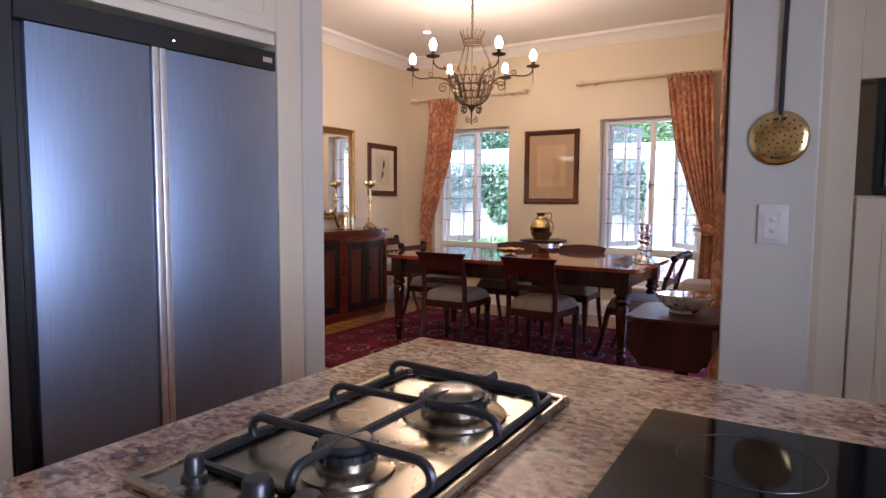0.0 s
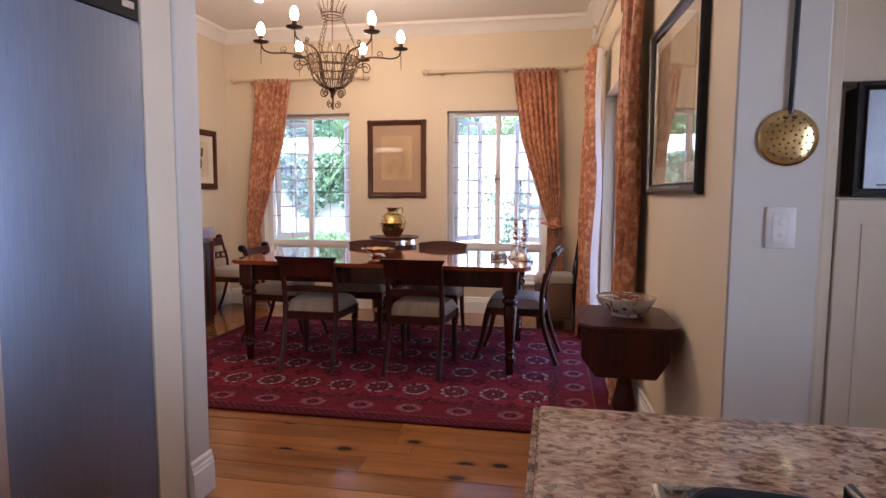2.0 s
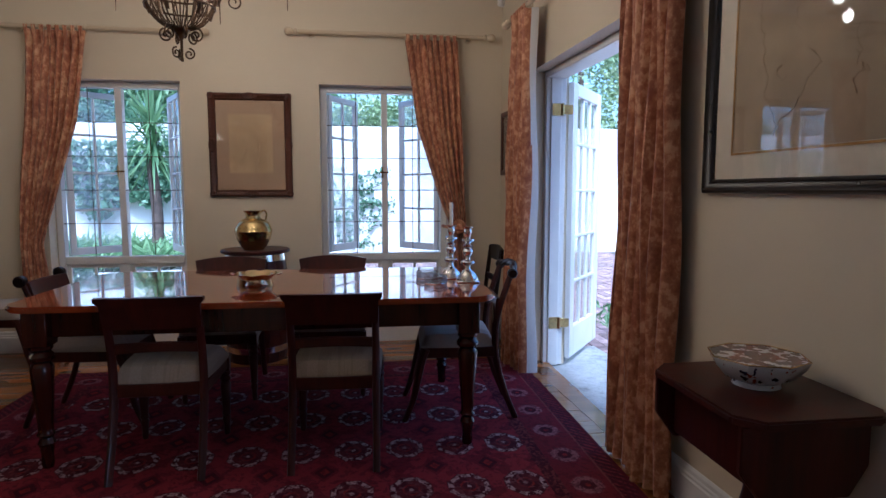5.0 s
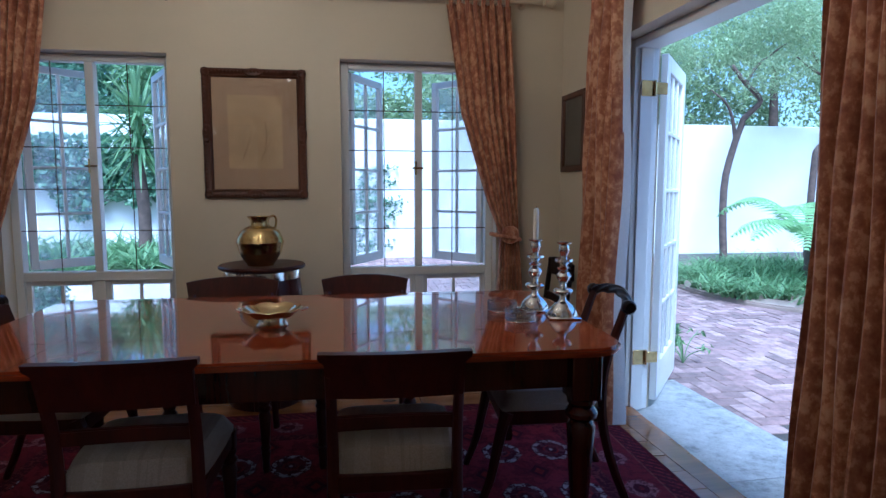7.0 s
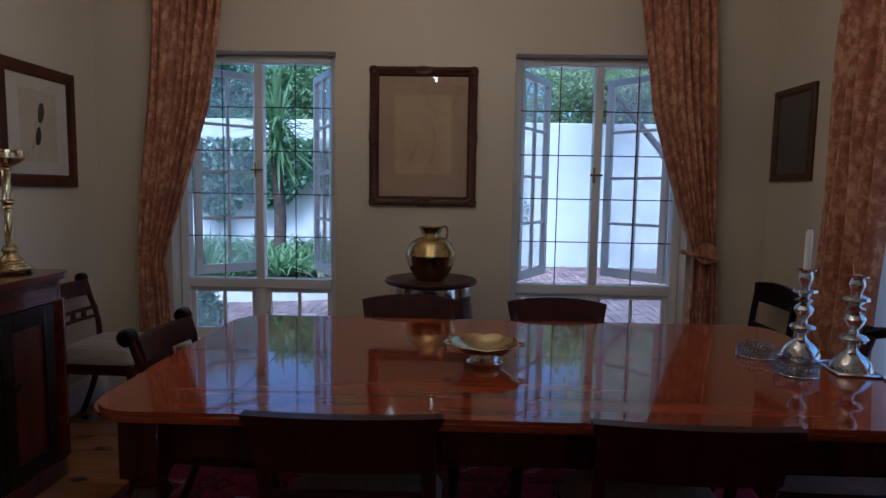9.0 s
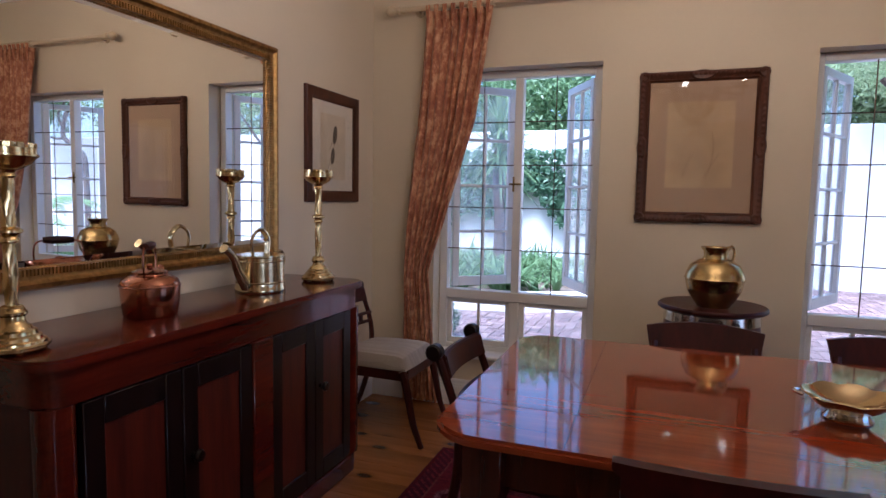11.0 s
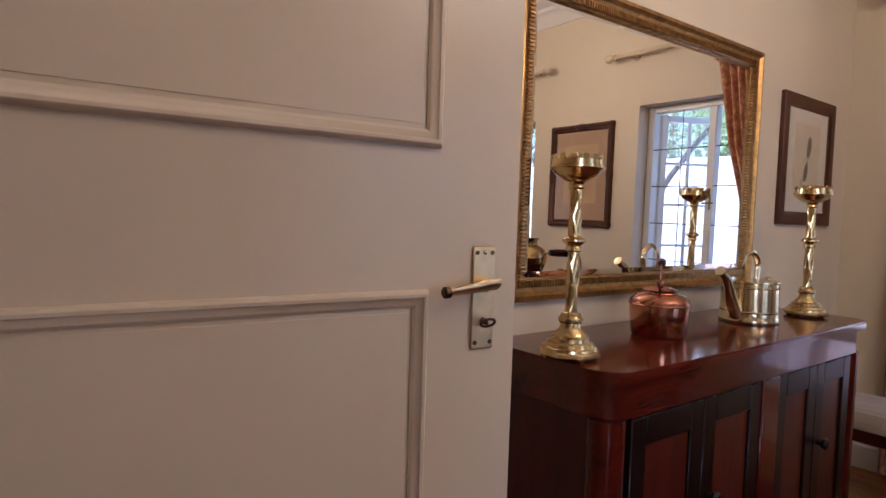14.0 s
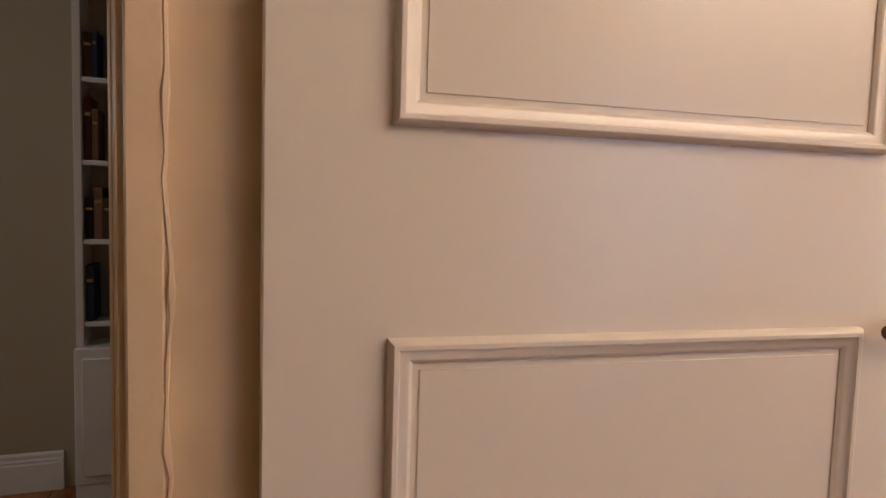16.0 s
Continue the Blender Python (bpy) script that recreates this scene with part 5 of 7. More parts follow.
# ---- barrel table and brass urn ----
br = thing("barrel_table", pose(-2.01, 6.26, 0), "dark wooden barrel with metal hoops used as stand", "barrel")
part("top", lathe([(0.0, 0.79), (0.235, 0.79), (0.245, 0.797), (0.245, 0.808), (0.238, 0.815), (0.0, 0.815)], 36), M_MAHOG, br)
R = lambda z: 0.205 + 0.032 * math.sin(math.pi * (z / 0.79))
NS = 18
for i in range(NS):
    a0, a1 = 2 * math.pi * i / NS + 0.008, 2 * math.pi * (i + 1) / NS - 0.008
    verts, faces = [], []
    for j in range(9):
        z = 0.79 * j / 8
        for a in (a0, (a0 + a1) / 2, a1):
            verts.append((R(z) * math.cos(a), R(z) * math.sin(a), z))
        for a in (a1, a0):
            verts.append(((R(z) - 0.02) * math.cos(a), (R(z) - 0.02) * math.sin(a), z))
    for j in range(8):
        for q in range(5):
            faces.append((j * 5 + q, j * 5 + (q + 1) % 5, (j + 1) * 5 + (q + 1) % 5, (j + 1) * 5 + q))
    faces += [(4, 3, 2, 1, 0), (40, 41, 42, 43, 44)]
    part("stave", from_data(mk(), verts, faces), M_MAHOG, br)
for z in (0.075, 0.30, 0.52, 0.738):
    part("hoop", lathe([(R(z) + 0.001, z), (R(z) + 0.006, z), (R(z + 0.045) + 0.006, z + 0.045), (R(z + 0.045) + 0.001, z + 0.045)], 36), M_SILVER, br, "shiny metal hoop")
ur = thing("brass_urn", pose(-2.01, 6.20, 0.815, 0, 0, 35) @ Matrix.Scale(0.96, 4), "round brass urn with a side handle", "urn")
part("body", lathe([(0.0, 0), (0.075, 0), (0.078, 0.008), (0.095, 0.03), (0.122, 0.075), (0.132, 0.118), (0.136, 0.135), (0.139, 0.140), (0.136, 0.145), (0.131, 0.165), (0.112, 0.205), (0.078, 0.228), (0.058, 0.236), (0.054, 0.25), (0.056, 0.272), (0.068, 0.286), (0.070, 0.292), (0.060, 0.288), (0.05, 0.27), (0.0, 0.265)], 36), M_BRASS_OLD, ur)
part("handle", tube(curve_pts([(0.062, 0, 0.283), (0.092, 0, 0.292), (0.108, 0, 0.265), (0.100, 0, 0.22)], 14), 0.007, 8), M_BRASS_OLD, ur)

# ---- things on the dining table ----
bw = thing("silver_bowl", pose(-1.78, 4.93, 0.75), "scalloped silver bowl on a footed base", "bowl")
n, verts, faces = 48, [], []
prof = [(0.0, 0.022, 0), (0.05, 0.022, 0), (0.072, 0.034, 0.2), (0.092, 0.052, 0.6), (0.104, 0.060, 1.0), (0.101, 0.062, 1.0), (0.087, 0.055, 0.6), (0.066, 0.038, 0.2), (0.0, 0.026, 0)]
for r, z, w in prof:
    for i in range(n):
        a = 2 * math.pi * i / n
        rr = max(r, 0.001) * (1 + 0.06 * w * abs(math.sin(4 * a)))
        verts.append((rr * math.cos(a), rr * math.sin(a), z + 0.006 * w * abs(math.sin(4 * a))))
for j in range(len(prof) - 1):
    for i in range(n):
        faces.append((j * n + i, j * n + (i + 1) % n, (j + 1) * n + (i + 1) % n, (j + 1) * n + i))
# silver dish; golden tint paints the reflected table wood and warm lamps
part("dish", from_data(mk(), verts, faces), metal("silver_warm_reflection", (0.80, 0.62, 0.33), 0.12, 0.25), bw, "shallow silver dish with golden reflections in its colour")
part("foot", lathe([(0.0, 0), (0.055, 0), (0.058, 0.004), (0.05, 0.01), (0.045, 0.022), (0.0, 0.023)], 28), M_SILVER, bw)
for s in (-1, 1):
    part("handle", tube(curve_pts([(s * 0.108, -0.02, 0.058), (s * 0.124, -0.01, 0.062), (s * 0.124, 0.01, 0.062), (s * 0.108, 0.02, 0.058)], 12), 0.005, 8), M_SILVER, bw)


def table_candlestick(m, candle, label):
    ob = thing("silver_candlestick", m, label, "candlestick", "silver candlesticks")
    sq = mk()
    add_box(sq, -0.062, 0.062, -0.062, 0.062, 0, 0.010, 0.004)
    part("plinth", sq, M_SILVER, ob)
    part("foot", lathe([(0.0, 0.009), (0.058, 0.009), (0.057, 0.018), (0.050, 0.034), (0.038, 0.050), (0.022, 0.062), (0.014, 0.072), (0.013, 0.09), (0.0, 0.091)], 24), M_SILVER, ob)
    part("stem", lathe([(0.0, 0.088), (0.014, 0.088), (0.034, 0.096), (0.040, 0.106), (0.034, 0.114), (0.014, 0.120), (0.011, 0.132), (0.024, 0.150), (0.030, 0.165), (0.022, 0.178), (0.012, 0.184), (0.024, 0.190), (0.026, 0.197), (0.012, 0.205), (0.022, 0.214), (0.036, 0.222), (0.034, 0.231), (0.013, 0.240), (0.016, 0.252), (0.022, 0.268), (0.018, 0.284), (0.014, 0.290), (0.0, 0.291)], 24), M_SILVER, ob)
    part("nozzle", lathe([(0.012, 0.288), (0.028, 0.292), (0.030, 0.297), (0.015, 0.299), (0.012, 0.296)], 24), M_SILVER, ob)
    if candle:
        cn = part("candle", lathe([(0.0, 0.294), (0.0105, 0.294), (0.0105, 0.418), (0.006, 0.425), (0.0, 0.424)], 14), M_WAX, ob, "white dinner candle")
        part("wick", tube([(0, 0, 0.42), (0.001, 0, 0.432)], 0.0012, 5), M_INK, cn)
    return ob


table_candlestick(pose(-0.735, 5.06, 0.75, 0, 0, 12), True, "knopped silver candlestick with a white candle")
table_candlestick(pose(-0.665, 4.915, 0.75, 0, 0, -8), False, "knopped silver candlestick without a candle")


def coaster(m):
    ob = thing("wine_coaster", m, "pierced silver wine coaster on the table", "coaster", "wine coasters")
    part("base", lathe([(0.0, 0), (0.060, 0), (0.062, 0.003), (0.060, 0.006), (0.0, 0.006)], 28), M_SILVER, ob)
    ring = [(0.060 * math.cos(a), 0.060 * math.sin(a), 0.036 + 0.004 * math.sin(8 * a)) for a in [2 * math.pi * i / 64 for i in range(64)]]
    part("rim", tube(ring, 0.0022, 6, True), M_TARNISH, ob)
    part("rail", tube([(x, y, 0.02) for x, y, _ in ring[::2]], 0.0018, 6, True), M_TARNISH, ob)
    lat = mk()
    for i in range(32):
        a, b = 2 * math.pi * i / 32, 2 * math.pi * (i + 1.5) / 32
        add_tube(lat, [(0.060 * math.cos(a), 0.060 * math.sin(a), 0.004), (0.060 * math.cos(b), 0.060 * math.sin(b), 0.036)], 0.0013, 5)
        add_tube(lat, [(0.060 * math.cos(b), 0.060 * math.sin(b), 0.004), (0.060 * math.cos(a), 0.060 * math.sin(a), 0.036)], 0.0013, 5)
    part("lattice", lat, M_TARNISH, ob)
    return ob


c1 = coaster(pose(-0.87, 5.08, 0.75))
copy_thing(c1, pose(-0.845, 4.885, 0.75))

# ---- work table and china bowl ----
st = thing("work_table", pose(-0.135, 3.235, 0), "dark mahogany drop-leaf work table against the wall", "side table")
oct_ = [(-0.16, -0.25), (0.15, -0.25), (0.19, -0.21), (0.19, 0.21), (0.15, 0.25), (-0.16, 0.25), (-0.215, 0.19), (-0.215, -0.19)]
part("top", prism(oct_, 0.675, 0.70, None, 0.006), M_MAHOG, st)
bx = mk()
add_box(bx, -0.15, 0.13, -0.19, 0.19, 0.50, 0.675, 0.01, None, 2)
part("case", bx, M_MAHOG, st)
for s in (-1, 1):
    o = [(-0.20, 0.675), (0.15, 0.675), (0.15, 0.56), (0.10, 0.48), (-0.14, 0.48), (-0.20, 0.56)]
    part("drop_leaf", prism(o, -0.009, 0.009, pose(0, s * 0.205, 0, 90, 0, 0), 0.003), M_MAHOG, st)
part("pedestal", lathe([(0.0, 0.10), (0.055, 0.10), (0.058, 0.13), (0.040, 0.15), (0.050, 0.17), (0.060, 0.195), (0.050, 0.215), (0.038, 0.222), (0.052, 0.235), (0.052, 0.25), (0.038, 0.262), (0.048, 0.275), (0.054, 0.30), (0.046, 0.335), (0.034, 0.39), (0.028, 0.44), (0.036, 0.455), (0.036, 0.47), (0.028, 0.48), (0.045, 0.50), (0.0, 0.501)], 20), M_MAHOG, st)
pb = [(0.20 * math.cos(a) * (1 - 0.32 * abs(math.sin(1.5 * a + 0.78)) ** 3), 0.20 * math.sin(a)) for a in [2 * math.pi * i / 30 for i in range(30)]]
part("platform", prism(pb, 0.055, 0.105, None, 0.008), M_MAHOG, st)
for x, y in ((-0.17, -0.11), (-0.17, 0.11), (0.13, -0.13), (0.13, 0.13)):
    part("foot", lathe([(0.0, 0.0), (0.030, 0.0), (0.042, 0.015), (0.044, 0.03), (0.034, 0.045), (0.026, 0.056), (0.0, 0.057)], 14, pose(x, y, 0)), M_MAHOG, st)


def china_mat(name, rust, blue):
    n = Nodes(name)
    v = n.coords("object")
    a = n.noise(v, 26, 3)
    b = n.noise(n.coords("object", (1, 1, 1), (0.5, 0.2, 0.9)), 30, 3)
    col = n.mix(n.math('GREATER_THAN', a, rust), (0.72, 0.72, 0.70), srgb(150, 60, 36))
    col = n.mix(n.math('GREATER_THAN', b, blue), col, srgb(34, 38, 72))
    n.color(col)
    return n.set(Roughness=0.12, Coat_Weight=0.4)


M_CHINA = china_mat("imari_china", 0.62, 0.62)
cb = thing("china_bowl", pose(-0.135, 3.255, 0.70), "white china bowl with red and blue flowers", "bowl")
part("body", lathe([(0.0, 0.012), (0.06, 0.012), (0.095, 0.028), (0.122, 0.060), (0.132, 0.082), (0.129, 0.083), (0.117, 0.062), (0.090, 0.034), (0.0, 0.02)], 8), M_CHINA, cb)
part("inside", lathe([(0.1275, 0.0825), (0.1155, 0.0625), (0.0895, 0.0355), (0.0, 0.0215)], 8), china_mat("imari_china_inside", 0.48, 0.50), cb, "rust and blue painted inside")
part("foot_ring", lathe([(0.052, 0), (0.064, 0), (0.064, 0.014), (0.0, 0.014)], 24), M_CHINA, cb)
rim = tube([(0.1305 * math.cos(a), 0.1305 * math.sin(a), 0.083) for a in [2 * math.pi * i / 8 for i in range(8)]], 0.0022, 6, True)
part("rim", rim, M_BRASS_OLD, cb, "thin brown rim")

# ---- chandelier ----
cl = thing("chandelier", pose(-2.04, 4.70, 1.83), "wrought bronze basket chandelier with six lit candle bulbs", "chandelier")


def ring(r, z, tr=0.005, n=40):
    return tube([(r * math.cos(a), r * math.sin(a), z) for a in [2 * math.pi * i / n for i in range(n)]], tr, 6, True)


BASK = [(0.035, 0.145), (0.085, 0.165), (0.125, 0.205), (0.150, 0.255), (0.160, 0.30), (0.175, 0.36), (0.195, 0.405)]
for r, z in ((0.150, 0.245), (0.158, 0.305), (0.178, 0.365)):
    part("basket_ring", ring(r, z), M_IRON, cl)
for i in range(36):
    a = 2 * math.pi * i / 36
    w = 0.25 * (1 if i % 2 else -1)
    pts = [(r * math.cos(a + w * (k / 6) ** 2), r * math.sin(a + w * (k / 6) ** 2), z + (0.02 if k == 6 else 0)) for k, (r, z) in enumerate(BASK)]
    part("basket_wire", tube(curve_pts(pts, 14), 0.0030, 5), M_IRON, cl)


def scroll(cx, cz, r, turns=1.3, start=0.0, sgn=1, n=26):
    return [(cx + r * (1 - 0.75 * i / n) * math.cos(start + sgn * 2 * math.pi * turns * i / n), cz + r * (1 - 0.75 * i / n) * math.sin(start + sgn * 2 * math.pi * turns * i / n)) for i in range(n + 1)]


for i in range(6):
    a = 22 + 60 * i
    q = pose(0, 0, 0, 0, 0, a)
    arm = tube(curve_pts([(0.125, 0, 0.20), (0.150, 0, 0.27), (0.175, 0, 0.335), (0.235, 0, 0.375), (0.33, 0, 0.385), (0.42, 0, 0.38), (0.475, 0, 0.40), (0.49, 0, 0.445)], 30), [0.0085 - 0.003 * j / 30 for j in range(31)], 8)
    arm.transform(q)
    ar = part("arm", arm, M_IRON, cl)
    for k, (cx, cz, r, s0, sg) in enumerate(((0.235, 0.30, 0.038, 1.6, -1), (0.335, 0.408, 0.026, -1.6, 1))):
        sc = tube([(x, 0, z) for x, z in scroll(cx, cz, r, 1.3, s0, sg)], 0.004, 6)
        if k == 0:
            add_tube(sc, curve_pts([(0.165, 0, 0.27), (0.19, 0, 0.325), (0.234, 0, 0.338)], 8), 0.004, 6)
        else:
            add_tube(sc, curve_pts([(0.26, 0, 0.386), (0.30, 0, 0.384), (0.334, 0, 0.382)], 6), 0.004, 6)
        sc.transform(q)
        part("scroll", sc, M_IRON, ar)
    pan = lathe([(0.0, 0.438), (0.018, 0.44), (0.05, 0.449), (0.055, 0.456), (0.050, 0.455), (0.0, 0.447)], 20, pose(0.49, 0, 0))
    pan.transform(q)
    part("drip_pan", pan, M_IRON, ar)
    tl = tube([(0.49, 0.0, 0.44), (0.493, 0, 0.30)], [0.004, 0.002], 6)
    tl.transform(q)
    part("pendant_spike", tl, M_IRON, ar)
    cn = lathe([(0.0, 0.448), (0.017, 0.448), (0.017, 0.495), (0.0, 0.497)], 14, pose(0.49, 0, 0))
    cn.transform(q)
    part("candle_tube", cn, M_IRON, ar)
    bl = lathe([(0.0, 0.495), (0.012, 0.496), (0.024, 0.512), (0.028, 0.532), (0.024, 0.555), (0.012, 0.578), (0.0, 0.585)], 16, pose(0.49, 0, 0))
    bl.transform(q)
    b = part("bulb", bl, M_BULB, ar, "lit frosted candle bulb")
    b.visible_shadow = False
    p = q @ Vector((0.49, 0, 0.54))
    lamp("bulb_light", 'POINT', pose(-2.04 + p.x, 4.70 + p.y, 1.83 + p.z), 2.35, (1.0, 0.64, 0.33), 0.028)
for i in range(6):
    q = pose(0, 0, 0, 0, 0, 60 * i)
    s1 = tube([(x, 0, z) for x, z in scroll(0.065, 0.12, 0.032, 1.4, 1.2, -1)], 0.0045, 6)
    s1.transform(q)
    part("base_scroll", s1, M_IRON, cl)
    if i % 2 == 0:
        s2 = tube([(x, 0, z) for x, z in scroll(0.032, 0.035, 0.026, 1.4, 1.6, -1)], 0.004, 6)
        s2.transform(q)
        part("base_scroll", s2, M_IRON, cl)
part("stem", lathe([(0.0, 0.0), (0.008, 0.004), (0.005, 0.02), (0.007, 0.10), (0.03, 0.135), (0.04, 0.148), (0.0, 0.15)], 12), M_IRON, cl)
part("crown_ring", ring(0.075, 0.665, 0.005), M_IRON, cl)
part("crown_ring", ring(0.072, 0.645, 0.004), M_IRON, cl)
for i in range(16):
    a = 2 * math.pi * i / 16
    part("crown_point", tube(curve_pts([(0.074 * math.cos(a), 0.074 * math.sin(a), 0.66), (0.085 * math.cos(a), 0.085 * math.sin(a), 0.70), (0.105 * math.cos(a + 0.1), 0.105 * math.sin(a + 0.1), 0.74)], 8), 0.0025, 5), M_IRON, cl)
for i in range(3):
    a = radians(20 + 120 * i)
    for k in range(9):
        t0 = k / 9
        p0 = Vector((0.075, 0, 0.645)).lerp(Vector((0.185, 0, 0.40)), t0)
        p1 = Vector((0.075, 0, 0.645)).lerp(Vector((0.185, 0, 0.40)), t0 + 0.14)
        mid, d = (p0 + p1) / 2, (p1 - p0)
        e = d.normalized()
        sd = Vector((0, 1, 0)) if k % 2 else e.cross(Vector((0, 1, 0)))
        lk = tube([mid + e * (d.length / 2 * math.cos(b)) + sd * (0.007 * math.sin(b)) for b in [2 * math.pi * j / 12 for j in range(12)]], 0.0022, 5, True)
        lk.transform(pose(0, 0, 0, 0, 0, math.degrees(a)))
        part("chain_link", lk, M_IRON, cl)
part("rod", tube([(0, 0, 0.14), (0, 0, 0.70)], 0.004, 6), M_IRON, cl)
k = 0
z = 0.69
while z < 1.10:
    sd = Vector((1, 0, 0)) if k % 2 else Vector((0, 1, 0))
    part("chain_link", tube([Vector((0, 0, z + 0.018)) + Vector((0, 0, 0.021 * math.cos(b))) + sd * (0.009 * math.sin(b)) for b in [2 * math.pi * j / 12 for j in range(12)]], 0.003, 5, True), M_IRON, cl)
    z += 0.032
    k += 1
part("ceiling_rose", lathe([(0.0, 1.12), (0.055, 1.12), (0.05, 1.10), (0.02, 1.085), (0.0, 1.084)], 20), M_IRON, cl)

dl = thing("downlight", pose(-3.09, 5.66, CEIL), "small white recessed ceiling downlight", "downlight")
part("trim_ring", lathe([(0.0, -0.002), (0.045, -0.002), (0.05, -0.006), (0.036, -0.009), (0.0, -0.004)], 24), M_PLASTIC, dl)
part("lens", lathe([(0.0, -0.0105), (0.032, -0.0105), (0.033, -0.0065), (0.0, -0.006)], 20), glow("lit_downlight", (1.0, 0.9, 0.75), 5.0), dl, "lit frosted lens")

al = thing("alarm_sensor", pose(-0.105, 6.60, 2.76, 0, 0, 45), "small white alarm sensor in the wall corner", "sensor")
part("case", box(-0.03, 0.03, -0.028, 0.018, -0.05, 0.05, 0.010, None, 2), M_PLASTIC, al)
part("lens", box(-0.018, 0.018, -0.031, -0.0275, -0.035, 0.0, 0.001), M_CEIL, al)

# ---- inner door to the study ----
d2 = thing("door_2", pose(-3.512, 2.80, 0, 0, 0, -4.6), "cream painted panelled door standing open", "door", kind="structure")
part("door_leaf", box(-0.02, 0.02, 0.0, 0.845, 0.008, 2.03, 0.003), M_DOOR, d2)
MOULD = [(0, 0), (0, 0.003), (0.08, 0.009), (0.22, 0.0115), (0.40, 0.011), (0.50, 0.008), (0.80, 0.006), (0.90, 0.0035), (1, 0.002), (1, 0)]
TOX = pose(0.02, 0, 0, 0, 0, 90)


def mould(y0, y1, z0, z1):
    return frame_ring(y1 - y0, z1 - z0, 0.025, MOULD, TOX @ pose((y0 + y1) / 2, 0, (z0 + z1) / 2))


part("moulding", mould(0.117, 0.695, 1.352, 1.92), M_DOOR, d2)
part("moulding", mould(0.117, 0.680, 0.20, 1.150), M_DOOR, d2)
part("panel", box(0.0198, 0.0212, 0.149, 0.663, 1.384, 1.888, 0.0005), M_DOOR, d2)
part("panel", box(0.0198, 0.0212, 0.149, 0.648, 0.232, 1.118, 0.0005), M_DOOR, d2)
hp = part("handle_plate", box(0.020, 0.0245, 0.757, 0.799, 1.055, 1.212, 0.002), M_HANDLE, d2, "aged brass handle plate")
part("screw", lathe([(0.0, 0.003), (0.004, 0.002), (0.004, 0.0)][::-1], 10, pose(0.0243, 0.778, 1.203, 0, 90)), M_BRASS, hp)
for yy, zz in ((0.764, 1.202), (0.792, 1.202), (0.764, 1.065), (0.792, 1.065)):
    part("screw", lathe([(0.0035, 0.0), (0.0035, 0.0015), (0.0, 0.002)], 8, pose(0.0244, yy, zz, 0, 90)), M_IRON, hp)
lv = tube([(0.024, 0.778, 1.152), (0.042, 0.778, 1.152)], 0.009, 12)
add_tube(lv, curve_pts([(0.042, 0.790, 1.156), (0.045, 0.765, 1.154), (0.046, 0.73, 1.150), (0.045, 0.700, 1.147)], 16), [0.0125 - 0.0045 * i / 16 for i in range(17)], 12, False, 0.6)
part("lever", lv, M_HANDLE, hp, "polished brass lever")
part("keyhole", lathe([(0.0, 0.0), (0.0055, 0.0), (0.0055, 0.0012), (0.0, 0.0014)], 12, pose(0.0243, 0.778, 1.098, 0, 90)), M_INK, hp)
part("lever_tip", lathe([(0.0, 0.0), (0.0085, 0.0), (0.0085, 0.008), (0.006, 0.010), (0.0, 0.010)], 12, pose(0.045, 0.702, 1.147, 90)), M_IRON, hp, "dark worn lever tip")
ky = tube([(0.0245, 0.778, 1.096), (0.036, 0.778, 1.096)], 0.003, 8)
add_tube(ky, [(0.038 + 0.003 * math.sin(b), 0.778 + 0.013 * math.cos(b), 1.097 + 0.006 * math.sin(b)) for b in [2 * math.pi * i / 18 for i in range(18)]], 0.0022, 6, True)
part("key", ky, M_IRON, hp, "dark iron key in the lock")
for z in (0.25, 1.75):
    part("hinge", tube([(0.022, 0.002, z), (0.022, 0.002, z + 0.09)], 0.006, 10), M_BRASS_OLD, d2)

jm = thing("door_frame_2", pose(0, 0, 0), "cream painted door lining with chipped edges", "door frame", kind="structure")
jb = mk()
for s, x in ((1, DOORX[0]), (-1, DOORX[1])):
    a, b = sorted((x, x + s * 0.032))
    add_box(jb, a, b, 2.674, 2.808, 0, 2.028, 0.003)
    a, b = sorted((x + s * 0.032, x + s * 0.046))
    add_box(jb, a, b, 2.684, 2.718, 0, 2.014, 0.003)
add_box(jb, DOORX[0] + 0.032, DOORX[1] - 0.032, 2.674, 2.808, 2.028, 2.06, 0.003)
part("lining", jb, M_AGED, jm)
rr = random.Random(3)
rz = [0.02 + 0.025 * i for i in range(80)]
off = 0.0
rpts, rrad = [], []
for z in rz:
    off = 0.75 * off + rr.gauss(0, 0.0016)
    rpts.append((DOORX[0] + 0.0445, 2.7175 + off, z))
    rrad.append(0.0016 + 0.0032 * rr.random() ** 2)
part("paint_ridge", tube(rpts, rrad, 6), M_AGED, jm, "chipped ridge of old paint")
ARCH = [(0, 0), (0, 0.02), (0.1, 0.024), (0.35, 0.022), (0.45, 0.016), (0.8, 0.013), (1, 0.008), (1, 0)]
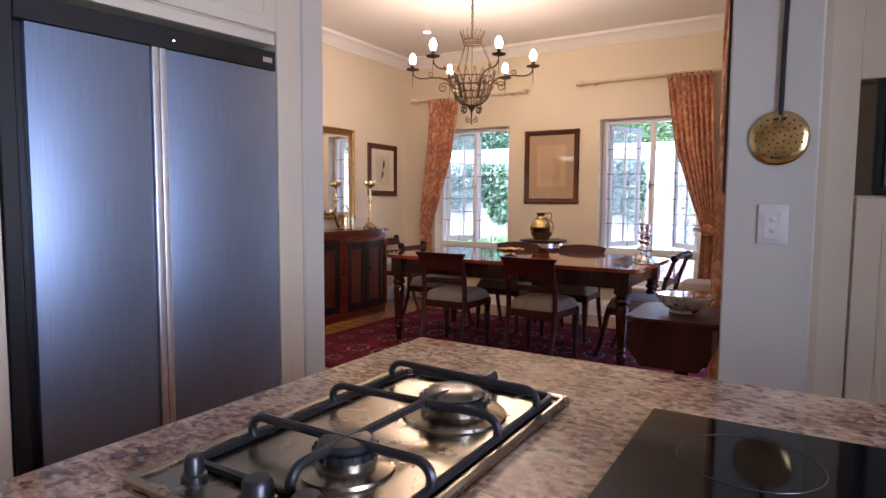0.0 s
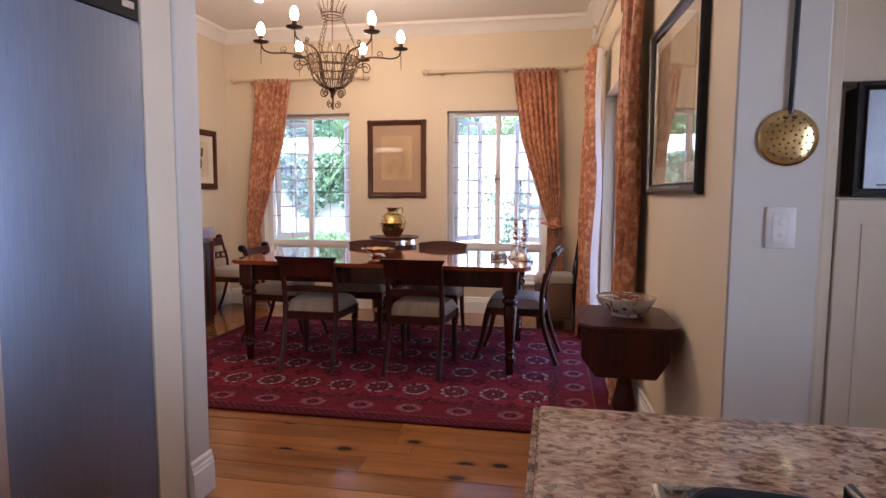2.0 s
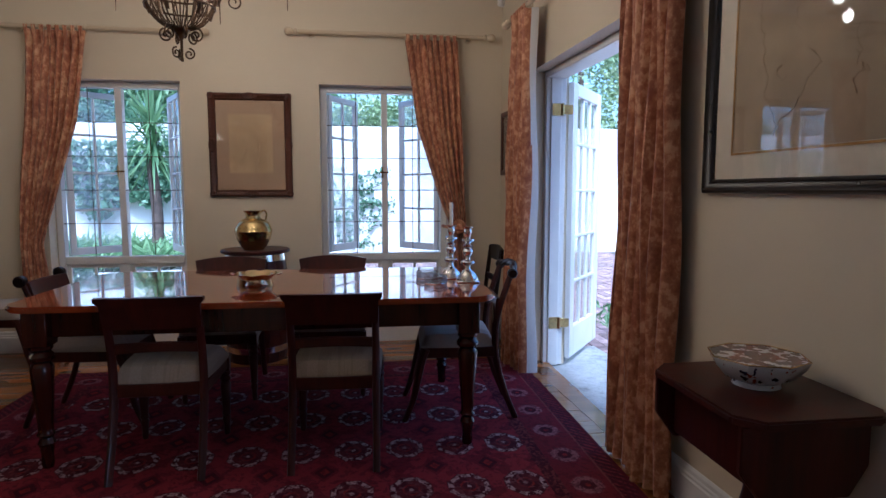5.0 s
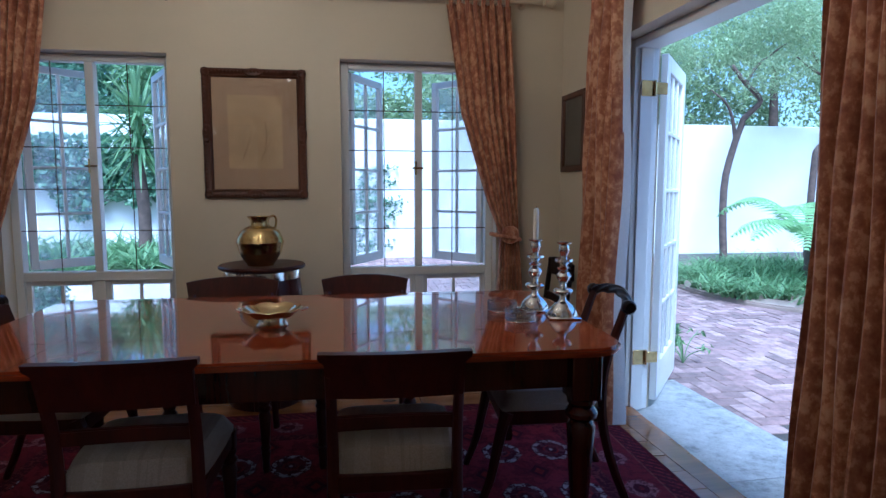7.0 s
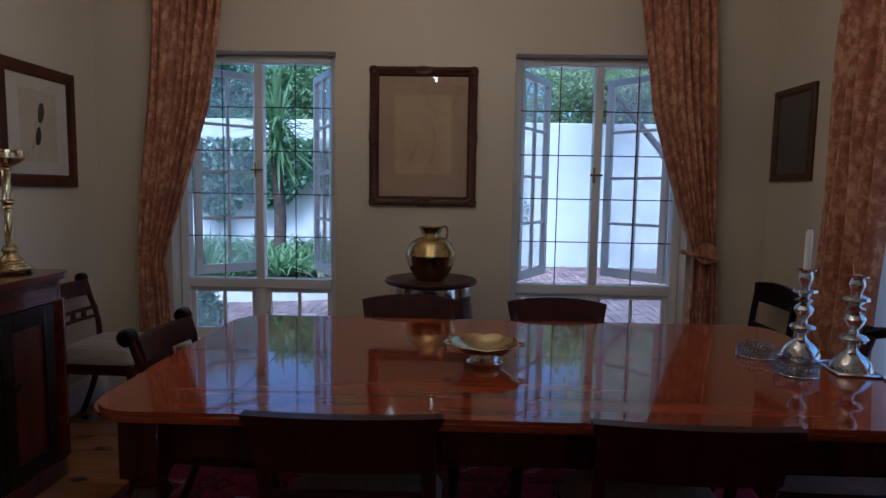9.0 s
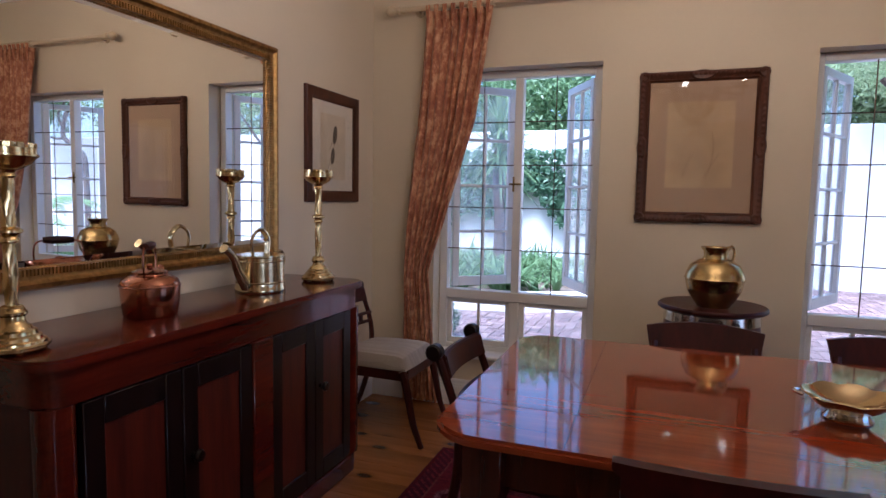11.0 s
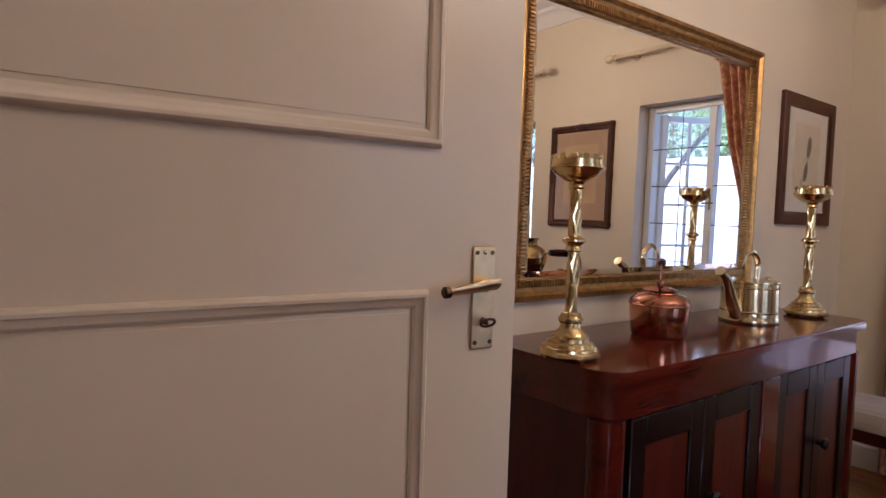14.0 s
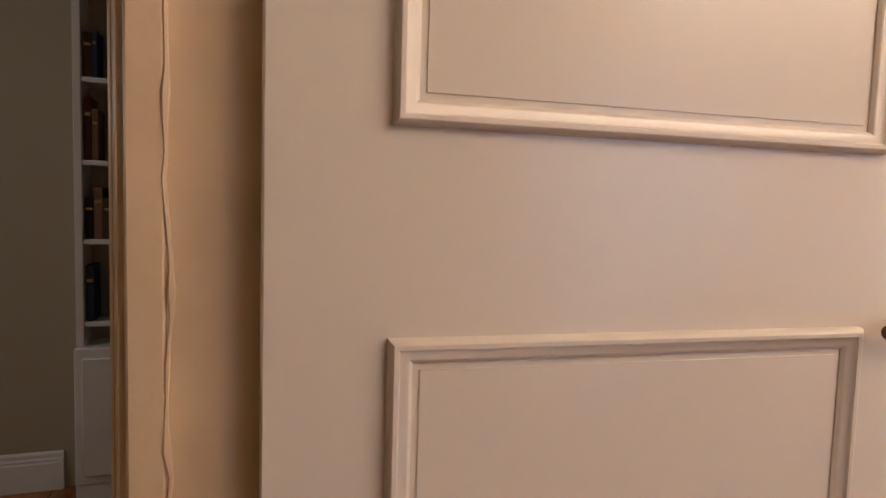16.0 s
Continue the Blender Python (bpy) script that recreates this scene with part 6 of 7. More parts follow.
for y, f in ((2.80, 180), (2.684, 0)):
    cs = mk()
    for x0, x1 in ((DOORX[0] - 0.075, DOORX[0] + 0.004), (DOORX[1] - 0.004, DOORX[1] + 0.075)):
        o = box(x0, x1, 0, 0.016, 0, 2.14, 0.004)
        add_box(o, x0 + 0.02, x1 - 0.02, 0.016, 0.023, 0, 2.12, 0.003)
        o.transform(pose(0, y, 0) if f == 180 else Matrix.Translation((0, y, 0)) @ Matrix.Diagonal((1, -1, 1, 1)))
        merge(cs, o)
    o = box(DOORX[0] - 0.075, DOORX[1] + 0.075, 0, 0.016, 2.06, 2.14, 0.004)
    o.transform(pose(0, y, 0) if f == 180 else Matrix.Translation((0, y, 0)) @ Matrix.Diagonal((1, -1, 1, 1)))
    merge(cs, o)
    part("architrave", cs, M_AGED, jm)

# ---- study beyond ----
bk = thing("bookcase", pose(-5.84, 2.14, 0), "white built-in bookcase with dark books", "bookcase")
part("side", box(0, 0.16, 0, 0.03, 0.66, 2.12, 0.003), M_WHITE, bk)
part("side", box(0, 0.16, 0.53, 0.56, 0.66, 2.12, 0.003), M_WHITE, bk)
part("back", box(0, 0.012, 0.03, 0.53, 0.66, 2.12), M_STUDY, bk)
part("top", box(0, 0.18, -0.02, 0.56, 2.12, 2.16, 0.004), M_WHITE, bk)
for z in (0.76, 1.10, 1.42, 1.75):
    part("shelf", box(0.012, 0.155, 0.03, 0.53, z - 0.02, z, 0.002), M_WHITE, bk)
part("cupboard", box(0, 0.20, 0.0, 0.56, 0.09, 0.66, 0.004), M_WHITE, bk)
part("cupboard_door", box(0.20, 0.216, 0.03, 0.53, 0.13, 0.62, 0.004), M_WHITE, bk)
part("plinth", box(0, 0.19, 0.0, 0.56, 0, 0.09, 0.003), M_WHITE, bk)
rbk = random.Random(12)
BOOKS = [plain("book_cloth_" + c, v, 0.7) for c, v in (("red", (0.10, 0.02, 0.015)), ("brown", (0.07, 0.035, 0.02)), ("blue", (0.02, 0.04, 0.10)), ("tan", (0.20, 0.11, 0.06)), ("black", (0.015, 0.013, 0.013)))]
for z in (0.76, 1.10, 1.42, 1.75):
    y = 0.035
    while y < 0.38:
        w, h = rbk.uniform(0.018, 0.045), rbk.uniform(0.16, 0.27)
        b = thing("book", pose(-5.84 + 0.02, 2.14 + y, z), "cloth-bound book standing on the shelf", "book", "books on the shelves")
        mt = rbk.choice(BOOKS)
        part("cover", box(0, 0.12, 0, w - 0.002, 0.0, h, 0.002), mt, b)
        part("spine_band", box(0.1195, 0.1212, 0.003, w - 0.005, h * 0.7, h * 0.76), M_BRASS_OLD, b)
        y += w
        if rbk.random() < 0.3:
            y += 0.08
setting("baseboard_study", profile_run(SKIRT, 3.4, pose(-5.849, -1.35, 0, 0, 0, 90)), M_WHITE, "white moulded skirting board", "skirting")

# ---- kitchen: fridge, cabinets ----
FM = pose(-1.865, 2.43, 0, 0, 0, -8)
fg = thing("fridge", FM, "double-door fridge with brushed grey steel doors", "fridge")
part("body", box(-0.62, -0.045, -1.06, -0.004, 0.02, 1.905, 0.004), M_BLACK, fg)
part("door", box(-0.043, 0.0, -0.537, -0.006, 0.09, 1.808, 0.004, None, 2), M_FRIDGE, fg, "brushed grey steel door")
part("door", box(-0.043, 0.0, -1.03, -0.602, 0.09, 1.808, 0.004, None, 2), M_FRIDGE, fg, "brushed grey steel door")
M_ALU = metal("satin_aluminium", (0.78, 0.78, 0.80), 0.46, 0.1, 20)
for y in (-0.598, -0.568):
    part("handle", box(-0.043, 0.012, y, y + 0.027, 0.09, 1.808, 0.004, None, 2), M_ALU, fg, "full-height satin aluminium handle")
part("grille", box(-0.043, -0.004, -1.06, -0.004, 1.812, 1.90, 0.004), M_BLACK, fg)
part("kick_plate", box(-0.043, -0.012, -1.06, -0.004, 0.0, 0.085, 0.003), M_BLACK, fg)
part("badge", box(-0.005, -0.002, -0.075, -0.025, 1.845, 1.868, 0.001), M_ALU, fg)
part("lamp_dot", lathe([(0.0, 0), (0.004, 0), (0.0, 0.003)], 8, pose(-0.0035, -0.50, 1.85, 0, 90)), glow("pilot_light", (1.0, 0.9, 0.7), 2.0), fg)
part("side_trim", box(-0.06, 0.004, -1.115, -1.062, 0.0, 1.93, 0.004), M_BLACK, fg)
fc = thing("fridge_cabinet", FM, "cream painted cabinet built round the fridge", "cabinet")
part("side_panel", box(-0.62, -0.004, 0.004, 0.070, 0.0, 2.69, 0.004), M_CREAM, fc)
part("filler_panel", box(-0.60, -0.012, 0.071, 0.150, 0.0, 2.69, 0.003), M_CREAM, fc)
part("rail", box(-0.62, -0.02, -1.40, 0.0035, 1.935, 1.985, 0.003), M_CREAM, fc)
part("carcass", box(-0.62, -0.022, -1.40, 0.0035, 1.986, 2.69, 0.002), M_CREAM, fc)
part("side_panel", box(-0.62, -0.004, -1.75, -1.12, 0.0, 1.934, 0.004), M_CREAM, fc)
for y0, y1 in ((-0.555, 0.001), (-1.115, -0.559)):
    dd = part("door", box(-0.021, -0.002, y0, y1, 1.992, 2.68, 0.003), M_CREAM, fc)
    part("panel", frame_ring(y1 - y0 - 0.10, 0.57, 0.02, [(0, 0), (0, 0.003), (0.5, 0.006), (1, 0.003), (1, 0)], pose(-0.002, (y0 + y1) / 2, 2.336, 0, 0, 90)), M_CREAM, dd)

ct = thing("worktop", pose(0, 0, 0), "polished pinkish granite worktop on kitchen cabinets", "worktop")
part("slab", prism([(-0.475, 0.61), (1.9, 0.61), (1.9, 1.565), (-0.475, 1.565)], 0.828, 0.865, None, 0.004), M_GRANITE, ct)
part("edge_strip", prism([(-0.485, 0.60), (-0.476, 0.60), (-0.476, 1.575), (-0.485, 1.575)], 0.822, 0.861, None, 0.004), M_GRANITE, ct)
part("edge_strip", box(-0.476, 1.9, 1.566, 1.575, 0.822, 0.861, 0.004), M_GRANITE, ct)
part("edge_strip", box(-0.476, 1.9, 0.60, 0.609, 0.822, 0.861, 0.004), M_GRANITE, ct)
for i in range(4):
    x0 = -0.455 + i * 0.585
    ku = thing("kitchen_unit", pose(x0, 0, 0), "cream painted kitchen base unit under granite", "cabinet", "kitchen base units")
    part("carcass", box(0, 0.583, 0.66, 1.545, 0.09, 0.828, 0.002), M_CREAM, ku)
    part("plinth", box(0, 0.583, 0.70, 1.50, 0, 0.089, 0.002), M_CREAM, ku)
    dd = part("door", box(0.004, 0.579, 0.638, 0.659, 0.10, 0.82, 0.003), M_CREAM, ku)
    part("knob", lathe([(0.006, 0), (0.005, 0.012), (0.012, 0.02), (0.010, 0.026), (0.0, 0.028)], 12, pose(0.06, 0.638, 0.74, 90)), M_BRASS_OLD, dd)

hb = thing("gas_hob", pose(-0.165, 1.004, 0.865), "two-burner steel gas hob with black pan supports", "hob")
plate = prism(rounded(0.168, 0.274, 0.02, 5), 0.0, 0.010, None, 0.004)
part("plate", plate, M_STEEL, hb)
part("rim", frame_ring(0.336, 0.548, 0.014, [(0, 0), (0, 0.012), (0.3, 0.016), (0.8, 0.014), (1, 0.009), (1, 0)], pose(0, 0, 0, -90)), M_STEEL, hb)
for (x, y, r, capm) in ((0.042, 0.115, 0.046, metal("dark_burner_steel", (0.26, 0.25, 0.23), 0.22, 0.3, 30)), (0.026, -0.115, 0.034, M_BLACK)):
    bn = part("burner", lathe([(0.0, 0.009), (r * 1.75, 0.009), (r * 1.7, 0.014), (r * 1.25, 0.019), (r * 1.1, 0.02), (r * 1.1, 0.030), (0.0, 0.030)], 28, pose(x, y, 0)), M_STEEL, hb)
    crown = lathe([(0.0, 0.030), (r * 1.12, 0.030), (r * 1.12, 0.038), (r * 0.9, 0.040), (0.0, 0.040)], 28, pose(x, y, 0))
    for i in range(20):
        a = 2 * math.pi * i / 20
        add_box(crown, -0.002, 0.002, -0.002, 0.002, 0.030, 0.039, 0, pose(x + r * 1.13 * math.cos(a), y + r * 1.13 * math.sin(a), 0, 0, 0, math.degrees(a)))
    part("flame_ring", crown, M_BLACK, bn)
    part("cap", lathe([(0.0, 0.040), (r, 0.040), (r * 1.02, 0.043), (r * 0.9, 0.048), (r * 0.4, 0.050), (0.0, 0.050)], 28, pose(x, y, 0)), capm, bn)
    part("spark_plug", tube([(x - r * 1.25, y, 0.012), (x - r * 1.25, y, 0.036)], 0.003, 6), M_PLASTIC, bn)
sup = tube([(-0.125, -0.205, 0.016), (-0.135, -0.195, 0.016), (-0.135, 0.245, 0.016), (-0.125, 0.255, 0.016), (0.135, 0.255, 0.016), (0.145, 0.245, 0.016), (0.145, -0.195, 0.016), (0.135, -0.205, 0.016)], 0.0055, 8, True)
part("pan_support", sup, M_BLACK, hb)
XL, XR = -0.135, 0.145
for y, y2 in ((-0.115, -0.115), (0.045, 0.05), (0.20, 0.185)):
    part("support_bar", tube(curve_pts([(XL, y, 0.016), (XL, y, 0.032), (XL + 0.014, y, 0.044), (XL + 0.05, y, 0.045), (0.0, (y + y2) / 2, 0.045), (XR - 0.05, y2, 0.045), (XR - 0.014, y2, 0.044), (XR, y2, 0.032), (XR, y2, 0.016)], 36), 0.006, 8), M_BLACK, hb)
part("support_bar", tube([(0.026, -0.15, 0.045), (0.030, 0.06, 0.045), (0.040, 0.10, 0.045)], 0.006, 8), M_BLACK, hb)
part("support_finger", tube(curve_pts([(0.026, -0.205, 0.016), (0.026, -0.205, 0.032), (0.026, -0.192, 0.044), (0.026, -0.15, 0.045)], 12), 0.006, 8), M_BLACK, hb)
part("support_finger", tube(curve_pts([(0.04, 0.255, 0.016), (0.04, 0.255, 0.036), (0.04, 0.245, 0.036), (0.04, 0.222, 0.036)], 12), 0.006, 8), M_BLACK, hb)
for x, s in ((-0.105, 0.7), (0.0, 1.1), (0.07, 1.1)):
    part("knob", lathe([(0.0, 0.010), (0.021 * s, 0.010), (0.021 * s, 0.016), (0.016 * s, 0.018), (0.015 * s, 0.034), (0.012 * s, 0.038), (0.0, 0.039)], 18, pose(x, -0.227, 0)), M_BLACK, hb)

ck = thing("ceramic_cooktop", pose(0.41, 1.06, 0.865), "black glass ceramic cooktop set in granite", "cooktop")
part("glass", box(-0.285, 0.285, -0.262, 0.262, 0, 0.006, 0.002), M_BLACKGLASS, ck)
for x, y, r in ((-0.14, 0.12, 0.085), (0.14, 0.12, 0.07), (-0.14, -0.11, 0.07), (0.14, -0.11, 0.085)):
    part("zone_ring", tube([(x + r * math.cos(a), y + r * math.sin(a), 0.0058) for a in [2 * math.pi * i / 40 for i in range(40)]], 0.0012, 4, True), plain("zone_grey", (0.02, 0.02, 0.02), 0.3), ck)

# ---- kitchen pier: switch, brass skimmer ----
sw = thing("light_switch", pose(0.232, 2.555, 1.13), "white plastic two-button light switch", "switch")
part("plate", box(-0.043, 0.043, -0.010, 0, -0.064, 0.064, 0.004, None, 2), M_PLASTIC, sw)
part("rocker", box(-0.026, 0.026, -0.013, -0.0095, -0.046, 0.046, 0.002), M_PLASTIC, sw)
for z in (-0.018, 0.018):
    part("button", lathe([(0.010, 0), (0.010, 0.003), (0.007, 0.005), (0.0, 0.0055)], 18, pose(0, -0.0125, z, 90)), M_PLASTIC, sw)
ld = thing("brass_skimmer", pose(0.238, 2.555, 1.405), "pierced brass skimmer hanging by a black handle", "skimmer")
bowl = lathe([(0.0, 0.014), (0.03, 0.0135), (0.06, 0.011), (0.080, 0.006), (0.086, 0.001), (0.0855, -0.001), (0.06, 0.008), (0.0, 0.011)], 40, pose(0, -0.008, 0, 90))
part("bowl", bowl, M_BRASS, ld)
holes = mk()
for ri, nn in ((0.018, 6), (0.034, 10), (0.050, 14), (0.066, 16)):
    for i in range(nn):
        a = 2 * math.pi * i / nn + ri * 20
        dep = 0.0142 - 0.0008 * (ri / 0.03) ** 2
        add_lathe(holes, [(0.0, -0.0016), (0.0034, -0.0016), (0.0034, 0.0004), (0.0, 0.0006)], 7, pose(ri * math.cos(a), -0.008 - dep, ri * math.sin(a), 90))
part("piercing", holes, M_INK, ld)
part("handle", tube(curve_pts([(0.0, -0.012, 0.072), (0.002, -0.014, 0.11), (0.004, -0.014, 0.35), (0.010, -0.012, 0.62)], 16), [0.006] * 17, 8, False, 1.6), M_BLACK, ld, "flat black iron handle")
part("hook", tube([(0.010 + 0.016 * math.sin(a), -0.012, 0.635 - 0.016 * math.cos(a)) for a in [2 * math.pi * i / 16 for i in range(14)]], 0.004, 8), M_BLACK, ld)
for x in (-0.012, 0.012):
    part("rivet", lathe([(0.009, 0), (0.009, 0.002), (0.005, 0.006), (0.0, 0.0065)], 14, pose(x, -0.021, 0.064, 90)), M_BRASS, ld)

# ---- tall cabinet with microwave ----
tc = thing("tall_cabinet", pose(0.455, 2.72, 0), "cream painted tall kitchen cabinet", "cabinet")
part("filler", box(-0.105, -0.001, 0.006, 0.10, 0, 2.69, 0.002), M_CREAM, tc)
part("carcass", box(0, 0.62, 0.02, 0.14, 0.0, 1.225, 0.002), M_CREAM, tc)
part("carcass", box(0, 0.62, 0.02, 0.14, 1.60, 2.69, 0.002), M_CREAM, tc)
part("carcass", box(0, 0.62, 0.125, 0.14, 1.226, 1.599), M_CREAM, tc)
for z0, z1 in ((0.10, 1.218), (1.875, 2.68)):
    d = part("door", box(0.006, 0.614, 0.0, 0.019, z0, z1, 0.003), M_CREAM, tc)
    part("panel", frame_ring(0.46, z1 - z0 - 0.16, 0.022, [(0, 0), (0, 0.003), (0.5, 0.006), (1, 0.003), (1, 0)], pose(0.31, 0, (z0 + z1) / 2)), M_CREAM, d)
mw = thing("microwave", pose(0.50, 2.715, 1.229), "built-in microwave with black frame and silver door", "microwave")
part("body", box(0.01, 0.51, 0.02, 0.12, 0.0, 0.355, 0.003), M_BLACK, mw)
part("frame", frame_ring(0.52, 0.365, 0.022, [(0, 0), (0, 0.018), (0.5, 0.020), (1, 0.012), (1, 0)], pose(0.26, 0.02, 0.183)), M_BLACK, mw)
part("door", box(0.03, 0.49, 0.006, 0.019, 0.022, 0.342, 0.003), metal("grey_blue_steel", (0.30, 0.33, 0.38), 0.35, 0.1, 20), mw, "silver door")
part("door_glass", prism([(0.10, 0.055), (0.42, 0.055), (0.42, 0.29), (0.10, 0.29)], 0, 0.003, pose(0, 0.006, 0, 90), 0.001), M_BLACKGLASS, mw)
part("lettering_bar", box(0.07, 0.115, 0.0045, 0.006, 0.034, 0.039), M_BLACK, mw)

# ---- garden ----
rg = random.Random(21)
ng = np.random.RandomState(5)
setting("ground", box(-300, 300, -300, 300, -0.45, -0.20), M_SOIL, "bare garden soil reaching beyond the walls", "ground")


def leaf_mesh(name, pos, size, seed, aspect=0.45, droop=0.0):
    """Many small pointed leaves at the given places, in one mesh."""
    r = np.random.RandomState(seed)
    n = len(pos)
    d = r.normal(size=(n, 3))
    d[:, 2] -= droop
    d /= np.linalg.norm(d, axis=1)[:, None]
    s = np.cross(d, r.normal(size=(n, 3)))
    s /= np.linalg.norm(s, axis=1)[:, None]
    ln = size * r.uniform(0.6, 1.3, n)[:, None]
    up = np.cross(d, s) * ln * 0.12
    v = np.stack([pos - d * ln / 2, pos + s * ln * aspect / 2 + up, pos + d * ln / 2, pos - s * ln * aspect / 2 + up], 1).reshape(-1, 3)
    f = np.arange(n * 4).reshape(-1, 4)
    me = bpy.data.meshes.new(name)
    me.from_pydata(v.tolist(), [], f.tolist())
    me.update()
    return me


def crown_points(blobs, n, seed, hollow=0.45):
    r = np.random.RandomState(seed)
    out = []
    w = np.array([b[3] * b[4] * b[5] for b in blobs]) ** 0.67
    for b, k in zip(blobs, (w / w.sum() * n).astype(int)):
        p = r.normal(size=(k, 3))
        p /= np.linalg.norm(p, axis=1)[:, None]
        p *= (hollow + (1 - hollow) * r.uniform(0, 1, k) ** 0.6)[:, None] * r.uniform(0.8, 1.15, k)[:, None]
        out.append(p * np.array(b[3:6]) + np.array(b[:3]))
    return np.concatenate(out)


def leafy(name, pos, size, material, parent, seed, **kw):
    me = leaf_mesh(name, pos, size, seed, **kw)
    me.materials.append(material)
    ob = new(name, me)
    if parent is not None:
        ob.parent = parent
    return ob


def blobs_round(cx, cy, cz, rx, ry, rz, n, seed):
    r = random.Random(seed)
    out = []
    for _ in range(n):
        a, b, q = r.uniform(0, 6.28), r.uniform(-0.7, 1.0), r.uniform(0.35, 0.85)
        k = r.uniform(0.22, 0.42)
        out.append((cx + rx * q * math.cos(a), cy + ry * q * math.sin(a), cz + rz * b * 0.7, rx * k, ry * k, rz * k))
    return out


# garden wall
setting("garden_wall", box(-14, 16, 14.6, 14.85, -0.3, 2.60, 0.02), M_GWALL, "white plastered garden boundary wall", "wall", True)
setting("garden_wall_east", box(13.0, 13.25, -8, 14.6, -0.3, 2.60, 0.02), M_GWALL, "white plastered garden boundary wall", "wall", True)
setting("garden_wall_west", box(-12.25, -12.0, -8, 14.6, -0.3, 2.60, 0.02), M_GWALL, "white plastered garden boundary wall", "wall", True)

# steps outside the door
for i, (a, b, u0, u1, z) in enumerate(((0.105, 0.72, 1.2, 2.4, -0.028), (0.105, 0.72, 2.405, 3.75, -0.030), (0.725, 1.36, 0.9, 2.85, -0.085))):
    solid("stone_slab", box(a, b, u0, u1, z - 0.09 if i < 2 else -0.2, z, 0.012, EW, 2), M_STONE, "worn grey marble step slab outside the door", "slab", "step slabs")


def tree(name, m, trunk_ctrl, limbs, blobs, n, size, leafm, label, seed, group):
    ob = thing(name, m, label, "tree", group)
    tp = curve_pts(trunk_ctrl, 26)
    part("trunk", tube(tp, [0.075 - 0.035 * i / 26 for i in range(27)], 10), M_BARK, ob)
    for lb in limbs:
        part("limb", tube(curve_pts(lb, 14), [0.04 - 0.026 * i / 14 for i in range(15)], 8), M_BARK, ob)
    leafy("crown", crown_points(blobs, n, seed, 0.1), size, leafm, ob, seed, aspect=0.18, droop=0.5)
    return ob


FEATH = "feathery garden trees"
tree("garden_tree", pose(5.75, 13.5, -0.14), [(0, 0, 0), (-0.06, 0, 0.8), (-0.05, 0, 1.6), (0.14, 0, 2.35), (0.24, 0, 2.62), (0.28, 0, 2.75), (0.60, 0, 3.05), (0.57, 0.05, 3.22), (0.34, 0.1, 3.45), (0.1, 0.2, 3.8)],
     [[(0.12, 0, 2.35), (0.04, 0, 2.75), (-0.12, 0, 3.05), (-0.38, 0.1, 3.3)], [(0.34, 0.1, 3.4), (0.6, 0.1, 3.8), (1.1, 0, 4.2)]],
     blobs_round(0.2, 0.2, 4.1, 2.3, 1.6, 1.2, 26, 1), 16000, 0.10, M_LEAF_LT, "slender garden tree with bent trunk and feathery leaves", 31, FEATH)
tree("garden_tree", pose(7.75, 13.7, -0.14), [(0, 0, 0), (0.0, 0, 0.9), (0.04, 0, 1.9), (0.10, 0, 2.2), (0.45, 0, 2.45), (0.78, 0, 2.66), (0.74, 0, 3.05), (0.62, 0.05, 3.4), (0.25, 0.1, 3.8), (-0.1, 0.1, 4.1)],
     [[(0.76, 0, 2.66), (1.0, 0, 2.62), (1.5, 0, 2.75), (2.0, 0, 3.1)], [(0.76, 0, 2.85), (0.95, 0, 3.2), (0.72, 0, 3.55), (1.2, 0, 3.75)], [(0.4, 0, 3.65), (0.0, 0, 3.7), (-0.5, 0, 4.0)]],
     blobs_round(0.6, 0.2, 4.4, 2.4, 1.6, 1.2, 26, 2), 16000, 0.10, M_LEAF_LT, "slender garden tree with kinked trunk and feathery leaves", 32, FEATH)
tree("garden_tree", pose(1.6, 12.9, -0.14), [(0, 0, 0), (0.1, 0, 1.0), (-0.1, 0, 1.9), (-0.6, -0.1, 2.5), (-1.2, -0.2, 3.1)],
     [[(-0.1, 0, 1.9), (0.5, 0, 2.6), (1.0, 0, 3.2)]], blobs_round(-0.4, 0, 3.9, 2.2, 1.4, 1.1, 20, 3), 11000, 0.10, M_LEAF_LT, "leaning garden tree with feathery leaves", 33, FEATH)
for i, (x, y, z, rx, rz, mt) in enumerate(((-9, 17.5, 3.6, 3.2, 1.8, M_LEAF_DK), (-4.5, 17.5, 3.4, 2.8, 1.4, M_LEAF_MD), (0.5, 18, 3.6, 3.0, 1.6, M_LEAF_LT), (5, 18.5, 4.8, 3.4, 3.0, M_LEAF_LT), (10, 18, 4.8, 3.6, 3.0, M_LEAF_LT), (14.5, 17, 4.6, 3.2, 2.8, M_LEAF_MD))):
    bt = thing("background_tree", pose(x, y, -0.2), "broad green tree behind the garden wall", "tree", "trees behind the wall")
    part("trunk", tube([(0, 0, 0), (0.1, 0, 2.0), (0, 0, z)], [0.2, 0.16, 0.08], 10), M_BARK, bt)
    leafy("crown", crown_points(blobs_round(0, 0, z, rx, 1.8, rz, 26, 40 + i), 12000, 50 + i, 0.3), 0.17, mt, bt, 60 + i, aspect=0.45)

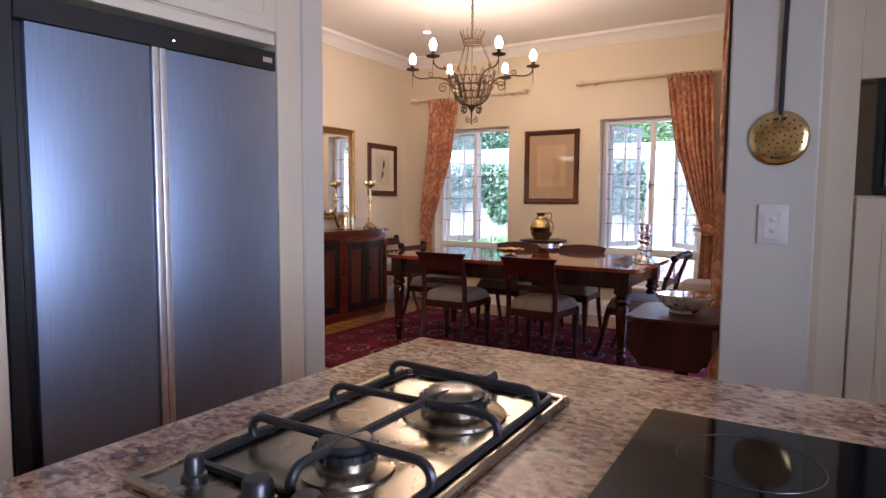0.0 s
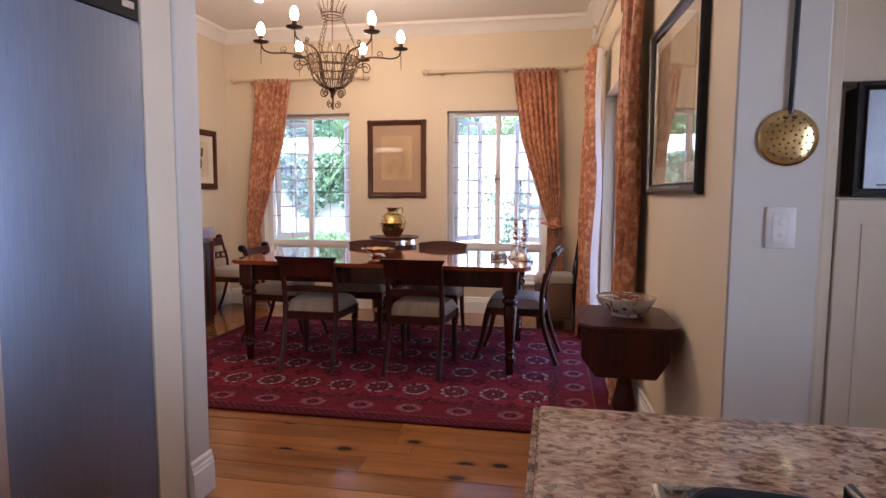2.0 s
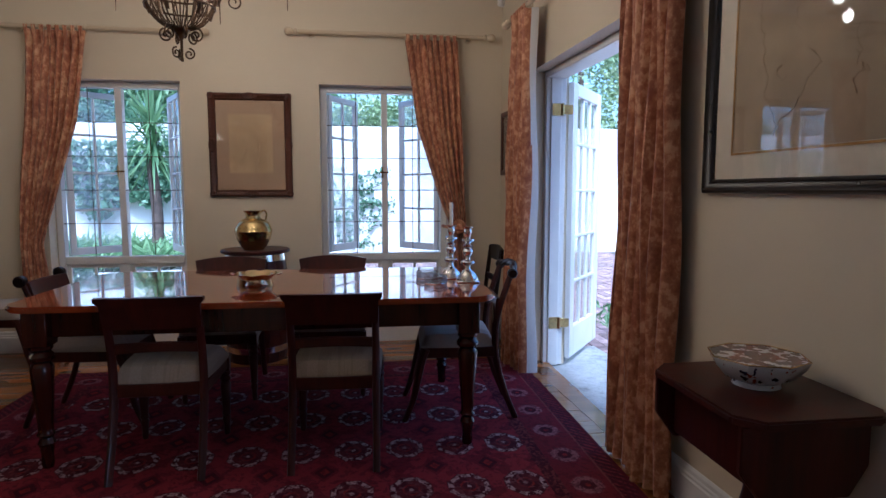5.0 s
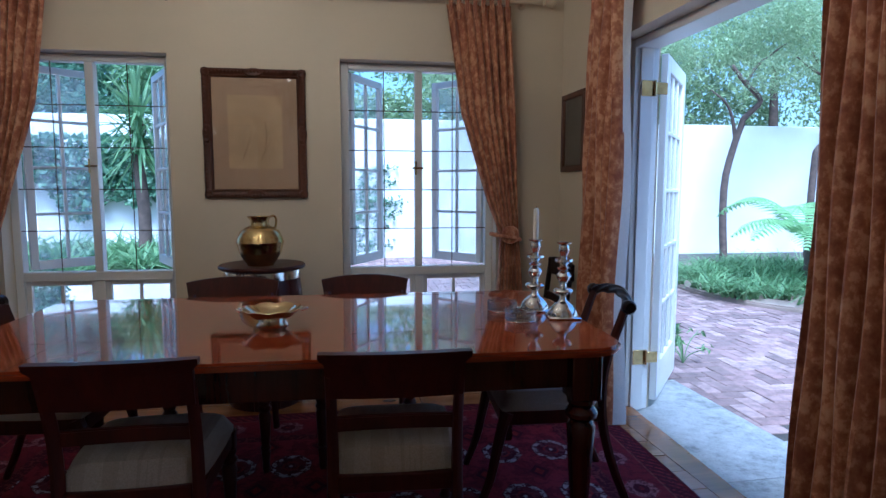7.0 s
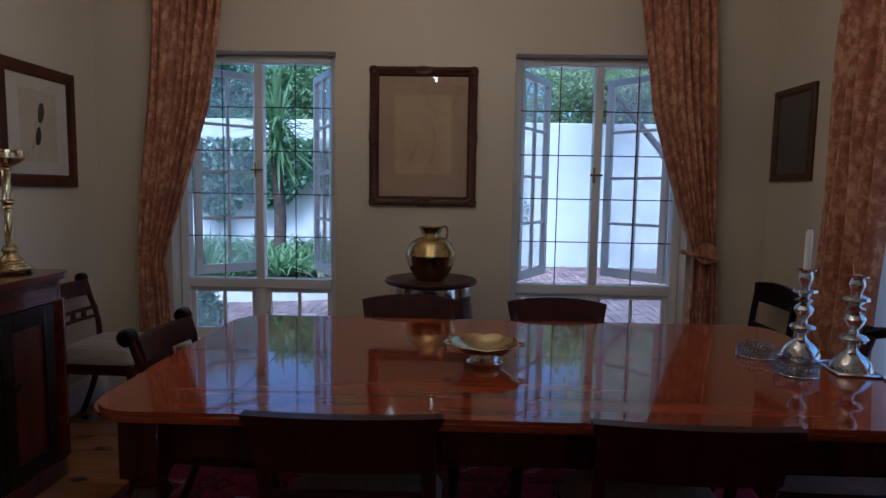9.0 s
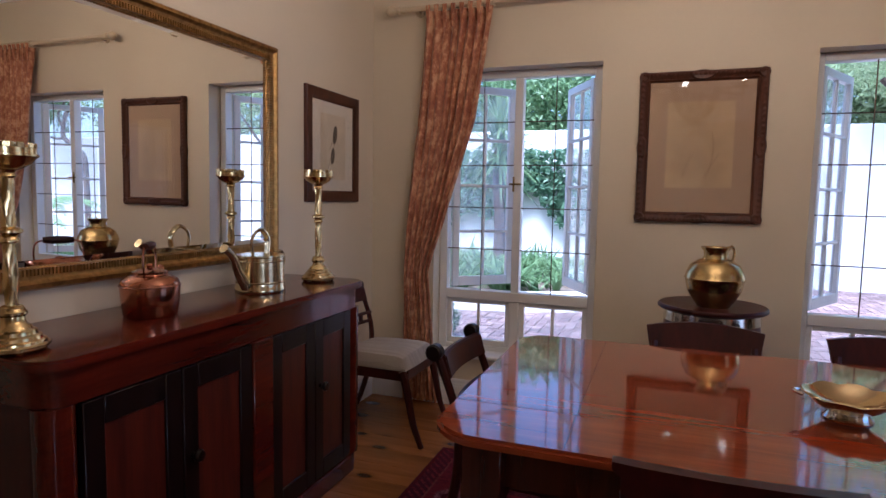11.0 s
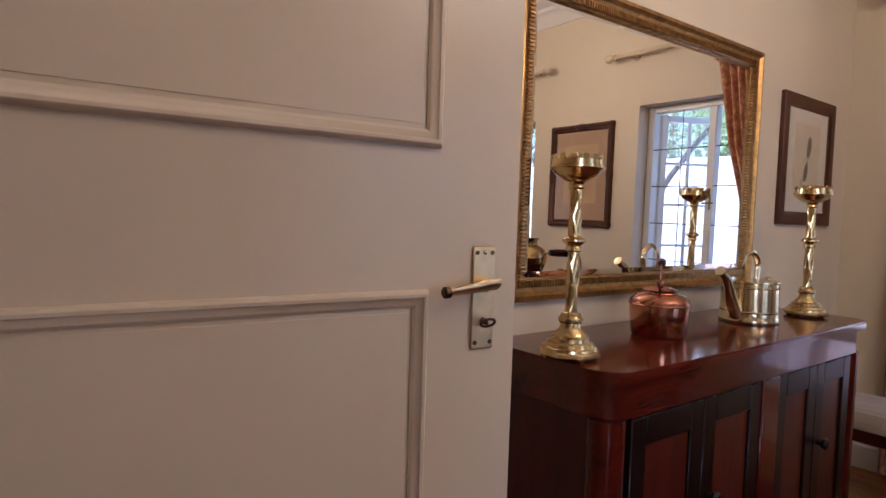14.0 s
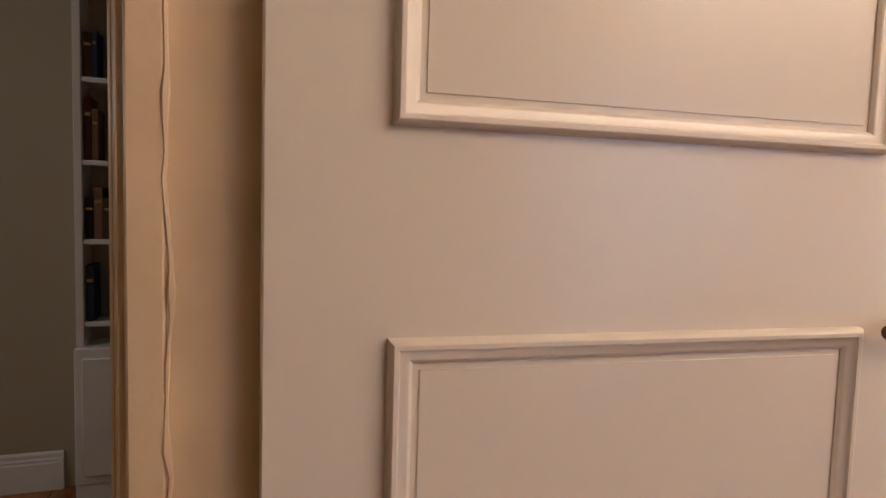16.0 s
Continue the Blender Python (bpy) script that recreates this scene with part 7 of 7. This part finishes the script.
# creeper on the wall behind the first window
cp = []
for _ in range(5500):
    x = -11 + 8.2 * ng.uniform() ** 0.8
    top, low = 2.2, 1.0 + 0.25 * math.sin(x * 2.3) + 0.2 * math.sin(x * 5.1)
    cp.append((x, 14.5 - ng.uniform(0, 0.28), low + (top - low) * ng.uniform()))
cr = thing("wall_creeper", pose(0, 0, 0), "dark green creeper covering the garden wall", "creeper", kind="stuff")
leafy("leaves", np.array(cp), 0.15, M_LEAF_DK, cr, 70, aspect=0.7)
vn = thing("wall_vine", pose(0, 14.58, 0), "thin vine stems climbing the white wall", "vine", kind="stuff")
vp = []
for k in range(7):
    x, z = -1.75 + 0.05 * k, 0.15 + 0.22 * k
    pts = [(-1.75, 0, 0.0), (-1.75 + rg.uniform(-0.05, 0.05), -0.01, z * 0.6), (x, -0.01, z)]
    for i in range(10):
        x += rg.uniform(0.03, 0.16)
        z += rg.uniform(-0.05, 0.07)
        pts.append((x, -0.015, max(0.1, z)))
        for _ in range(int(rg.uniform(6, 20) * (1 - 0.07 * i))):
            vp.append((x + rg.gauss(0, 0.09), -0.04 + rg.gauss(0, 0.02), max(0.1, z) + rg.gauss(0, 0.06)))
    part("stem", tube(pts, 0.007, 5), M_BARK, vn)
for _ in range(260):
    vp.append((-1.85 + rg.gauss(0, 0.2), -0.05 + rg.gauss(0, 0.03), rg.uniform(0.15, 1.8)))
leafy("leaves", np.array(vp), 0.085, M_LEAF_DK, vn, 71, aspect=0.7)

# beds with strappy plants


def blade(bm, x, y, z0, ln, w, ang, bend, n=5):
    pts = []
    for i in range(n + 1):
        t = i / n
        out = ln * (t * 0.55 + bend * t * t * 0.5)
        pts.append((x + out * math.cos(ang), y + out * math.sin(ang), z0 + ln * (t * 0.85 - bend * t * t * 0.75), w * (1 - t ** 2.2) + 0.001))
    sx, sy = -math.sin(ang), math.cos(ang)
    vs, fs = [], []
    for px, py, pz, ww in pts:
        vs += [(px - sx * ww, py - sy * ww, pz), (px, py, pz - ww * 0.35), (px + sx * ww, py + sy * ww, pz)]
    for i in range(n):
        a = i * 3
        fs += [(a, a + 1, a + 4, a + 3), (a + 1, a + 2, a + 5, a + 4)]
    k = len(bm[0])
    bm[0].extend(vs)
    bm[1].extend([tuple(k + q for q in f) for f in fs])


def bed(name, outline_fn, count, per, ln, w, label, seed, z0=-0.08, mat_=None):
    r = random.Random(seed)
    data = ([], [])
    for _ in range(count):
        x, y = outline_fn(r)
        for _ in range(per):
            blade(data, x + r.gauss(0, 0.04), y + r.gauss(0, 0.04), z0, ln * r.uniform(0.6, 1.2), w, r.uniform(0, 6.28), r.uniform(0.3, 1.0))
    me = bpy.data.meshes.new(name)
    me.from_pydata(data[0], [], data[1])
    me.materials.append(mat_ or M_LEAF_MD)
    ob = new(name, me)
    return tagged(ob, label, "plants", kind="stuff")


def in_ellipse(cx, cy, rx, ry):
    def f(r):
        while True:
            u, v = r.uniform(-1, 1), r.uniform(-1, 1)
            if u * u + v * v < 1:
                return cx + u * rx, cy + v * ry
    return f


bed("strappy_plants_by_fern", in_ellipse(4.7, 10.0, 1.75, 2.0), 260, 15, 0.50, 0.013, "low strappy green plants round the tree fern", 81)
bed("strappy_plants_by_wall", in_ellipse(-5.2, 12.4, 2.6, 1.6), 170, 14, 0.75, 0.022, "broad strappy green plants in the wall bed", 82, 0.05)
bed("strappy_plants_far", in_ellipse(10.0, 11.0, 2.4, 1.8), 110, 12, 0.55, 0.016, "low strappy green plants along the path", 83)
RING = [2 * math.pi * i / 48 for i in range(48)]
setting("planting_bed", prism([(-5.2 + 2.85 * math.cos(a), 12.55 + 1.95 * math.sin(a)) for a in RING], -0.2, 0.05, None, 0.03), M_SOIL, "raised curved planting bed of dark soil", "bed", True)
kerb = mk()
for i, a in enumerate(RING):
    b = RING[(i + 1) % 48] if i < 47 else 2 * math.pi
    o = [(-5.2 + (2.86 + q) * math.cos(t), 12.55 + (1.96 + q) * math.sin(t)) for q, t in ((0, a), (0.30, a), (0.30, b), (0, b))]
    add_prism(kerb, o, -0.2, 0.09)
bmesh.ops.remove_doubles(kerb, verts=kerb.verts[:], dist=1e-4)
setting("bed_kerb", kerb, M_GWALL, "white plastered kerb round the planting bed", "kerb", True)
setting("planting_bed_fern", prism([(4.7 + 1.75 * math.cos(a), 10.0 + 2.0 * math.sin(a)) for a in [2 * math.pi * i / 36 for i in range(36)]], -0.2, -0.075, None, 0.02), M_SOIL, "curved planting bed of dark soil", "bed", True)

# yuccas
ry = random.Random(6)


def yucca(m, high, low, up, leaves, reach, label):
    ob = thing("yucca", m, label, "yucca", "yuccas")
    part("trunk", tube(curve_pts([(0, 0, 0), (0.03, 0, high * 0.35), (-0.02, 0, high * 0.7), (0, 0, high)], 12), [0.10 - 0.02 * i / 12 for i in range(13)], 10), M_BARK, ob)
    verts, faces = [], []
    for i in range(leaves):
        el = ry.uniform(low, 1.45)
        a = ry.uniform(0, 6.28)
        ln = ry.uniform(0.7, 1.0) * reach
        z0 = up + (high + 0.2 - up) * ry.random()
        n, vs = 4, []
        for q in range(n + 1):
            t = q / n
            w = 0.028 * (1 - t ** 2) + 0.001
            dx = ln * t * math.cos(el)
            z = z0 + ln * t * math.sin(el) - 0.12 * t * t
            c = (dx * math.cos(a), dx * math.sin(a), z)
            vs += [(c[0] - math.sin(a) * w, c[1] + math.cos(a) * w, c[2]), (c[0], c[1], c[2] - w * 0.4), (c[0] + math.sin(a) * w, c[1] - math.cos(a) * w, c[2])]
        k = len(verts)
        verts.extend(vs)
        for q in range(n):
            b = k + q * 3
            faces.extend([(b, b + 1, b + 4, b + 3), (b + 1, b + 2, b + 5, b + 4)])
    me = bpy.data.meshes.new("crown")
    me.from_pydata(verts, [], faces)
    me.materials.append(M_LEAF_MD)
    o = new("crown", me)
    o.parent = ob


yucca(pose(-4.75, 12.6, 0.0), 2.3, -0.9, 1.75, 170, 1.0, "tall yucca with a spiky leaf crown")
yucca(pose(9.0, 13.3, -0.14), 4.2, -1.2, 3.9, 150, 1.1, "slender tall yucca beside the garden wall")

# tree fern
fe = thing("tree_fern", pose(4.75, 9.95, -0.1), "tree fern with arching pale green fronds", "fern")
part("trunk", lathe([(0.0, 0), (0.15, 0), (0.17, 0.1), (0.14, 0.3), (0.15, 0.45), (0.12, 0.6), (0.06, 0.66), (0.0, 0.67)], 12), M_BARK, fe)
for i in range(13):
    a = 2 * math.pi * i / 13 + ry.uniform(-0.2, 0.2)
    ln = ry.uniform(1.15, 1.65)
    rise = ry.uniform(0.35, 0.75)
    spine = [Vector((ln * t * math.cos(a), ln * t * math.sin(a), 0.62 + rise * math.sin(t * 2.2) * 1.0 - 0.25 * t * t)) for t in [k / 24 for k in range(25)]]
    bm = tube(spine, [0.012 - 0.010 * k / 24 for k in range(25)], 5)
    sd = Vector((-math.sin(a), math.cos(a), 0))
    for k in range(2, 25):
        t = k / 24
        w = 0.30 * math.sin(math.pi * min(1, t * 0.9 + 0.08)) ** 0.8
        e = (spine[k] - spine[k - 1]).normalized()
        for s in (-1, 1):
            tip = spine[k] + sd * s * w + e * w * 0.45 - Vector((0, 0, w * 0.30))
            hw = e * 0.020
            from_data(bm, [spine[k] - hw, spine[k] + hw, (spine[k] + tip) / 2 + hw * 1.1 + Vector((0, 0, 0.01)), tip, (spine[k] + tip) / 2 - hw * 1.1 + Vector((0, 0, 0.01))], [(0, 1, 2, 3, 4)])
    part("frond", bm, M_LEAF_FERN, fe, "", False)

# small weed by the door, clipped bush
wd = thing("garden_weed", pose(1.10, 7.0, -0.13), "small leafy weed growing beside the paving", "weed")
wpos = []
for i in range(9):
    a, h = ry.uniform(0, 6.28), ry.uniform(0.10, 0.26)
    part("stem", tube(curve_pts([(0, 0, 0), (0.05 * math.cos(a), 0.05 * math.sin(a), h * 0.6), (0.16 * math.cos(a), 0.16 * math.sin(a), h)], 6), 0.004, 5), M_LEAF_MD, wd)
    for _ in range(6):
        wpos.append((0.16 * math.cos(a) + ry.gauss(0, 0.04), 0.16 * math.sin(a) + ry.gauss(0, 0.04), h + ry.gauss(0, 0.03)))
leafy("leaves", np.array(wpos), 0.08, M_LEAF_MD, wd, 91, aspect=0.4)
bs = thing("clipped_bush", pose(-4.35, 8.7, -0.13), "small dark conical clipped bush", "bush")
part("trunk", tube([(0, 0, 0), (0, 0, 0.5)], 0.02, 6), M_BARK, bs)
leafy("crown", crown_points([(0, 0, 0.22, 0.24, 0.24, 0.22), (0, 0, 0.45, 0.17, 0.17, 0.2), (0, 0, 0.65, 0.09, 0.09, 0.16)], 2600, 92, 0.6), 0.045, M_LEAF_DK, bs, 93, aspect=0.6)

# ---- floor boards last ----
fl = thing("floor", pose(0, 0, 0), "honey-coloured pine floorboards with knots", "floor", kind="structure")
boards(-4.02, 0.10, 2.50, 6.64, 0.16, fl)
boards(-5.85, 2.6, -1.6, 2.50, 0.19, fl)

# ---- brick paving in herringbone ----
pv = thing("paving", pose(0, 0, 0), "pink clay brick paving laid in herringbone", "paving", kind="structure")
BL, BW = 0.222, 0.111
bmH = finish("brick", box(0, BL - 0.006, 0, BW - 0.006, -0.05, 0, 0.004), M_BRICK, False)
bmV = finish("brick", box(0, BW - 0.006, 0, BL - 0.006, -0.05, 0, 0.004), M_BRICK, False)
near, far = [], []
for i in range(-140, 140):
    for j in range(-40, 40):
        for vert in (0, 1):
            x = (i + 4 * j) * BW
            y = (i + (1 if vert else 0)) * BW
            if not (-9.0 < x < 9.5 and 4.3 - 1.5 < y < 14.5):
                continue
            ex = 0.09 - 0.042 * (y - 2.58)
            if y < 6.95 and x < ex + 0.62:
                continue
            if y < 6.95 and x < ex + 1.34 and 3.4 < y < 5.6:
                continue
            if y > 12.9 and x > 4.0:
                continue
            if ((x - 4.7) / 1.8) ** 2 + ((y - 10.0) / 2.05) ** 2 < 1 or ((x + 5.2) / 3.1) ** 2 + ((y - 12.55) / 2.2) ** 2 < 1:
                continue
            (near if (0.5 < x < 3.4 and 5.2 < y < 7.8) else far).append((x, y, vert))
near.sort(key=lambda q: (q[0] - 1.3) ** 2 + (q[1] - 6.2) ** 2)
far += near[300:]
for x, y, v in near[:300]:
    o = new("brick", bmV if v else bmH)
    o.parent = pv
    o.location = (x, y, -0.128 + rg.uniform(-0.003, 0.003))
V, F = [], []
for x, y, v in far:
    w, h = (BW, BL) if v else (BL, BW)
    z = -0.128 + rg.uniform(-0.003, 0.003)
    k = len(V)
    V += [(x, y, -0.17), (x + w - 0.006, y, -0.17), (x + w - 0.006, y + h - 0.006, -0.17), (x, y + h - 0.006, -0.17), (x + 0.003, y + 0.003, z), (x + w - 0.009, y + 0.003, z), (x + w - 0.009, y + h - 0.009, z), (x + 0.003, y + h - 0.009, z)]
    F += [(k + 4, k + 5, k + 6, k + 7), (k, k + 1, k + 5, k + 4), (k + 1, k + 2, k + 6, k + 5), (k + 2, k + 3, k + 7, k + 6), (k + 3, k, k + 4, k + 7)]
me = bpy.data.meshes.new("brick_field")
me.from_pydata(V, [], F)
me.materials.append(M_BRICK)
o = new("brick_field", me)
o.parent = pv
o["kind"] = "stuff"
part("joint_sand", box(-9, 9.6, 6.93, 14.55, -0.21, -0.14), M_JOINT, pv)
part("joint_sand", box(0.75, 9.6, 2.8, 6.93, -0.21, -0.14), M_JOINT, pv)
